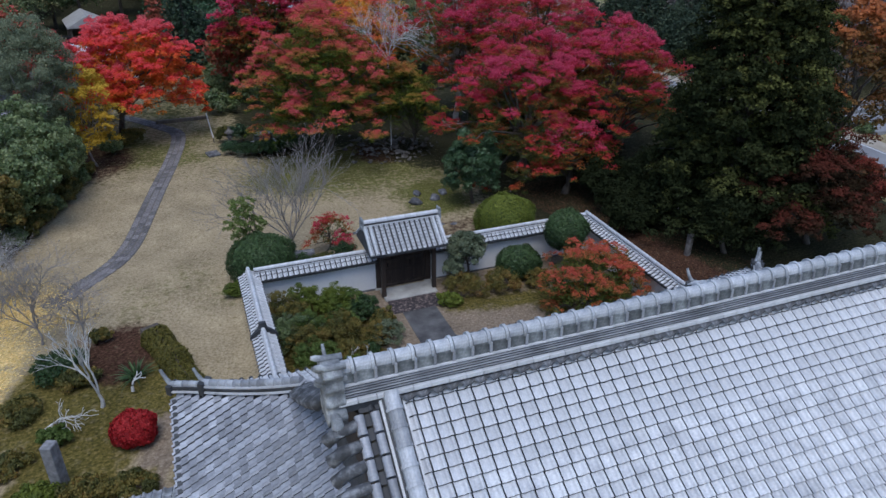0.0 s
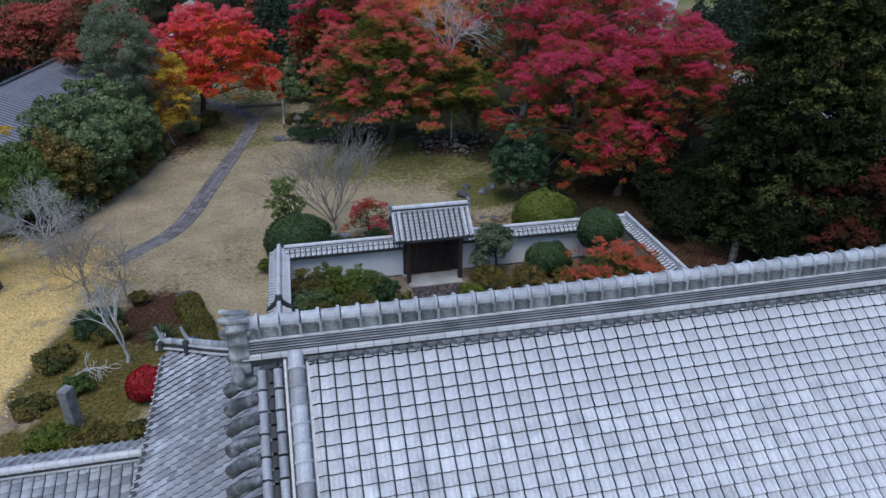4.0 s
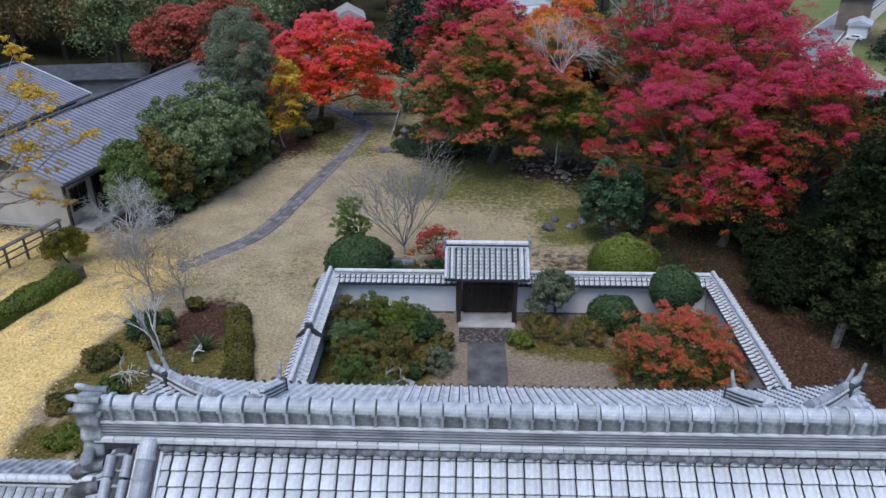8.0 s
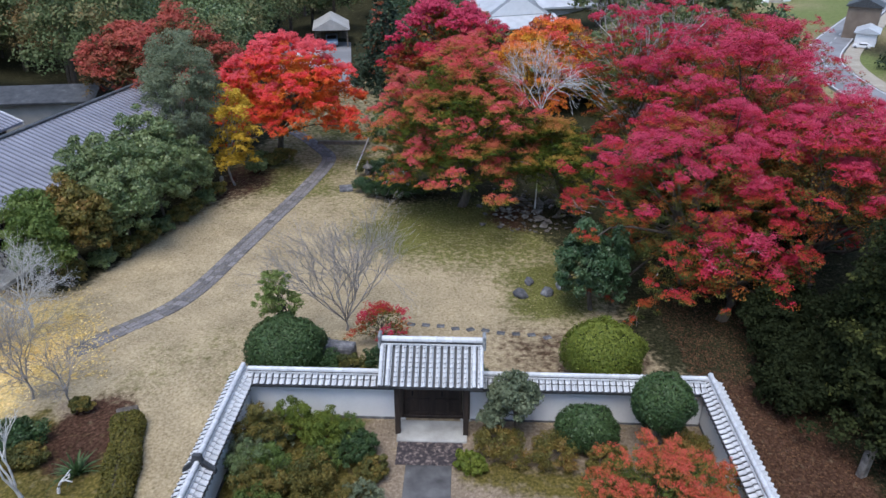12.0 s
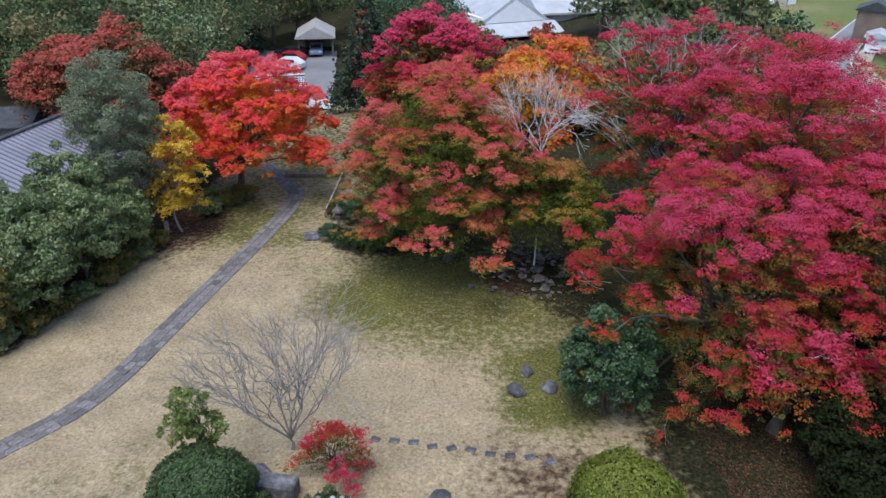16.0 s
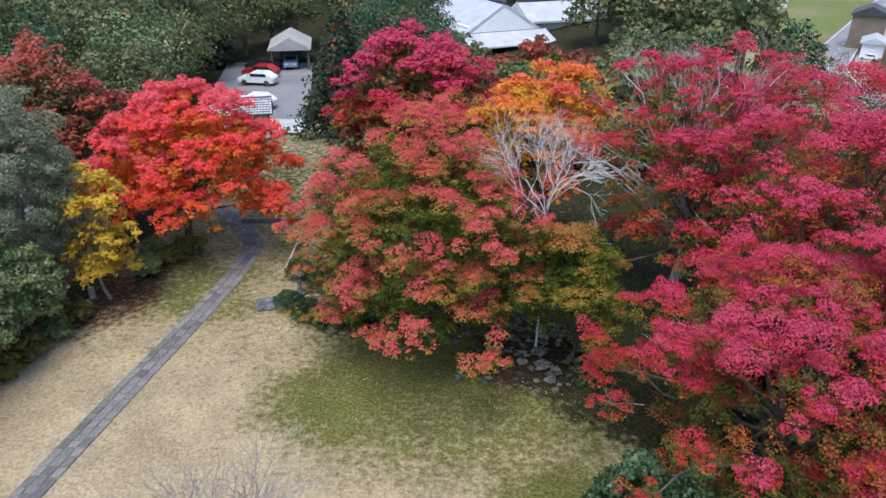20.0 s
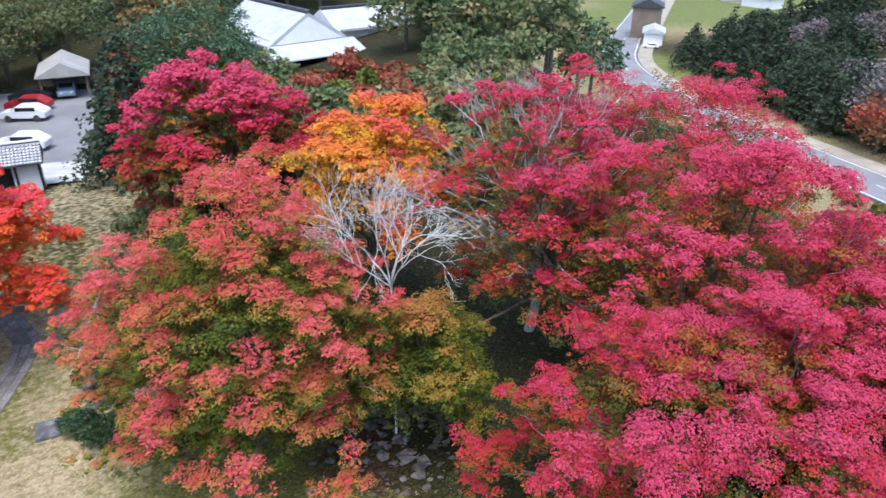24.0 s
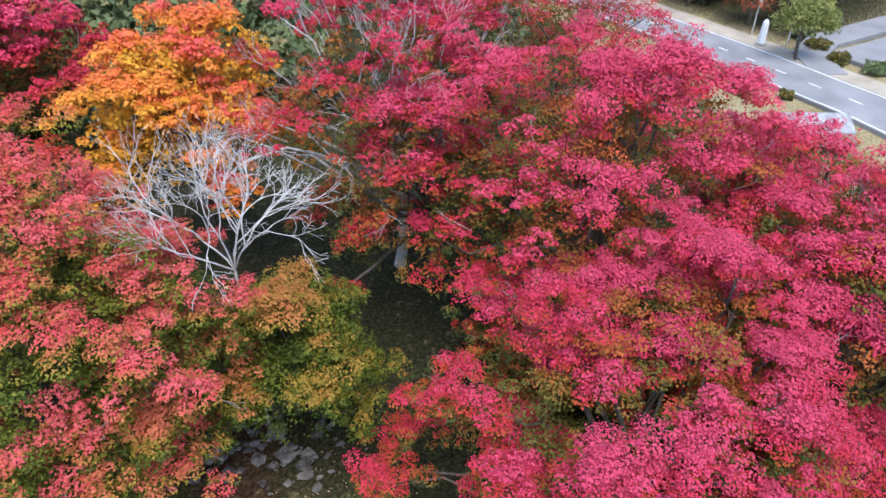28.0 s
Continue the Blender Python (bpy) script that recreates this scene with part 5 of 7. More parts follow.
clipped("clipped_shrub", "yellow-green shrub clipped to a dome", (14.2, 29.1), (1.52, 1.42, 1.22), MOSSY, 63, 30000, 0.042)
leafy("evergreen_tree", "rounded glossy evergreen tree", (14.6, 34.3), [((14.5, 34.2, 1.9), (1.35, 1.35, 1.8), 50, 0.42)], GLOSSY, BARK, 64, 30000, 0.06, 0.1)
clipped("ball_tree", "dark evergreen clipped to a ball on a stem", (15.3, 25.0), (0.98, 0.95, 0.95), CLIPPED, 65, 18000, 0.04, stem=1.15)
clipped("clipped_shrub", "dark green clipped shrub with small white blossoms", (13.05, 25.2), (1.05, 0.85, 0.8), CLIPPED, 66, 12000, 0.045)
leafy("camellia_tree", "loose grey-green camellia by the garden wall", (10.7, 25.6), [((10.6, 25.6, 1.65), (0.85, 0.7, 0.7), 24, 0.3), ((9.9, 25.3, 1.0), (0.4, 0.4, 0.35), 7, 0.24)], GREYGREEN, BARK, 67, 10000, 0.055, 0.06)

g = np.random.default_rng(70)
for x, y, rx, rz, mm, lab in ((10.2, 24.6, 0.95, 0.75, OLIVE, "bronze-tinged clipped azalea mound"), (11.9, 24.4, 0.9, 0.65, OLIVE, "bronze-tinged clipped azalea mound"), (9.2, 23.9, 0.5, 0.45, MOSSY, "low bright green azalea"), (13.6, 24.3, 0.7, 0.5, OLIVE, "bronze-tinged clipped azalea mound"), (16.2, 24.6, 0.8, 0.8, OLIVE, "bronze-tinged clipped azalea mound"),
                              (2.3, 24.6, 0.85, 1.35, OLIVE, "tall loose shrub with orange tints"), (3.3, 25.2, 0.7, 1.3, MOSSY, "leafy green shrub beside the garden wall"), (4.3, 24.6, 0.8, 1.05, MOSSY, "yellow-green rounded garden shrub"), (5.5, 24.2, 0.7, 0.8, CLIPPED, "dark leafy green garden shrub"), (6.1, 23.4, 0.55, 0.6, OLIVE, "olive-green low garden shrub"),
                              (2.6, 23.0, 0.9, 1.25, EVERGREEN, "dense grey-green garden shrub"), (4.2, 23.0, 0.9, 0.95, OLIVE, "olive-green low garden shrub"), (3.0, 21.4, 0.9, 0.95, PINE, "loose light green garden shrub"), (4.3, 21.3, 0.75, 0.7, OLIVE, "olive-green low garden shrub"), (2.3, 19.8, 0.8, 0.95, OLIVE, "olive-green low garden shrub"), (3.8, 19.6, 0.8, 0.7, OLIVE, "olive-green low garden shrub"), (5.1, 21.7, 0.36, 0.4, CLIPPED, "small round dark shrub")):
    k = int(x * 10 + y)
    leafy("garden_shrub", lab, (x, y), [((x, y, rz * 0.55), (rx * 0.95, rx * 0.9, rz * 0.55), 26, rx * 0.26)], mm, BARK, k, 8000, 0.032, 0.03, "shrub", "shrubs inside the garden wall", limbcount=8, tone=(0.35, 1.0) if x > 8 else (0.2, 0.9))

g = np.random.default_rng(71)
for k in range(16):
    x, y = 1.9 + 4.2 * g.random(), 18.6 + 6.6 * g.random()
    rz = 0.6 + 0.8 * g.random()
    leafy("garden_shrub", "loose mixed shrub in the wild garden corner", (x, y), [((x, y, rz * 0.5), (0.6, 0.55, rz * 0.55), 24, 0.17)], (OLIVE, GREYGREEN, MOSSY, GREYGREEN, PINE)[k % 5], BARK, 730 + k, 6500, 0.026, 0.02, "shrub", "shrubs inside the garden wall", limbcount=8, tone=(0.25, 0.95))
for x, y in ((4.6, 20.9), (4.0, 21.0)):
    bare("dead_branch", "pale twisted dead branch among shrubs", (x, y, 0.4), (0.4, -0.3, 0.5), 0.26, 0.035, 3, PALEBARK, int(x * 10), 0.8, 0.0, 3, shrink=0.75)

# west bank: mixed evergreens before the long roof
for x, y, z, rx, rz, n, mm, lab in ((-10.2, 37.6, 2.4, 1.6, 2.2, 16000, OLIVE, "mixed bank shrub with yellowing leaves"), (-8.9, 39.8, 2.6, 1.8, 2.4, 20000, EVERGREEN, "glossy dark evergreen on the bank"), (-10.6, 41.5, 3.2, 2.0, 2.8, 18000, EVERGREEN, "glossy dark evergreen on the bank"),
                                    (-8.0, 42.6, 2.7, 1.7, 2.5, 18000, EVERGREEN, "glossy dark evergreen on the bank"), (-9.6, 45.0, 3.4, 2.0, 3.0, 16000, EVERGREEN, "glossy dark evergreen on the bank"), (-7.6, 45.6, 2.2, 1.3, 2.0, 12000, EVERGREEN, "glossy dark evergreen on the bank"),
                                    (-11.0, 35.4, 1.9, 1.1, 1.8, 12000, PINE, "feathery light green conifer shrub"), (-11.6, 36.6, 2.4, 1.2, 2.1, 12000, PINE, "feathery light green conifer shrub")):
    leafy("bank_shrub", lab, (x, y), [((x, y, z * 0.9), (rx, rx * 0.9, rz * 0.85), 46, 0.5)], mm, BARK, int(abs(x * 7 + y * 3)), n, 0.08, 0.09, "shrub", "evergreens along the bank", tone=(0.2, 1.0))
leafy("grey_tree", "tall soft grey-green tree over the bank", (-8.6, 48.4), [((-8.3, 48.0, 6.2), (2.3, 1.9, 3.0), 60, 0.6), ((-8.6, 48.0, 3.4), (2.0, 1.8, 1.8), 26, 0.6)], GREYGREEN, GREYBARK, 81, 60000, 0.05, 0.14, tone=(0.35, 1.0))
maple("yellow_tree", "slender tree with clear yellow leaves", (-6.1, 48.9), (-5.6, 48.4, 3.4), (1.5, 1.2, 3.2), YELLOW, GREYBARK, 82, 15000, 150, (0.2, 0.42), 0.055, 0.07, -0.9)
for x, y, z, rx in ((-10.8, 56, 6.0, 3.4), (-15.5, 60, 5.0, 3.4), (-19.0, 62.5, 4.5, 3.2)):
    maple("maple_tree", "rusty red-brown maple behind the grey tree", (x, y), (x, y, z - 0.8), (rx, rx, 4.2), RUST, BARK, int(abs(x * 11)), 22000, 110, (0.6, 1.1), 0.1, 0.18, -0.2, lambda h, rr, p: 0.45 + 0.55 * p)

# tall dark cedars at the east side
for x, y, hh, rx, seed in ((25.5, 26.0, 19, 3.7, 91),):
    g = np.random.default_rng(seed)
    t = thing("cedar_tree", "tall dark cedar with drooping olive-brown foliage", "tree", "cedars east of the garden", m=Matrix.Translation((x, y, gz(x, y) - 0.1)))
    C, R = [], []
    for z in np.arange(1.6, hh, 0.55):
        k = rx * (1 - (z / hh) ** 1.6) + 0.4
        for q in range(int(9 + k * 5.5)):
            a = g.random() * 6.283
            d = k * (0.2 + 0.85 * math.sqrt(g.random()))
            C.append((d * math.cos(a), d * math.sin(a), z + g.normal() * 0.2))
            R.append(0.6 + 0.35 * g.random())
    C, R = np.array(C), np.array(R)
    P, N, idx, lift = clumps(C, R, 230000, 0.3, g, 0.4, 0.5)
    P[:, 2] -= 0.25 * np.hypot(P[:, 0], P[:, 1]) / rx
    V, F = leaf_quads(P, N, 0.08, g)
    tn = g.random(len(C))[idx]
    # clump tops lighter: light from above put into the foliage tone
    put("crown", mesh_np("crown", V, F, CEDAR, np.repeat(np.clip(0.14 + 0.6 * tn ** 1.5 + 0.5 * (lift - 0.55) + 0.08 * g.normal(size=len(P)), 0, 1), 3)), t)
    wood = [tube([(0, 0, 0), (0.05, 0, hh * 0.5), (0, 0, hh)], [0.38, 0.25, 0.04], 9)]
    for c in C[::9]:
        wood.append(tube([(0, 0, c[2] + 0.3), tuple(c * [0.5, 0.5, 1] + [0, 0, 0.2]), tuple(c)], [0.06, 0.04, 0.015], 5))
    v, f = join(wood)
    put("trunk", mesh_np("trunk", v, f, BARK, flat=False), t)

# ---------- stones, path and lawn details ----------
def boulder(name, label, centre, r, material, seed, category="rock", group=""):
    bm = bmesh.new()
    bmesh.ops.create_icosphere(bm, subdivisions=3, radius=1)
    for v in bm.verts:
        k = 1 + 0.32 * noise.noise(v.co * 1.1 + Vector((seed * 3.1, seed, 0))) + 0.1 * noise.noise(v.co * 3.5 + Vector((seed, 0, 0)))
        v.co = Vector((v.co.x * r[0], v.co.y * r[1], max(v.co.z, -0.4) * r[2])) * k
    ob = part(name, bm, material, None, smoothed=True, m=pose(centre[0], centre[1], gz(centre[0], centre[1]) + r[2] * 0.2, 0, 0, seed * 47))
    return tagged(ob, label, category, group)


for k, (x, y, a, b, c) in enumerate(((11.5, 35.5, 0.3, 0.4, 0.26), (12.0, 36.7, 0.34, 0.22, 0.2), (12.8, 35.7, 0.3, 0.36, 0.24), (13.5, 36.3, 0.24, 0.34, 0.24))):
    boulder("garden_rock", "dark grey boulder set in the lawn", (x, y), (a, b, c), ROCK, k + 1, group="boulders in the lawn")
for k, (x, y, a, b, c) in enumerate(((5.0, 20.9, 0.4, 0.3, 0.3), (5.5, 20.4, 0.16, 0.14, 0.1), (8.9, 29.8, 0.42, 0.28, 0.2), (3.2, 30.2, 0.8, 0.5, 0.4))):
    boulder("garden_rock", "pale grey garden boulder", (x, y), (a, b, c), CONCRETE if k < 2 else ROCK, k + 11)

# stone path: three lanes of slabs along a curve
KN = [(-12.6, 33.8), (-10.2, 30.6), (-8.6, 28.6), (-6.9, 29.7), (-5.6, 31.8), (-4.5, 33.7), (-3.75, 35.9), (-3.1, 39.4), (-2.4, 43.4), (-1.55, 47.9), (-1.0, 51.8), (-1.0, 54.4), (-2.1, 56.5), (-3.4, 58.5), (-5.0, 60.5)]


def spline(pts, n):
    P = np.array(pts, float)
    P = np.vstack([2 * P[0] - P[1], P, 2 * P[-1] - P[-2]])
    out = []
    for k in range(1, len(P) - 2):
        t = np.linspace(0, 1, n, endpoint=False)[:, None]
        a, b, c, d = P[k - 1], P[k], P[k + 1], P[k + 2]
        out.append(0.5 * (2 * b + (c - a) * t + (2 * a - 5 * b + 4 * c - d) * t ** 2 + (3 * b - a - 3 * c + d) * t ** 3))
    return np.vstack(out + [P[-2:-1]])


line = spline(KN[3:], 24)
seg = np.r_[0, np.cumsum(np.linalg.norm(np.diff(line, axis=0), axis=1))]
stone_path = thing("stone_path", "winding path of grey stone slabs in three lanes", "path", kind="structure")
slabs = []
for k in range(6):
    bm = box(-0.5, -0.5, -0.12, 0.5, 0.5, 0.0)
    g = np.random.default_rng(100 + k)
    for v in bm.verts:
        v.co += Vector((g.normal() * 0.05, g.normal() * 0.05, 0))
    bmesh.ops.bevel(bm, geom=[e for e in bm.edges if all(v.co.z > -0.05 for v in e.verts)], offset=0.035, segments=1, affect='EDGES')
    me = bpy.data.meshes.new("slab")
    bm.to_mesh(me)
    bm.free()
    me.materials.append(SLAB)
    slabs.append(me)
g = np.random.default_rng(110)
for lane, w in ((-0.34, 0.3), (0.0, 0.34), (0.34, 0.3)):
    s = 0.0
    while s < seg[-1] - 0.3:
        ln = g.uniform(0.28, 0.55)
        m = s + ln / 2
        x, y = np.interp(m, seg, line[:, 0]), np.interp(m, seg, line[:, 1])
        x2, y2 = np.interp(m + 0.1, seg, line[:, 0]), np.interp(m + 0.1, seg, line[:, 1])
        a = math.atan2(y2 - y, x2 - x)
        px, py = x - math.sin(a) * lane, y + math.cos(a) * lane
        ob = put("slab", slabs[int(g.integers(6))], stone_path, pose(px, py, gz(px, py) + 0.035 + g.normal() * 0.006, 0, 0, math.degrees(a)))
        ob.scale = (ln - 0.03, w - 0.03, 1)
        s += ln
# mortar bed under the slabs
v, f = sweep([(a, b, gz(a, b) - 0.03) for a, b in resample(np.c_[line, np.zeros(len(line))], 0.4)[:, :2]], strip(1.02, -0.1, 0.045))
put("path_bed", mesh_np("path_bed", v, f, mat("gritty_path_bed", [(0.3, (0.1, 0.09, 0.08)), (0.7, (0.2, 0.18, 0.15))], scale=5, rough=0.95, fine=30)), stone_path)
# stepping stones across the lawn
for k, x in enumerate(np.linspace(6.6, 12.4, 10)):
    y = 32.6 - 0.16 * (x - 6.6) + 0.05 * (k % 3)
    bm = box(-0.17, -0.12, -0.1, 0.17, 0.12, 0.05, 0.02)
    tagged(part("stepping_stone", bm, ROCK, None, m=pose(x, y, gz(x, y), 0, 0, 11 * (k % 5) - 20)), "flat dark stepping stone in dry grass", "stepping stone", "stepping stones across the lawn")
# stone slab, lantern base and rubble beneath the turning maple
tagged(part("stone_slab", box(-0.42, -0.5, -0.1, 0.42, 0.5, 0.12, 0.03), ROCK, None, m=pose(1.2, 48.4, gz(1.2, 48.4), 0, 0, 12)), "flat grey stone slab in the grass", "slab")
lantern = thing("stone_lantern", "small weathered stone lantern under the maple", "lantern", m=pose(2.5, 49.4, gz(2.5, 49.4)))
part("base", lathe([(0.3, -0.1), (0.3, 0.12), (0.2, 0.2)], 6), RUBBLE, lantern)
part("shaft", lathe([(0.13, 0.18), (0.11, 0.5), (0.14, 0.8)], 10), RUBBLE, lantern)
part("fire_box", lathe([(0.24, 0.78), (0.22, 0.86), (0.17, 0.9), (0.17, 1.12)], 6), RUBBLE, lantern)
part("cap", lathe([(0.34, 1.1), (0.3, 1.18), (0.12, 1.34), (0.06, 1.44), (0.07, 1.5), (0.02, 1.58)], 6), RUBBLE, lantern)
tagged(part("stone_post", box(-0.16, -0.12, -0.2, 0.16, 0.12, 1.15, 0.05), RUBBLE, None, m=pose(21.6, 24.1, gz(21.6, 24.1), 0, 4, 25)), "leaning weathered stone post at the wood's edge", "post")
tablet = thing("stone_tablet", "mossy stacked stone tablet with pale lichen under the maple", "monument", m=pose(4.65, 48.2, gz(4.65, 48.2), 0, 0, 6))
for k, (w, d, z0, z1) in enumerate(((1.1, 0.55, -0.2, 0.22), (0.85, 0.42, 0.22, 0.62), (0.6, 0.3, 0.62, 1.15))):
    part("stone_tier", box(-w, -d, z0 + 0.002, w, d, z1, 0.05), (ROCK, LICHEN, ROCK)[k], tablet)
for k in range(3):
    part("capping_stone", box(-0.62 + 0.42 * k, -0.34, 1.152, -0.26 + 0.42 * k, 0.3, 1.24, 0.03), LICHEN, tablet)
for k, (x, y, rx, rz, mm) in enumerate(((4.5, 46.9, 1.0, 0.75, CLIPPED), (5.8, 47.0, 0.9, 0.7, CLIPPED), (3.3, 47.2, 0.8, 0.6, CLIPPED), (2.4, 47.9, 0.55, 0.6, GLOSSY), (3.2, 50.2, 0.8, 1.1, GLOSSY), (2.3, 50.8, 0.6, 0.8, OLIVE), (6.8, 47.6, 0.8, 0.7, CLIPPED))):
    leafy("low_shrub", "dark low shrub around the stones under the maple", (x, y), [((x, y, rz * 0.4), (rx * 0.9, rx * 0.7, rz * 0.5), 22, 0.26)], mm, BARK, 910 + k, 7000, 0.04, 0.03, "shrub", "low shrubs under the maple", limbcount=7, tone=(0.0, 0.7))
for k, (x, y, rx, rz, mm) in enumerate(((3.9, 28.6, 0.6, 1.0, CLIPPED), (4.8, 28.3, 0.7, 1.15, OLIVE), (5.7, 28.6, 0.7, 1.3, CLIPPED), (0.7, 27.9, 0.4, 0.6, MOSSY), (3.5, 27.7, 0.5, 0.7, MOSSY), (9.4, 28.0, 0.6, 0.9, GREYGREEN), (10.2, 27.7, 0.5, 0.7, CLIPPED))):
    leafy("wall_shrub", "leafy shrub growing behind the garden wall", (x, y), [((x, y, rz * 0.5), (rx * 0.9, rx * 0.8, rz * 0.5), 20, 0.22)], mm, BARK, 930 + k, 6000, 0.036, 0.03, "shrub", "shrubs behind the garden wall", limbcount=7, tone=(0.05, 0.75))
tagged(part("stone_bench", box(-0.7, -0.3, 0.0, 0.7, 0.3, 0.62, 0.06), ROCK, None, m=pose(3.9, 29.9, gz(3.9, 29.9), 0, 0, -8)), "flat-topped dark stone beside the bare tree", "stone")
tagged(part("marker_post", lathe([(0.13, -0.1), (0.13, 0.5), (0.09, 0.56)], 12), CONCRETE, None, m=pose(-7.0, 49.0, gz(-7.0, 49.0))), "short round concrete marker post by the yellow tree", "post")
g = np.random.default_rng(120)
chunks = []
bm = bmesh.new()
bmesh.ops.create_icosphere(bm, subdivisions=1, radius=1)
bv = np.array([v.co[:] for v in bm.verts])
bf = np.array([[v.index for v in f.verts] for f in bm.faces])
bm.free()
for k in range(260):
    x, y = 12.8 + g.normal() * 1.5, 44.6 + g.normal() * 1.3
    if y < 42.2 + 0.3 * abs(x - 12.4):
        continue
    s = 0.05 + 0.15 * g.random() ** 2
    w = bv * (1 + 0.3 * g.normal(size=bv.shape)) * s * [1.2, 0.9, 0.6]
    chunks.append((w + [x, y, gz(x, y) + 0.25 * smooth(42, 47, y) * 2 + 0.03], bf))
v, f = join(chunks)
tagged(put("rubble", mesh_np("rubble", v, f, RUBBLE)), "heap of broken grey stones under the maples", "rubble", kind="stuff")
# pale edging pole along the path's far side
rail = thing("edge_rail", "pale bamboo edging rail on short posts", "rail")
pts = [(1.45, 51.0), (1.42, 53.5), (1.38, 57.8)]
v, f = tube([(x, y, gz(x, y) + 0.35) for x, y in pts], 0.05, 7)
put("rail_bar", mesh_np("rail_bar", v, f, PALEBARK, flat=False), rail)
for x, y in pts:
    part("rail_post", box(x - 0.04, y - 0.04, gz(x, y) - 0.1, x + 0.04, y + 0.04, gz(x, y) + 0.36, 0.01), WOOD, rail)
tagged(part("low_kerb", box(-2.4, 57.4, -0.6, 1.5, 57.6, -0.12, 0.02), WOOD, None), "low dark timber kerb across the grass", "kerb")

# stone post in the flower bed
bm = box(-0.17, -0.2, -0.2, 0.17, 0.2, 1.5, 0.02)
for v in bm.verts:
    if v.co.z > 1.3:
        v.co.z += 0.14 * (1 - abs(v.co.x) / 0.17) + 0.06
tagged(part("stone_post", bm, mat("grey_granite", [(0.3, (0.14, 0.14, 0.145)), (0.7, (0.32, 0.32, 0.33))], scale=5, rough=0.85, fine=60, grain=0.3), None, "", m=pose(-5.35, 18.5, 0, 0, 0, -25)), "square grey stone post with a sloped top", "post")


def hedge_row(name, label, pts, w, h, material, seed, n):
    """A clipped hedge along a curve: a shell of leaves over a dark core."""
    g = np.random.default_rng(seed)
    P = spline(pts, 10)
    t = thing(name, label, "hedge", m=Matrix.Translation((P[0, 0], P[0, 1], gz(*P[0]))))
    b = np.array([P[0, 0], P[0, 1], gz(*P[0])])
    s = np.r_[0, np.cumsum(np.linalg.norm(np.diff(P, axis=0), axis=1))]
    q = g.random(n) * s[-1]
    endf = np.minimum(1, np.sqrt(np.clip(np.minimum(q, s[-1] - q) / (w * 0.5), 0.02, 1)))
    x, y = np.interp(q, s, P[:, 0]), np.interp(q, s, P[:, 1])
    tx, ty = np.interp(q + 0.05, s, P[:, 0]) - np.interp(q - 0.05, s, P[:, 0]), np.interp(q + 0.05, s, P[:, 1]) - np.interp(q - 0.05, s, P[:, 1])
    l = np.hypot(tx, ty) + 1e-9
    nx, ny = -ty / l, tx / l
    a = g.random(n) * np.pi
    rr = (1 + 0.08 * np.sin(q * 3) + 0.05 * g.normal(size=n)) * endf
    c, sn = np.sign(np.cos(a)) * np.abs(np.cos(a)) ** 0.6 * rr * w / 2, np.abs(np.sin(a)) ** 0.6 * rr * h
    Q = np.stack([x + nx * c, y + ny * c, height(x, y) + sn], 1)
    N = np.stack([nx * np.cos(a), ny * np.cos(a), np.sin(a) + 0.2], 1) + g.normal(size=(n, 3)) * 0.5
    V, F = leaf_quads(Q, N, 0.05, g)
    put("foliage", mesh_np("foliage", V - b, F, material, np.repeat(np.clip(0.5 * fnoise(x, y, 0.6, seed) + 0.5 * g.random(n), 0, 1), 3)), t)
    core = sweep([(u, v, gz(u, v)) for u, v in P], [(-w * 0.42, -0.1), (w * 0.42, -0.1), (w * 0.34, h * 0.86), (-w * 0.34, h * 0.86)])
    put("inner_core", mesh_np("inner_core", core[0] - b, core[1], BARK), t)
    return t


hedge_row("curved_hedge", "low clipped olive hedge curving round the bed", [(-2.8, 25.9), (-2.3, 24.6), (-1.75, 22.8), (-1.35, 21.0), (-1.6, 19.2)], 1.0, 0.62, leafmat("olive_hedge_leaf", [(0.0, (0.05, 0.05, 0.012)), (0.5, (0.12, 0.11, 0.02)), (1.0, (0.22, 0.17, 0.04))]), 130, 26000)
clipped("red_shrub", "deep red shrub clipped to a ball", (-3.25, 19.75), (0.7, 0.68, 0.6), BLOODRED, 131, 11000, 0.045)
bare("bare_tree", "spreading leafless tree with silvery lichen twigs by the porch", (-9.6, 31.6), (0.05, 0.0, 1), 0.75, 0.045, 6, PALEBARK, 132, 0.75, 0.0, 3, shrink=0.75, stems=6, bole=1.0, fan=1.2)
bare("bare_tree", "slim leafless grey tree with fine twigs", (-6.8, 26.8), (-0.05, 0.05, 1), 1.1, 0.035, 6, GREYBARK, 133, 0.6, 0.03, 3, shrink=0.74, stems=5, bole=0.8, fan=0.8)
bare("bare_tree", "slim leafless grey tree with fine twigs", (-5.2, 26.4), (0.1, 0, 1), 0.8, 0.03, 5, GREYBARK, 137, 0.6, 0.0, 3, shrink=0.76, stems=4, bole=0.5, fan=0.8)
bare("bare_tree", "small white-barked bare tree in the flower bed", (-4.4, 21.95), (-0.03, 0.03, 1), 1.25, 0.05, 4, PALEBARK, 134, 0.4, 0.14, 3, shrink=0.62, stems=3, bole=0.6, fan=0.35)
bare("dead_branch", "gnarled pale dead branch in the bed", (-6.2, 21.0, 0.15), (0.7, 0.3, 0.5), 0.55, 0.06, 4, PALEBARK, 135, 0.8, 0.0, 3, shrink=0.75)
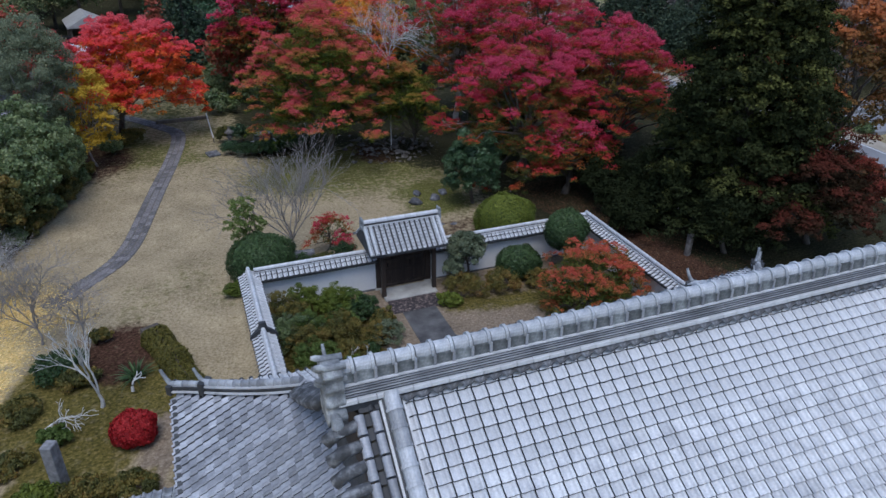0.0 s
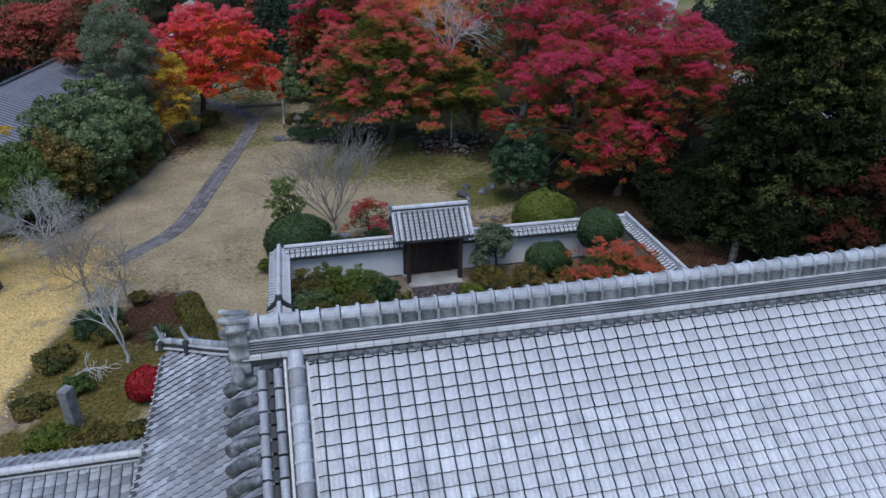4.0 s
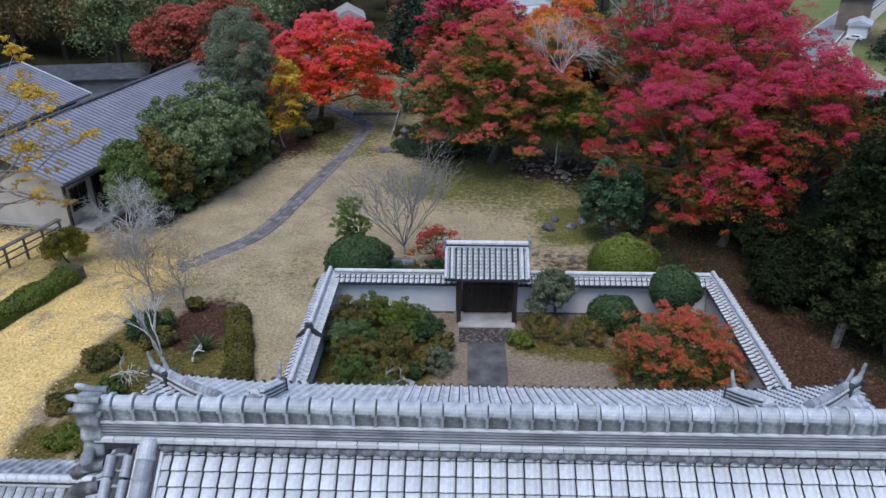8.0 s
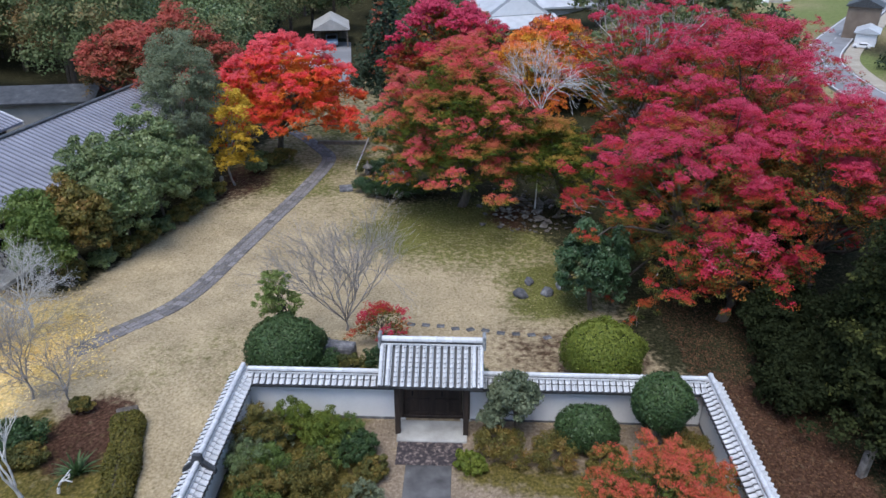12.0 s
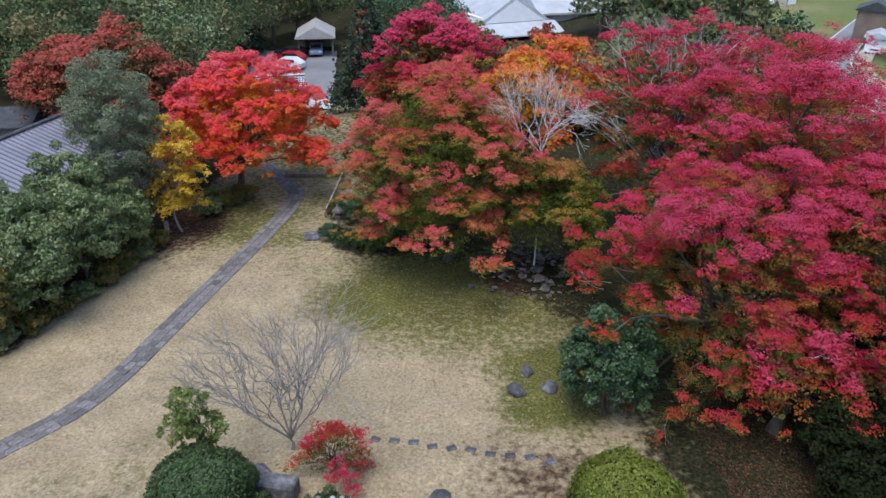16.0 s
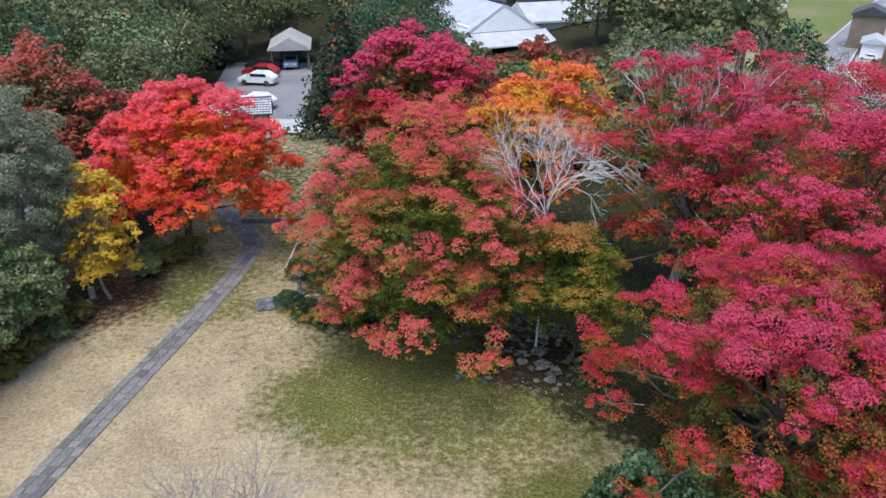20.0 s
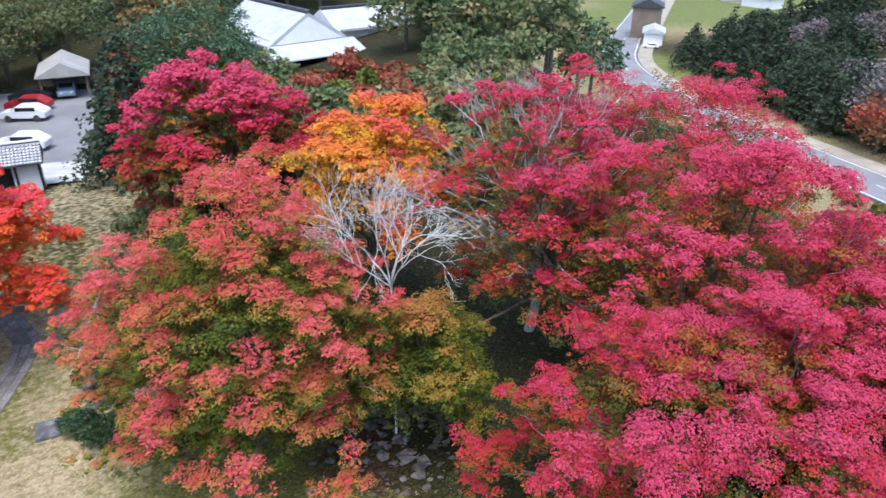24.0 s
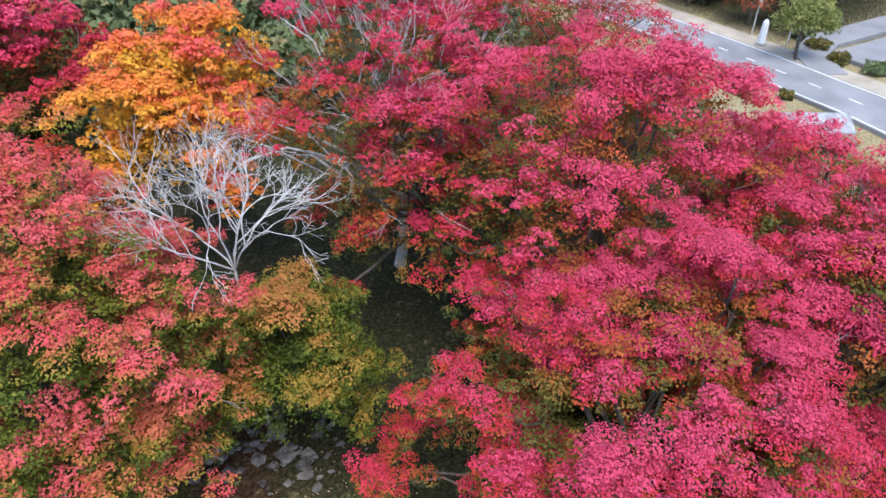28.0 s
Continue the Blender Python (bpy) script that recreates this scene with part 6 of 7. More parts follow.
bare("dead_branch", "gnarled pale dead branch in the bed", (-3.4, 22.3, 0.1), (0.15, 0.2, 0.8), 0.42, 0.08, 3, PALEBARK, 136, 0.8, 0.0, 2, shrink=0.75)


def spiky(x, y, n, length, seed):
    """A tuft of long arching pointed blades."""
    g = np.random.default_rng(seed)
    t = thing("spiky_plant", "spiky green plant with arching pointed blades", "plant", m=pose(x, y, gz(x, y)))
    for k in range(n):
        a, lean, ln = g.random() * 6.283, g.uniform(0.25, 1.0), length * g.uniform(0.7, 1.1)
        s = np.linspace(0, 1, 6)
        out = lean * ln * s
        up = ln * (s * (1.1 - 0.35 * lean) - 0.55 * lean * s ** 2)
        w = 0.035 * (1 - s ** 2) + 0.003
        c, q = math.cos(a), math.sin(a)
        L = np.stack([out * c - w * q, out * q + w * c, up], 1)
        R = np.stack([out * c + w * q, out * q - w * c, up], 1)
        M = np.stack([out * c, out * q, up - 0.012], 1)
        V = np.vstack([L, M, R])
        i = np.arange(5)
        F = np.vstack([np.stack([i, i + 6, i + 7, i + 1], 1), np.stack([i + 6, i + 12, i + 13, i + 7], 1)])
        put("blade", mesh_np("blade", V, F, CLIPPED, np.full(18, g.uniform(0.3, 1.0)), flat=False), t)


spiky(-3.3, 23.2, 46, 1.0, 138)
for x, y, r, rz, mm in ((-5.9, 24.5, 0.95, 0.75, CLIPPED), (-5.2, 23.6, 0.7, 0.55, OLIVE), (-5.7, 20.5, 0.5, 0.55, PINE), (-7.0, 22.4, 0.8, 0.4, OLIVE), (-7.0, 19.8, 0.7, 0.3, OLIVE), (-4.6, 17.6, 0.8, 0.45, OLIVE), (-3.2, 17.4, 0.7, 0.4, OLIVE), (-6.0, 18.0, 0.7, 0.35, MOSSY), (-4.6, 26.2, 0.4, 0.6, OLIVE)):
    leafy("bed_shrub", "low mixed shrub in the mossy flower bed", (x, y), [((x, y, rz * 0.5), (r * 0.85, r * 0.8, rz * 0.45), 16, r * 0.34)], mm, BARK, int(abs(x * 13 + y)), 5200, 0.045, 0.025, "shrub", "shrubs of the flower bed", limbcount=7)

for k, (x, y) in enumerate(((-9.3, 37.6), (-8.7, 38.9), (-8.2, 40.2), (-7.9, 41.4), (-7.5, 42.8), (-7.2, 44.2), (-6.9, 45.6), (-6.7, 46.9), (-10.2, 36.2), (-5.2, 51.0), (-4.6, 52.3), (-3.9, 53.4), (-5.6, 52.6))):
    leafy("bank_edge_shrub", "low olive shrub at the foot of the bank", (x, y), [((x, y, 0.15), (0.6, 0.6, 0.4), 14, 0.26)], OLIVE if k % 3 else EVERGREEN, BARK, 170 + k, 3600, 0.06, 0.025, "shrub", "low shrubs along the bank", limbcount=6)

# fallen leaves
g = np.random.default_rng(140)


def strew(name, label, n, x, y, keep, material, size, seed, lift=0.012):
    g = np.random.default_rng(seed)
    X, Y = g.uniform(*x, n), g.uniform(*y, n)
    k = g.random(n) < keep(X, Y)
    X, Y = X[k], Y[k]
    P = np.stack([X, Y, height(X, Y) + lift], 1)
    V, F = leaf_quads(P, np.tile([0, 0, 1.0], (len(P), 1)) + g.normal(size=(len(P), 3)) * 0.25, size, g)
    tagged(put(name, mesh_np(name, V, F, material, np.repeat(g.random(len(P)), 3))), label, "fallen leaves", kind="stuff")


gold = lambda X, Y: smooth(-5.2, -8.6, X + (fnoise(X, Y, 2.5, 9) - 0.5) * 3 + 0.12 * (Y - 24)) * smooth(37, 31, Y) * smooth(0.85, 1.1, np.hypot((X + 4.7) / 3.5, (Y - 20.4) / 6.9) + 0.35 * (fnoise(X, Y, 1.2, 77) - 0.5))
strew("ginkgo_leaves", "carpet of fallen yellow ginkgo leaves", 60000, (-20, -3), (12, 37), gold, FALLEN, 0.05, 141)
strew("path_leaves", "fallen leaves lying over the path's start", 2600, (-9, -4.6), (28, 33), lambda X, Y: smooth(-4.8, -7.2, X + 0.5 * (Y - 30)), FALLEN, 0.05, 144, 0.06)
LAWN_LEAF = leafmat("pale_fallen_leaf", [(0.0, (0.14, 0.08, 0.045)), (0.5, (0.3, 0.2, 0.12)), (1.0, (0.5, 0.4, 0.27))], translucent=0.05)
strew("lawn_leaves", "scattered pale fallen leaves on the lawn", 15000, (-7, 16), (27, 50), lambda X, Y: 0.4 + 0.0 * X, LAWN_LEAF, 0.034, 142)
strew("leaf_litter", "brown leaf litter under the cedars", 26000, (17.6, 26), (16, 36), lambda X, Y: smooth(25, 20, X), LITTER, 0.05, 143)

# ---------- annex with its long ribbed roof ----------
annex = thing("annex_building", "long single-storey annex with a grey ribbed metal roof", "building", m=pose(-14.5, 34.4, gz(-14, 36), 0, 0, -10))
AL, AW = 24.0, 7.4
part("annex_wall", box(-AW, 0.3, -0.3, -0.02, AL - 0.5, 3.2), BEIGE, annex)
part("plinth", box(-AW - 0.05, 0.25, -0.4, 0.05, AL - 0.4, 0.18, 0.02), CONCRETE, annex)
EV, RG = 3.1, 4.85
bm = prism([(0.85, EV - 0.13), (0.85, EV), (-AW / 2, RG), (-AW - 0.85, EV), (-AW - 0.85, EV - 0.13), (-AW / 2, RG - 0.15)], 0, AL)
part("roof", bm, METALROOF, annex, m=Matrix(((0, 1, 0, 0), (1, 0, 0, -0.6), (0, 0, 1, 0), (0, 0, 0, 1))))
rise, run = RG - EV, AW / 2 + 0.85
sl = math.hypot(rise, run)
rib_me = mesh_np("roof_rib", *sweep([(0, 0, 0), (sl, 0, 0)], strip(0.07, 0, 0.06)), mat("dark_seam_metal", [(0.3, (0.17, 0.17, 0.19)), (0.7, (0.24, 0.24, 0.27))], scale=2, rough=0.5, metal=0.3))
for k in range(int(AL / 0.36) + 1):
    for s in (1, -1):
        top = (-AW / 2, k * 0.36 - 0.55, RG)
        end = (-AW / 2 + s * run, k * 0.36 - 0.55, EV)
        put("roof_rib", rib_me, annex, along(top, end))
part("ridge_cap", box(-AW / 2 - 0.16, -0.65, RG - 0.05, -AW / 2 + 0.16, AL - 0.55, RG + 0.11, 0.04), TILE_DARK, annex)
v, f = tube([(0.9, -0.6, EV - 0.14), (0.9, AL - 0.6, EV - 0.14)], 0.06, 7)
put("gutter", mesh_np("gutter", v, f, DARKWOOD), annex)
for y, w in ((1.3, 1.3), (6.0, 1.6), (10.0, 1.6), (14.0, 1.6)):
    win = part("window", box(-0.03, y - w / 2, 1.0, 0.03, y + w / 2, 2.2), GLASSDARK, annex)
    for yy in (y - w / 2, y, y + w / 2):
        part("window_frame", box(0.0, yy - 0.03, 0.95, 0.06, yy + 0.03, 2.25), DARKWOOD, win)
    for zz in (0.97, 2.22):
        part("window_frame", box(0.002, y - w / 2, zz - 0.03, 0.058, y + w / 2, zz + 0.03), DARKWOOD, win)
door = part("door", box(-0.02, 2.5, 0.2, 0.04, 3.9, 2.3), GLASSDARK, annex, "dark sliding entrance door")
for yy in (2.5, 3.2, 3.9):
    part("door_frame", box(0.0, yy - 0.04, 0.2, 0.07, yy + 0.04, 2.34), DARKWOOD, door)
part("porch_step", box(0.06, 0.3, -0.3, 1.3, 4.6, 0.2, 0.03), CONCRETE, annex)
for p in (0.32,):
    part("corner_post", box(-0.06, p - 0.08, 0.0, 0.06, p + 0.06, 3.1), DARKWOOD, annex)

annex2 = thing("annex_hall", "neighbouring single-storey building with a grey ribbed gable roof", "building", m=pose(-22.3, 52.6, gz(-25, 48) - 0.3, 0, 0, -8))
part("hall_wall", box(-9.2, -20, -0.5, 0.0, -0.7, 3.2), BEIGE, annex2)
part("roof", prism([(0.8, 3.14), (0.8, 3.3), (-4.6, 5.5), (-10, 3.3), (-10, 3.14), (-4.6, 5.3)], 0, 20.5), METALROOF, annex2, m=Matrix(((0, 1, 0, 0), (1, 0, 0, -20.5), (0, 0, 1, 0), (0, 0, 0, 1))))
hall_rib = mesh_np("roof_rib", *sweep([(0, 0, 0), (math.hypot(5.4, 2.2), 0, 0)], strip(0.07, 0, 0.06)), bpy.data.materials["dark_seam_metal"])
for k in range(57):
    put("roof_rib", hall_rib, annex2, along((-4.6, -20.4 + k * 0.36, 5.5), (0.8, -20.4 + k * 0.36, 3.3)))
part("ridge_cap", box(-4.78, -20.5, 5.42, -4.42, 0.02, 5.62, 0.04), TILE_DARK, annex2)
part("verge_board", prism([(0.84, 3.08), (0.84, 3.34), (-4.6, 5.56), (-4.6, 5.3)], 0, 0.06), PAINT, annex2, m=Matrix(((0, 1, 0, 0), (1, 0, 0, 0.0), (0, 0, 1, 0), (0, 0, 0, 1))))
for y in (-1.8, -4.6, -7.4, -10.2):
    win = part("window", box(-0.03, y - 0.9, 1.6, 0.03, y + 0.9, 2.8), GLASSDARK, annex2)
    for yy in (y - 0.9, y, y + 0.9):
        part("window_frame", box(0.0, yy - 0.03, 1.55, 0.06, yy + 0.03, 2.85), DARKWOOD, win)
annex3 = thing("annex_wing", "low wing with a dark flat-ridged roof", "building", m=pose(-26.0, 61.2, gz(-26, 61), 0, 0, 10))
part("wing_wall", box(-7, -2, -0.5, 5, 2, 2.4), BEIGE, annex3)
part("roof", prism([(-2.6, 2.35), (2.6, 2.35), (2.6, 2.5), (0, 3.3), (-2.6, 2.5)], -7.5, 5.5), TILE_DARK, annex3)

# bamboo fence before the annex
fence = thing("rail_fence", "low weathered fence with a capping board", "fence", m=pose(-14.0, 33.0, 0, 0, 0, -107))
part("capping_board", box(0, -0.14, 1.05, 6, 0.14, 1.12, 0.01), WOOD, fence)
for x in np.arange(0.1, 6, 1.1):
    part("fence_post", box(x - 0.05, -0.05, -0.2, x + 0.05, 0.05, 1.05, 0.01), WOOD, fence)
for z in (0.35, 0.7):
    part("fence_rail", box(0, -0.03, z - 0.03, 6, 0.03, z + 0.03), WOOD, fence)
hedge_row("roadside_hedge", "low clipped hedge sprinkled with yellow leaves", [(-11.2, 29.0), (-11.7, 27.4), (-12.4, 25.4), (-13.2, 23.0), (-14.0, 20.5)], 1.1, 0.7, MOSSY, 150, 22000)
maple("ginkgo_tree", "ginkgo branch with bright yellow leaves", (-15.2, 26.5), (-12.9, 28.6, 7.3), (3.6, 2.8, 4.6), YELLOW, GREYBARK, 151, 20000, 160, (0.18, 0.36), 0.05, 0.2, -0.7, sparse=0.5, twig_length=0.8)
leafy("yellow_shrub", "yellowing shrub by the fence", (-12.4, 30.4), [((-12.4, 30.4, 0.9), (0.9, 0.9, 0.7), 20, 0.35)], leafmat("yellowing_leaf", [(0.0, (0.08, 0.09, 0.02)), (0.5, (0.25, 0.22, 0.03)), (1.0, (0.5, 0.38, 0.04))]), BARK, 152, 7000, 0.06, 0.04, "shrub")

# ---------- beyond: car park, houses, valley ----------
PALEROOF = mat("pale_tile_roof", [(0.3, (0.42, 0.44, 0.47)), (0.7, (0.55, 0.57, 0.6))], scale=0.6, rough=0.5, fine=8, grain=0.12)
lot = thing("car_park", "grey asphalt car park below the garden", "car park", kind="structure")
lx, ly = np.linspace(-9.0, 2.0, 20), np.linspace(84, 112, 30)
LX, LY = np.meshgrid(lx, ly, indexing="ij")
LX = LX * (0.8 + 0.2 * smooth(84, 98, LY)) - 6.4 - (LY - 86) * 0.16
i, j = np.meshgrid(np.arange(19), np.arange(29), indexing="ij")
put("asphalt", mesh_np("asphalt", np.stack([LX, LY, height(LX, LY) + 0.12], -1).reshape(-1, 3), np.stack([i * 30 + j, (i + 1) * 30 + j, (i + 1) * 30 + j + 1, i * 30 + j + 1], -1).reshape(-1, 4), ASPHALT), lot)


def car(x, y, rot, colour, label):
    t = thing("parked_car", label, "car", "parked cars", m=pose(x, y, gz(x, y) + 0.13, 0, 0, rot))
    paint = mat("car_paint", [(0.3, colour), (0.7, tuple(c * 1.1 for c in colour))], rough=0.25, bump=0, grain=0.02)
    prof = [(-2.1, 0.3), (2.1, 0.3), (2.15, 0.6), (2.05, 0.85), (1.1, 0.98), (0.5, 1.42), (-1.1, 1.45), (-1.9, 1.0), (-2.12, 0.85)]
    bm = prism(prof, -0.85, 0.85)
    bmesh.ops.bevel(bm, geom=list(bm.edges), offset=0.06, segments=2, affect='EDGES')
    part("body", bm, paint, t)
    part("windscreen", prism([(0.56, 1.36), (1.06, 1.0), (1.1, 1.02), (0.6, 1.4)], -0.7, 0.7), GLASSDARK, t)
    for s in (-1, 1):
        part("side_window", box(s * 0.855, -1.3, 1.0, s * 0.862, 0.55, 1.34), GLASSDARK, t)
        for yy in (-1.3, 1.35):
            bm = bmesh.new()
            bmesh.ops.create_cone(bm, cap_ends=True, segments=14, radius1=0.32, radius2=0.32, depth=0.2, matrix=pose(s * 0.76, yy, 0.32, 0, 90, 0))
            part("wheel", bm, TILE_DARK, t)
        part("headlight", box(s * 0.5 - 0.15, 2.08, 0.62, s * 0.5 + 0.15, 2.17, 0.76), PAINT, t)


car(-14.0, 108.2, 80, (0.02, 0.02, 0.025), "black parked saloon car")
car(-13.3, 104.3, 80, (0.35, 0.02, 0.03), "red parked hatchback car")
car(-12.7, 100.6, 80, (0.75, 0.76, 0.78), "white compact parked car")
car(-10.6, 91.0, 80, (0.75, 0.76, 0.78), "white compact parked car")
carport = thing("carport", "open timber carport with a pale gabled roof", "carport", m=pose(-11.2, 111.5, gz(-11, 111), 0, 0, 10))
part("roof", prism([(-2.6, 2.5), (2.6, 2.5), (2.6, 2.62), (0, 4.0), (-2.6, 2.62)], -4, 4), mat("pale_sheet_roof", [(0.3, (0.34, 0.33, 0.31)), (0.7, (0.46, 0.45, 0.43))], scale=0.8, rough=0.7), carport, m=pose(0, 0, 0, 0, 0, 90))
for x in (-2.2, 2.2):
    for y in (-3.6, 0, 3.6):
        part("post", box(x - 0.1, y - 0.1, -0.2, x + 0.1, y + 0.1, 2.55), WOOD, carport)
part("gable_board", prism([(-2.4, 2.5), (2.4, 2.5), (0, 3.85)], -3.9, -3.8), WOOD, carport, m=pose(0, 0, 0, 0, 0, 90))
part("back_wall", box(-2.2, 3.5, 0, 2.2, 3.6, 2.5), WOOD, carport)
car(-11.0, 110.2, 190, (0.22, 0.3, 0.42), "blue car parked in the carport")

# concrete apron and small tiled gatehouse below the garden
ax, ay = np.meshgrid(np.linspace(-8.6, -3.4, 8), np.linspace(76.5, 85.5, 12), indexing="ij")
ax = ax - (ay - 80) * 0.12
i, j = np.meshgrid(np.arange(7), np.arange(11), indexing="ij")
tagged(put("concrete_apron", mesh_np("concrete_apron", np.stack([ax, ay, height(ax, ay) + 0.16], -1).reshape(-1, 3), np.stack([i * 12 + j, (i + 1) * 12 + j, (i + 1) * 12 + j + 1, i * 12 + j + 1], -1).reshape(-1, 4), mat("bright_worn_concrete", [(0.3, (0.42, 0.41, 0.39)), (0.7, (0.6, 0.59, 0.56))], scale=0.7, rough=0.9, fine=12, grain=0.15))), "pale concrete drive leading down to the car park", "drive", kind="structure")
lodge = thing("gatehouse", "small gatehouse with pale and dark tiled roof", "house", m=pose(-9.6, 75.0, gz(-8, 75), 0, 0, 12))
part("wall", box(0.3, -0.9, -0.3, 4.5, 0.9, 2.1), PLASTER, lodge)
for x in (0.3, 1.7, 3.1, 4.5):
    part("post", box(x - 0.08, -0.98, -0.3, x + 0.08, -0.82, 2.2), DARKWOOD, lodge)
part("doorway", box(1.9, -0.93, -0.2, 2.9, -0.905, 1.8), GLASSDARK, lodge)
gabled_roof(lodge, 4.8, 1.5, 2.1, 3.0, wall_tile, TILE_J, 0.215, 0.235, 0.1, 3, split=0)
LOT_TREES = [(-21.0, 101, 11, 4.0, FOREST), (-20.5, 109, 12, 4.2, FOREST), (-19.5, 92, 10, 3.8, FOREST), (-23.5, 97, 12, 4.2, GLOSSY), (-18.5, 117, 12, 4.0, FOREST), (-12.5, 121, 11, 4.0, FOREST), (-21.5, 112, 13, 4.2, EVERGREEN), (-19.0, 84, 9, 3.6, EVERGREEN), (-23.0, 87, 11, 4.0, FOREST), (-17.2, 77, 7, 3.0, FOREST)]

# far temple house with a white gable
house = thing("temple_house", "large white-gabled house with pale tiled roofs", "house", m=pose(15.9, 121.8, -4.6, 0, 0, 25))
part("wall", box(-5.2, 0, 0, 5.2, 16, 5.0), PLASTER, house)
part("roof", prism([(-5.9, 4.0), (5.9, 4.0), (5.9, 4.25), (0, 7.9), (-5.9, 4.25)], -0.8, 17), PALEROOF, house, m=Matrix(((0, 1, 0, 0), (1, 0, 0, 0), (0, 0, 1, 0), (0, 0, 0, 1))))
part("gable", prism([(-4.9, 4.35), (4.9, 4.35), (0, 7.4)], -0.9, -0.85), PLASTER, house, m=Matrix(((0, 1, 0, 0), (1, 0, 0, 0), (0, 0, 1, 0), (0, 0, 0, 1))))
part("ridge", box(-0.3, -0.9, 7.75, 0.3, 17, 8.25, 0.1), TILE_DARK, house)
part("lower_roof", prism([(-4.2, 2.8), (-0.9, 4.1), (-0.9, 4.25), (-4.2, 2.95)], -6.6, 6.6), PALEROOF, house)
wing = thing("house_wing", "pale-tiled wing with an upturned roof end", "house", m=pose(26.5, 131, -4.6, 0, 0, 20))
part("wall", box(-6, 0, 0, 6, 7, 4.6), PLASTER, wing)
part("roof", prism([(-1, 4.2), (8, 4.2), (8, 4.5), (3.5, 6.8), (-1, 4.5)], -7, 7), PALEROOF, wing)
part("ridge", box(-7, 3.2, 6.65, 7, 3.8, 7.1, 0.1), TILE_DARK, wing)

# valley road with markings
road = thing("valley_road", "two-lane asphalt valley road with white markings", "road", kind="structure")
RK = spline([(93.6, 20), (93.2, 50), (92.6, 76), (92.0, 96), (90.6, 114), (89.0, 135), (89.5, 158), (95, 184), (107.5, 207), (128, 238), (162, 288), (215, 365)], 12)


def ribbon(name, off, w, lift, material, s0=0.0, s1=1.0):
    P = RK[int(s0 * (len(RK) - 1)):int(s1 * (len(RK) - 1)) + 1]
    T = np.gradient(P, axis=0)
    T /= np.linalg.norm(T, axis=1)[:, None]
    S = np.stack([T[:, 1], -T[:, 0]], 1)
    a, b = P + S * (off - w / 2), P + S * (off + w / 2)
    za = height(P[:, 0], P[:, 1]) + 0.5 + lift
    V = np.vstack([np.c_[a, za], np.c_[b, za], np.c_[a, za - 1.2], np.c_[b, za - 1.2]])
    n = len(P)
    k = np.arange(n - 1)
    F = np.vstack([np.stack([k, n + k, n + k + 1, k + 1], 1), np.stack([k + 1, 2 * n + k + 1, 2 * n + k, k], 1), np.stack([n + k, 3 * n + k, 3 * n + k + 1, n + k + 1], 1)])
    return put(name, mesh_np(name, V, F, material), road)


ribbon("carriageway", 0, 9.0, 0, ASPHALT)
ribbon("verge_strip", 6.6, 3.6, -0.1, mat("pale_gravel_verge", [(0.3, (0.3, 0.26, 0.2)), (0.7, (0.42, 0.37, 0.3))], scale=0.4, rough=0.95))
for o in (-4.1, 4.1):
    ribbon("edge_line", o, 0.22, 0.03, PAINT)
n = len(RK)
for k in range(2, n - 4, 3):
    ribbon("lane_dash", 0, 0.2, 0.03, PAINT, k / (n - 1) + 1e-6, (k + 1) / (n - 1) + 1e-6)

# far trees: wooded slopes
def wood_mesh(kind, seed, leaves, hh, rx):
    g = np.random.default_rng(seed)
    if kind == "conifer":
        C, R = [], []
        for z in np.arange(1.0, hh, 0.8):
            k = rx * (1 - z / hh) + 0.2
            for q in range(7):
                a = g.random() * 6.283
                C.append((k * math.cos(a) * 0.7, k * math.sin(a) * 0.7, z))
                R.append(0.4 + 0.45 * k)
        C, R = np.array(C), np.array(R)
        P, N, idx, _ = clumps(C, R, leaves, 0.4, g, 0.5, 0.6)
    else:
        C = spread_points(34, (0, 0, hh * 0.55), (rx, rx, hh * 0.45), g, -0.5, 0.5, 0.25)
        R = g.uniform(0.8, 1.6, len(C)) * rx * 0.32
        P, N, idx = balls(C, R, leaves, g, 0.6, 0.75)
    V, F = leaf_quads(P, N, (0.34 if kind == "conifer" else 0.31) * math.sqrt(1500 / leaves), g)
    return V, F, np.repeat(0.12 + 0.55 * g.random(len(C))[idx] + 0.25 * g.random(len(P)), 3)


def far_tree(kind, x, y, hh, rx, material, label, seed, leaves, group):
    g = np.random.default_rng(seed)
    z = gz(x, y)
    t = thing("hillside_tree" if "hillside" in group else "forest_tree", label, "tree", group, m=pose(x, y, z - 0.2))
    V, F, tone = wood_mesh(kind, seed, leaves, hh, rx)
    put("crown", mesh_np("crown", V, F, material, tone), t)
    v, f = tube([(0, 0, 0), (0.1, 0, hh * 0.4), (0, 0, hh * 0.75)], [0.3, 0.22, 0.08], 7)
    put("trunk", mesh_np("trunk", v, f, BARK), t)


FBROWN = leafmat("russet_forest_leaf", [(0.0, (0.06, 0.055, 0.025)), (0.4, (0.16, 0.12, 0.05)), (0.75, (0.28, 0.17, 0.07)), (1.0, (0.36, 0.2, 0.09))], translucent=0.1, spec=0.12)
# conifer greens shifted a little blue, distance haze put into the colour
FDARK = leafmat("dark_conifer_leaf", [(0.0, (0.018, 0.03, 0.02)), (0.5, (0.04, 0.06, 0.038)), (1.0, (0.08, 0.1, 0.055))], translucent=0.05, spec=0.1)
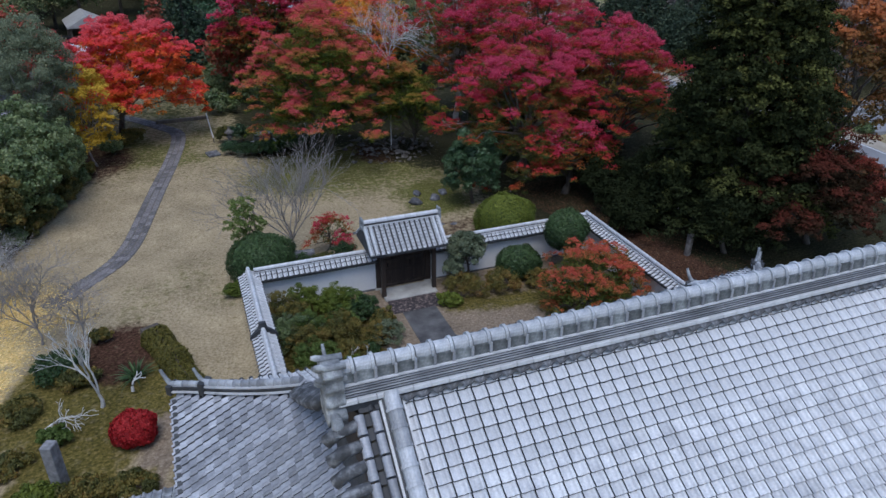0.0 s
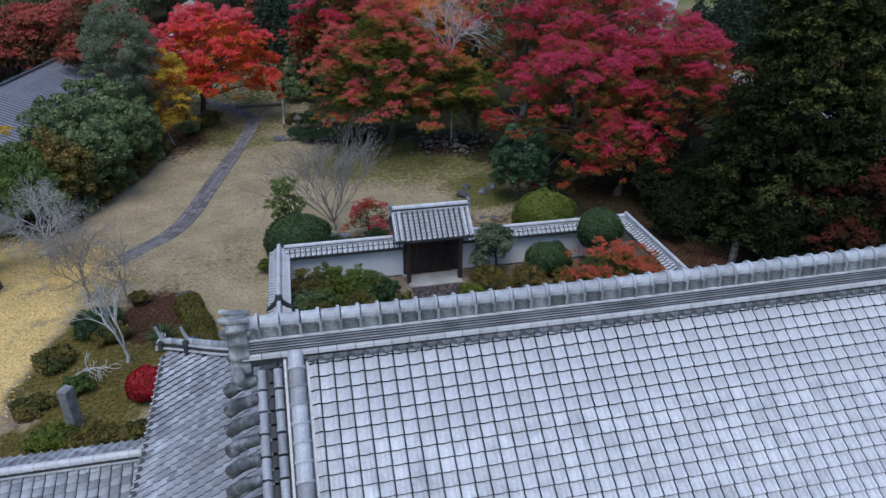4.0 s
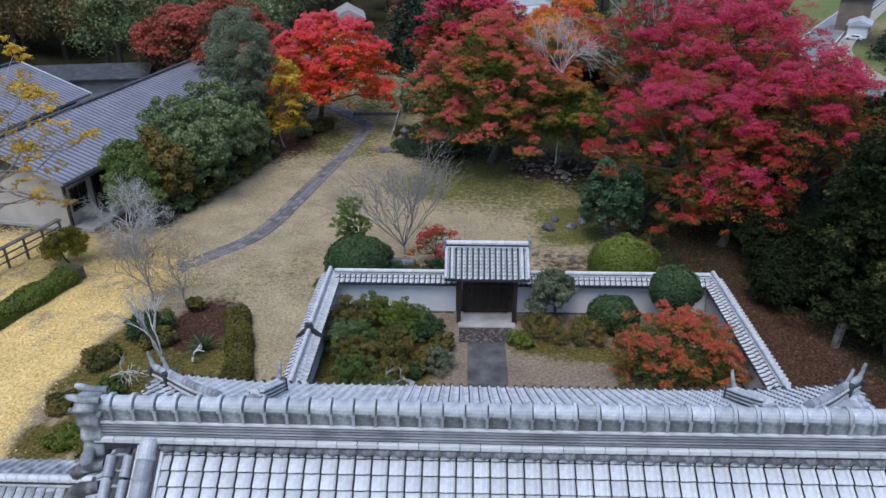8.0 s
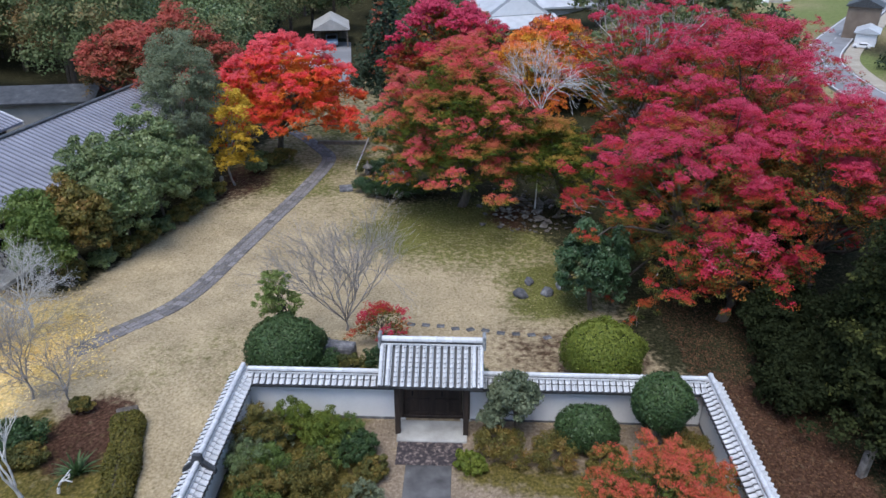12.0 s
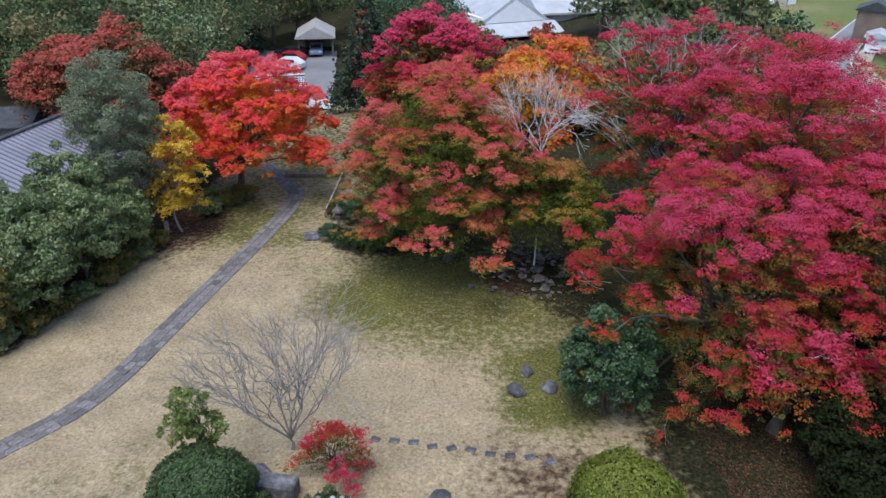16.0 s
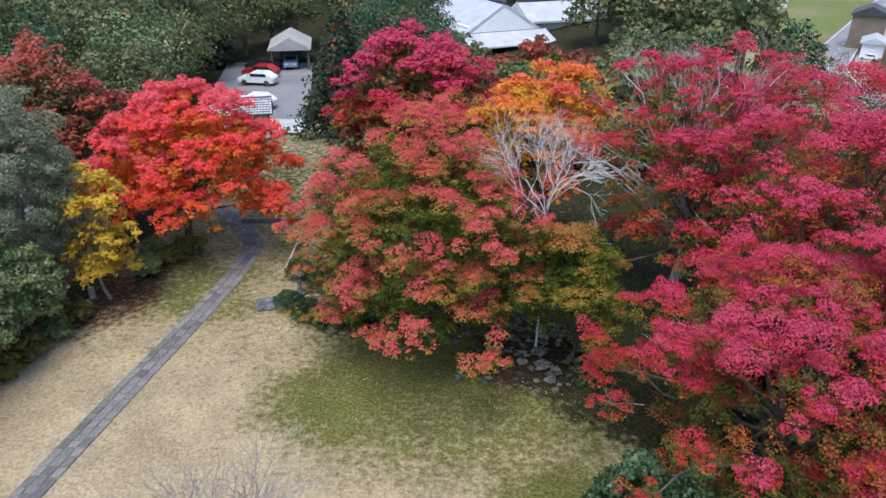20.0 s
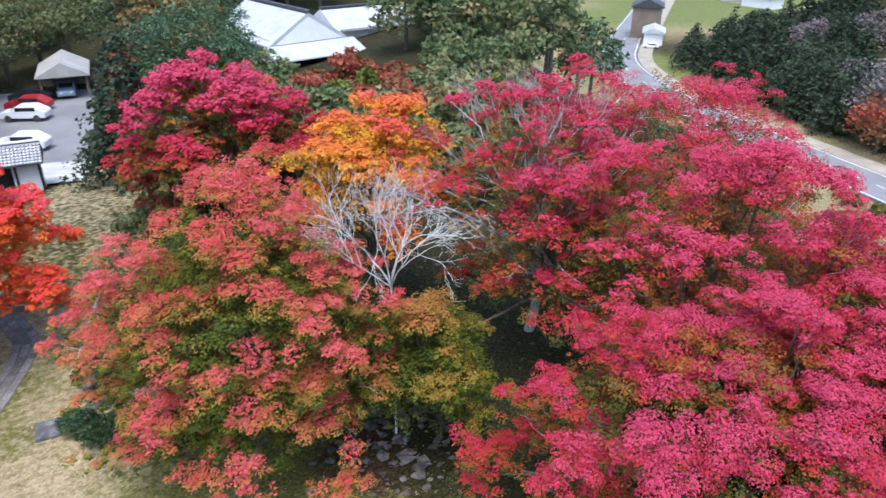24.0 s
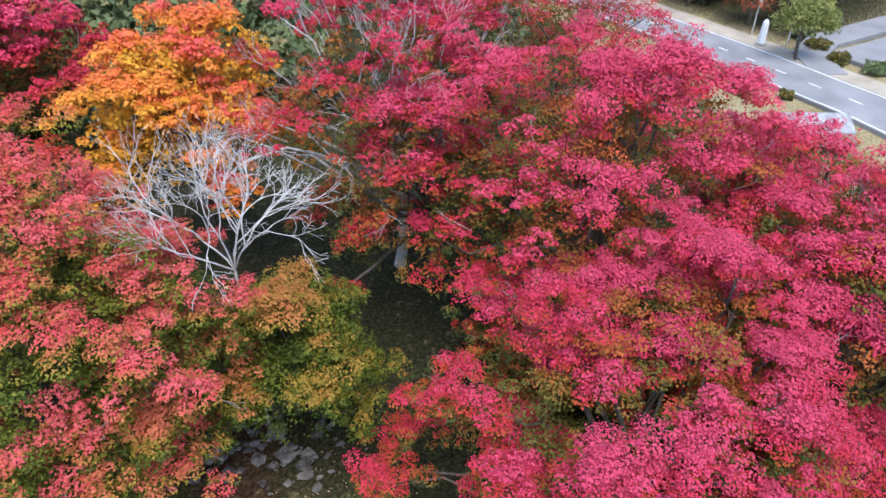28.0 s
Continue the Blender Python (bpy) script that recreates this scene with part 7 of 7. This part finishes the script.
FGREY = leafmat("bare_twig_haze", [(0.0, (0.1, 0.085, 0.08)), (0.5, (0.18, 0.155, 0.15)), (1.0, (0.27, 0.24, 0.24))], translucent=0.05, spec=0.1)
g = np.random.default_rng(160)


def scatter(n, xr, yr, gap, ok, seed):
    q = np.random.default_rng(seed)
    out = []
    for _ in range(n):
        x, y = q.uniform(*xr), q.uniform(*yr)
        if ok(x, y) and all((x - a) ** 2 + (y - b) ** 2 > gap * gap for a, b in out):
            out.append((x, y))
    return out


def clear_of_lot(x, y):
    return not (4 < x < 44 and y < 97) and not (-19 < x < 1 and 60 < y < 116) and not (85 < y < 150 and -0.07 < (x - 10) / (y - 28) < 0.2) and not (-4 < x < 16 and y < 74) and not (x > 16 and y < 66) and not (x > -30 and y < 68) and not x > 6 + (0.48 if y < 95 else 0.56) * (y - 27.7)


for k, (x, y) in enumerate(scatter(1500, (-80, 58), (52, 185), 4.3, clear_of_lot, 161)[:190]):
    conif = g.random() < 0.25
    far_tree("conifer" if conif else "round", x, y, g.uniform(8, 13), g.uniform(2.8, 4.2), FDARK if conif else (FOREST, FBROWN, GLOSSY, FOREST, EVERGREEN)[int(g.integers(5))], "dark conifer on the wooded slope" if conif else "mixed woodland tree in late autumn green", 200 + k, 5500 if y < 84 and x < 6 else (3200 if y < 110 and x < 6 else 1200), "woodland beyond the garden")
for k, (x, y, hh, rx) in enumerate(((1.5, 96, 10, 4.0), (4.8, 104, 11, 4.2), (3.5, 90, 6.5, 2.8), (6.5, 99, 7.5, 3.0))):
    far_tree("round", x, y, hh, rx, GLOSSY, "large dark evergreen beside the car park", 840 + k, 7000, "woodland beyond the garden")
for k, (x, y, hh, rx, mm) in enumerate(LOT_TREES):
    far_tree("round", x, y, hh, rx, mm, "olive-brown woodland tree beside the car park", 860 + k, 5000, "woodland beyond the garden")
far_tree("conifer", -1.6, 92.0, 8.5, 1.7, RUST, "slender dull red tree beside the drive", 880, 4000, "woodland beyond the garden")
for k, (x, y) in enumerate(scatter(300, (0.5, 9), (57, 84), 2.6, lambda x, y: x > 0.06 * (y - 40), 167)[:20]):
    leafy("slope_shrub", "low mixed bush behind the maples", (x, y), [((x, y, gz(x, y) + 0.9), (1.1, 1.1, 0.8), 20, 0.4)], (FOREST, OLIVE, EVERGREEN)[k % 3], BARK, 640 + k, 2600, 0.1, 0.05, "shrub", "bushes behind the maples", limbcount=5)
for k, (x, y) in enumerate(scatter(900, (5, 44), (64, 96), 3.6, lambda x, y: not x > 4 + 0.48 * (y - 27.7), 166)[:46]):
    low = ("bushy yellow-green conifer behind the maples", "conifer", MOSSY) if k % 7 == 3 else (("low orange-brown tree behind the maples", "round", RUST) if k % 3 == 1 else ("low mixed woodland tree behind the maples", "round", FOREST))
    far_tree(low[1], x, y, g.uniform(4, 6.5), g.uniform(1.6, 2.6), low[2], low[0], 800 + k, 2200, "low trees behind the maples")
for k, (x, y) in enumerate(scatter(2600, (101, 180), (96, 185), 3.9, lambda x, y: x > 102 + 0.12 * max(0, y - 130), 162)[:130]):
    r = g.random() * (0.62 if y > 122 else 1.0) + (0.0 if y > 122 else 0.25)
    mm, lab = (FDARK, "dark conifer on the far hillside") if r < 0.55 else ((FGREY, "bare grey tree on the far hillside") if r < 0.85 else (RUST, "rust-red tree on the far hillside"))
    far_tree("conifer" if r < 0.4 else "round", x, y, g.uniform(7, 13), g.uniform(3, 4.8), mm, lab, 400 + k, 1500, "trees on the far hillside")
for k, (x, y) in enumerate(scatter(300, (33, 46), (24, 80), 4.0, lambda x, y: True, 163)[:26]):
    leafy("slope_shrub", "scrubby bush on the wooded slope", (x, y), [((x, y, gz(x, y) + 1.2), (1.6, 1.6, 1.0), 20, 0.6)], FOREST if k % 3 else RUST, BARK, 600 + k, 1800, 0.14, 0.08, "shrub", "bushes on the wooded slope", limbcount=5)

# roadside in the valley
RUST_SHEET = mat("rusty_sheet_roof", [(0.3, (0.16, 0.08, 0.06)), (0.7, (0.3, 0.2, 0.18))], scale=2, rough=0.8)


def on_valley(x, y):
    return gz(x, y) + 0.4


pole = thing("utility_pole", "concrete utility pole with crossarms and transformer", "utility pole", m=pose(100.4, 97.5, on_valley(100.4, 97.5)) @ Matrix.Scale(0.62, 4))
part("mast", lathe([(0.2, -0.5), (0.18, 4), (0.13, 10.5)], 10), CONCRETE, pole)
for z, w in ((9.9, 1.1), (9.2, 0.9), (8.3, 0.7)):
    part("crossarm", box(-w, -0.06, z, w, 0.06, z + 0.14), CONCRETE, pole)
    for x in (-w + 0.1, 0, w - 0.1):
        part("insulator", lathe([(0.05, z + 0.14), (0.09, z + 0.24), (0.04, z + 0.36)], 8, at=(x, 0, 0)), PAINT, pole)
part("transformer", lathe([(0.3, 7.0), (0.32, 7.1), (0.32, 7.8), (0.2, 7.95)], 12, at=(0.5, 0, 0)), CONCRETE, pole)
mon = thing("stone_monument", "tall white stone monument beside the road", "monument", m=pose(98.2, 94.0, on_valley(98, 94), 0, 0, 20) @ Matrix.Scale(0.62, 4))
part("plinth", box(-1.0, -1.0, -0.5, 1.0, 1.0, 0.6, 0.05), CONCRETE, mon)
part("pillar", lathe([(0.85, 0.6), (0.8, 3.0), (0.7, 5.2), (0.4, 5.8)], 4), PLASTER, mon)
leafy("willow_tree", "yellow-green willow by the road junction", (97.9, 87.8), [((97.6, 87.8, -13.8), (3.2, 3.0, 2.6), 36, 1.3)], leafmat("pale_willow_leaf", [(0.0, (0.12, 0.14, 0.04)), (0.5, (0.26, 0.28, 0.09)), (1.0, (0.4, 0.4, 0.16))], spec=0.1), BARK, 701, 7000, 0.16, 0.25)
for k in range(2):
    sign = thing("sign_board", "tall white sign board on a post", "sign", "roadside sign boards", m=pose(99.8 + k * 1.2, 91.0 - k * 0.6, on_valley(100, 91), 0, 0, 30))
    part("board", box(-0.5, -0.05, 1.0, 0.5, 0.05, 4.6, 0.02), PAINT, sign)
    part("sign_post", box(-0.08, -0.06, -0.4, 0.08, 0.06, 1.0), CONCRETE, sign)
shed = thing("roadside_shed", "small roadside shed with grey tiled and rusty roofs", "shed", m=pose(79.6, 71.8, gz(79.6, 71.8), 0, 0, -30))
part("shed_wall", box(-3.2, -1.8, -0.3, 3.2, 1.8, 2.2), WOOD, shed)
part("main_roof", prism([(-2.4, 2.1), (2.4, 2.1), (2.4, 2.25), (0, 3.5), (-2.4, 2.25)], -3.8, 3.8), TILE_OLD, shed)
part("lean_to_roof", prism([(-4.0, 1.5), (-2.2, 2.1), (-2.2, 2.2), (-4.0, 1.6)], -1.4, 3.6), RUST_SHEET, shed)
for k, (x, y, r) in enumerate(((84.5, 92, 1.2), (85.5, 88.5, 0.9), (86.2, 84.6, 1.0), (84.0, 96.5, 1.3), (87.0, 80.5, 0.8), (83.5, 84, 1.2), (102.5, 84.5, 1.2), (103.5, 80, 1.3), (104, 89, 1.4), (107, 93.5, 1.5), (110.5, 94, 1.5), (114, 94.5, 1.5))):
    leafy("roadside_bush", "rounded bush beside the valley road", (x, y), [((x, y, gz(x, y) + r * 0.6), (r, r, r * 0.7), 12, r * 0.5)], EVERGREEN if k % 2 else OLIVE, BARK, 720 + k, 1500, 0.16, 0.06, "shrub", "bushes beside the valley road", limbcount=5)
side = thing("side_road", "pale side road leaving the junction", "road", kind="structure")
v, f = sweep([(97.5, 82, on_valley(97, 82)), (101, 88, on_valley(101, 88) + 0.1), (107, 90.5, on_valley(107, 90) + 0.2), (125, 90.5, on_valley(125, 90) + 0.2)], strip(4.5, -0.8, 0.08))
put("carriageway", mesh_np("carriageway", v, f, ASPHALT), side)
tagged(part("paved_yard", box(104, 78, -21, 122, 87, -19.35, 0.1), ASPHALT, None), "paved yard with pale kerb beside the junction", "yard", kind="structure")


def town_house(x, y, w, d, h, rot, roof, wall, label, group):
    t = thing("town_house", label, "house", group, m=pose(x, y, on_valley(x, y), 0, 0, rot))
    part("wall", box(-w / 2, -d / 2, -1, w / 2, d / 2, h), wall, t)
    part("roof", prism([(-d / 2 - 0.6, h - 0.1), (d / 2 + 0.6, h - 0.1), (d / 2 + 0.6, h + 0.15), (0, h + d * 0.28), (-d / 2 - 0.6, h + 0.15)], -w / 2 - 0.6, w / 2 + 0.6), roof, t)
    for z in np.arange(1.0, h - 1.2, 2.8):
        for k in np.arange(-w / 2 + 1.5, w / 2 - 1, 2.6):
            part("window", box(k - 0.6, -d / 2 - 0.06, z, k + 0.6, -d / 2 - 0.01, z + 1.2), GLASSDARK, t)


BROWN = mat("brown_wall_cladding", [(0.3, (0.16, 0.12, 0.09)), (0.7, (0.22, 0.17, 0.13))], scale=0.5, rough=0.8)
town_house(119, 216, 9, 8, 8.5, 60, TILE_DARK, BROWN, "brown three-storey house by the valley road", "houses in the valley")
town_house(116, 206, 9, 5, 3.0, 60, PALEROOF, PLASTER, "low white building with a flat pale roof", "houses in the valley")
car(111.8, 199.5, 60, (0.78, 0.78, 0.8), "white van parked by the road")
q = np.random.default_rng(730)
for k in range(26):
    a, b = ((q.uniform(95, 135), q.uniform(262, 330)) if k < 8 else (q.uniform(185, 300), q.uniform(225, 300)))
    town_house(a, b, q.uniform(8, 13), q.uniform(6, 9), q.uniform(3.2, 6), q.uniform(0, 180), PALEROOF if k % 2 else TILE_OLD, PLASTER if k % 3 else BEIGE, "distant valley house with a tiled roof", "houses in the valley")
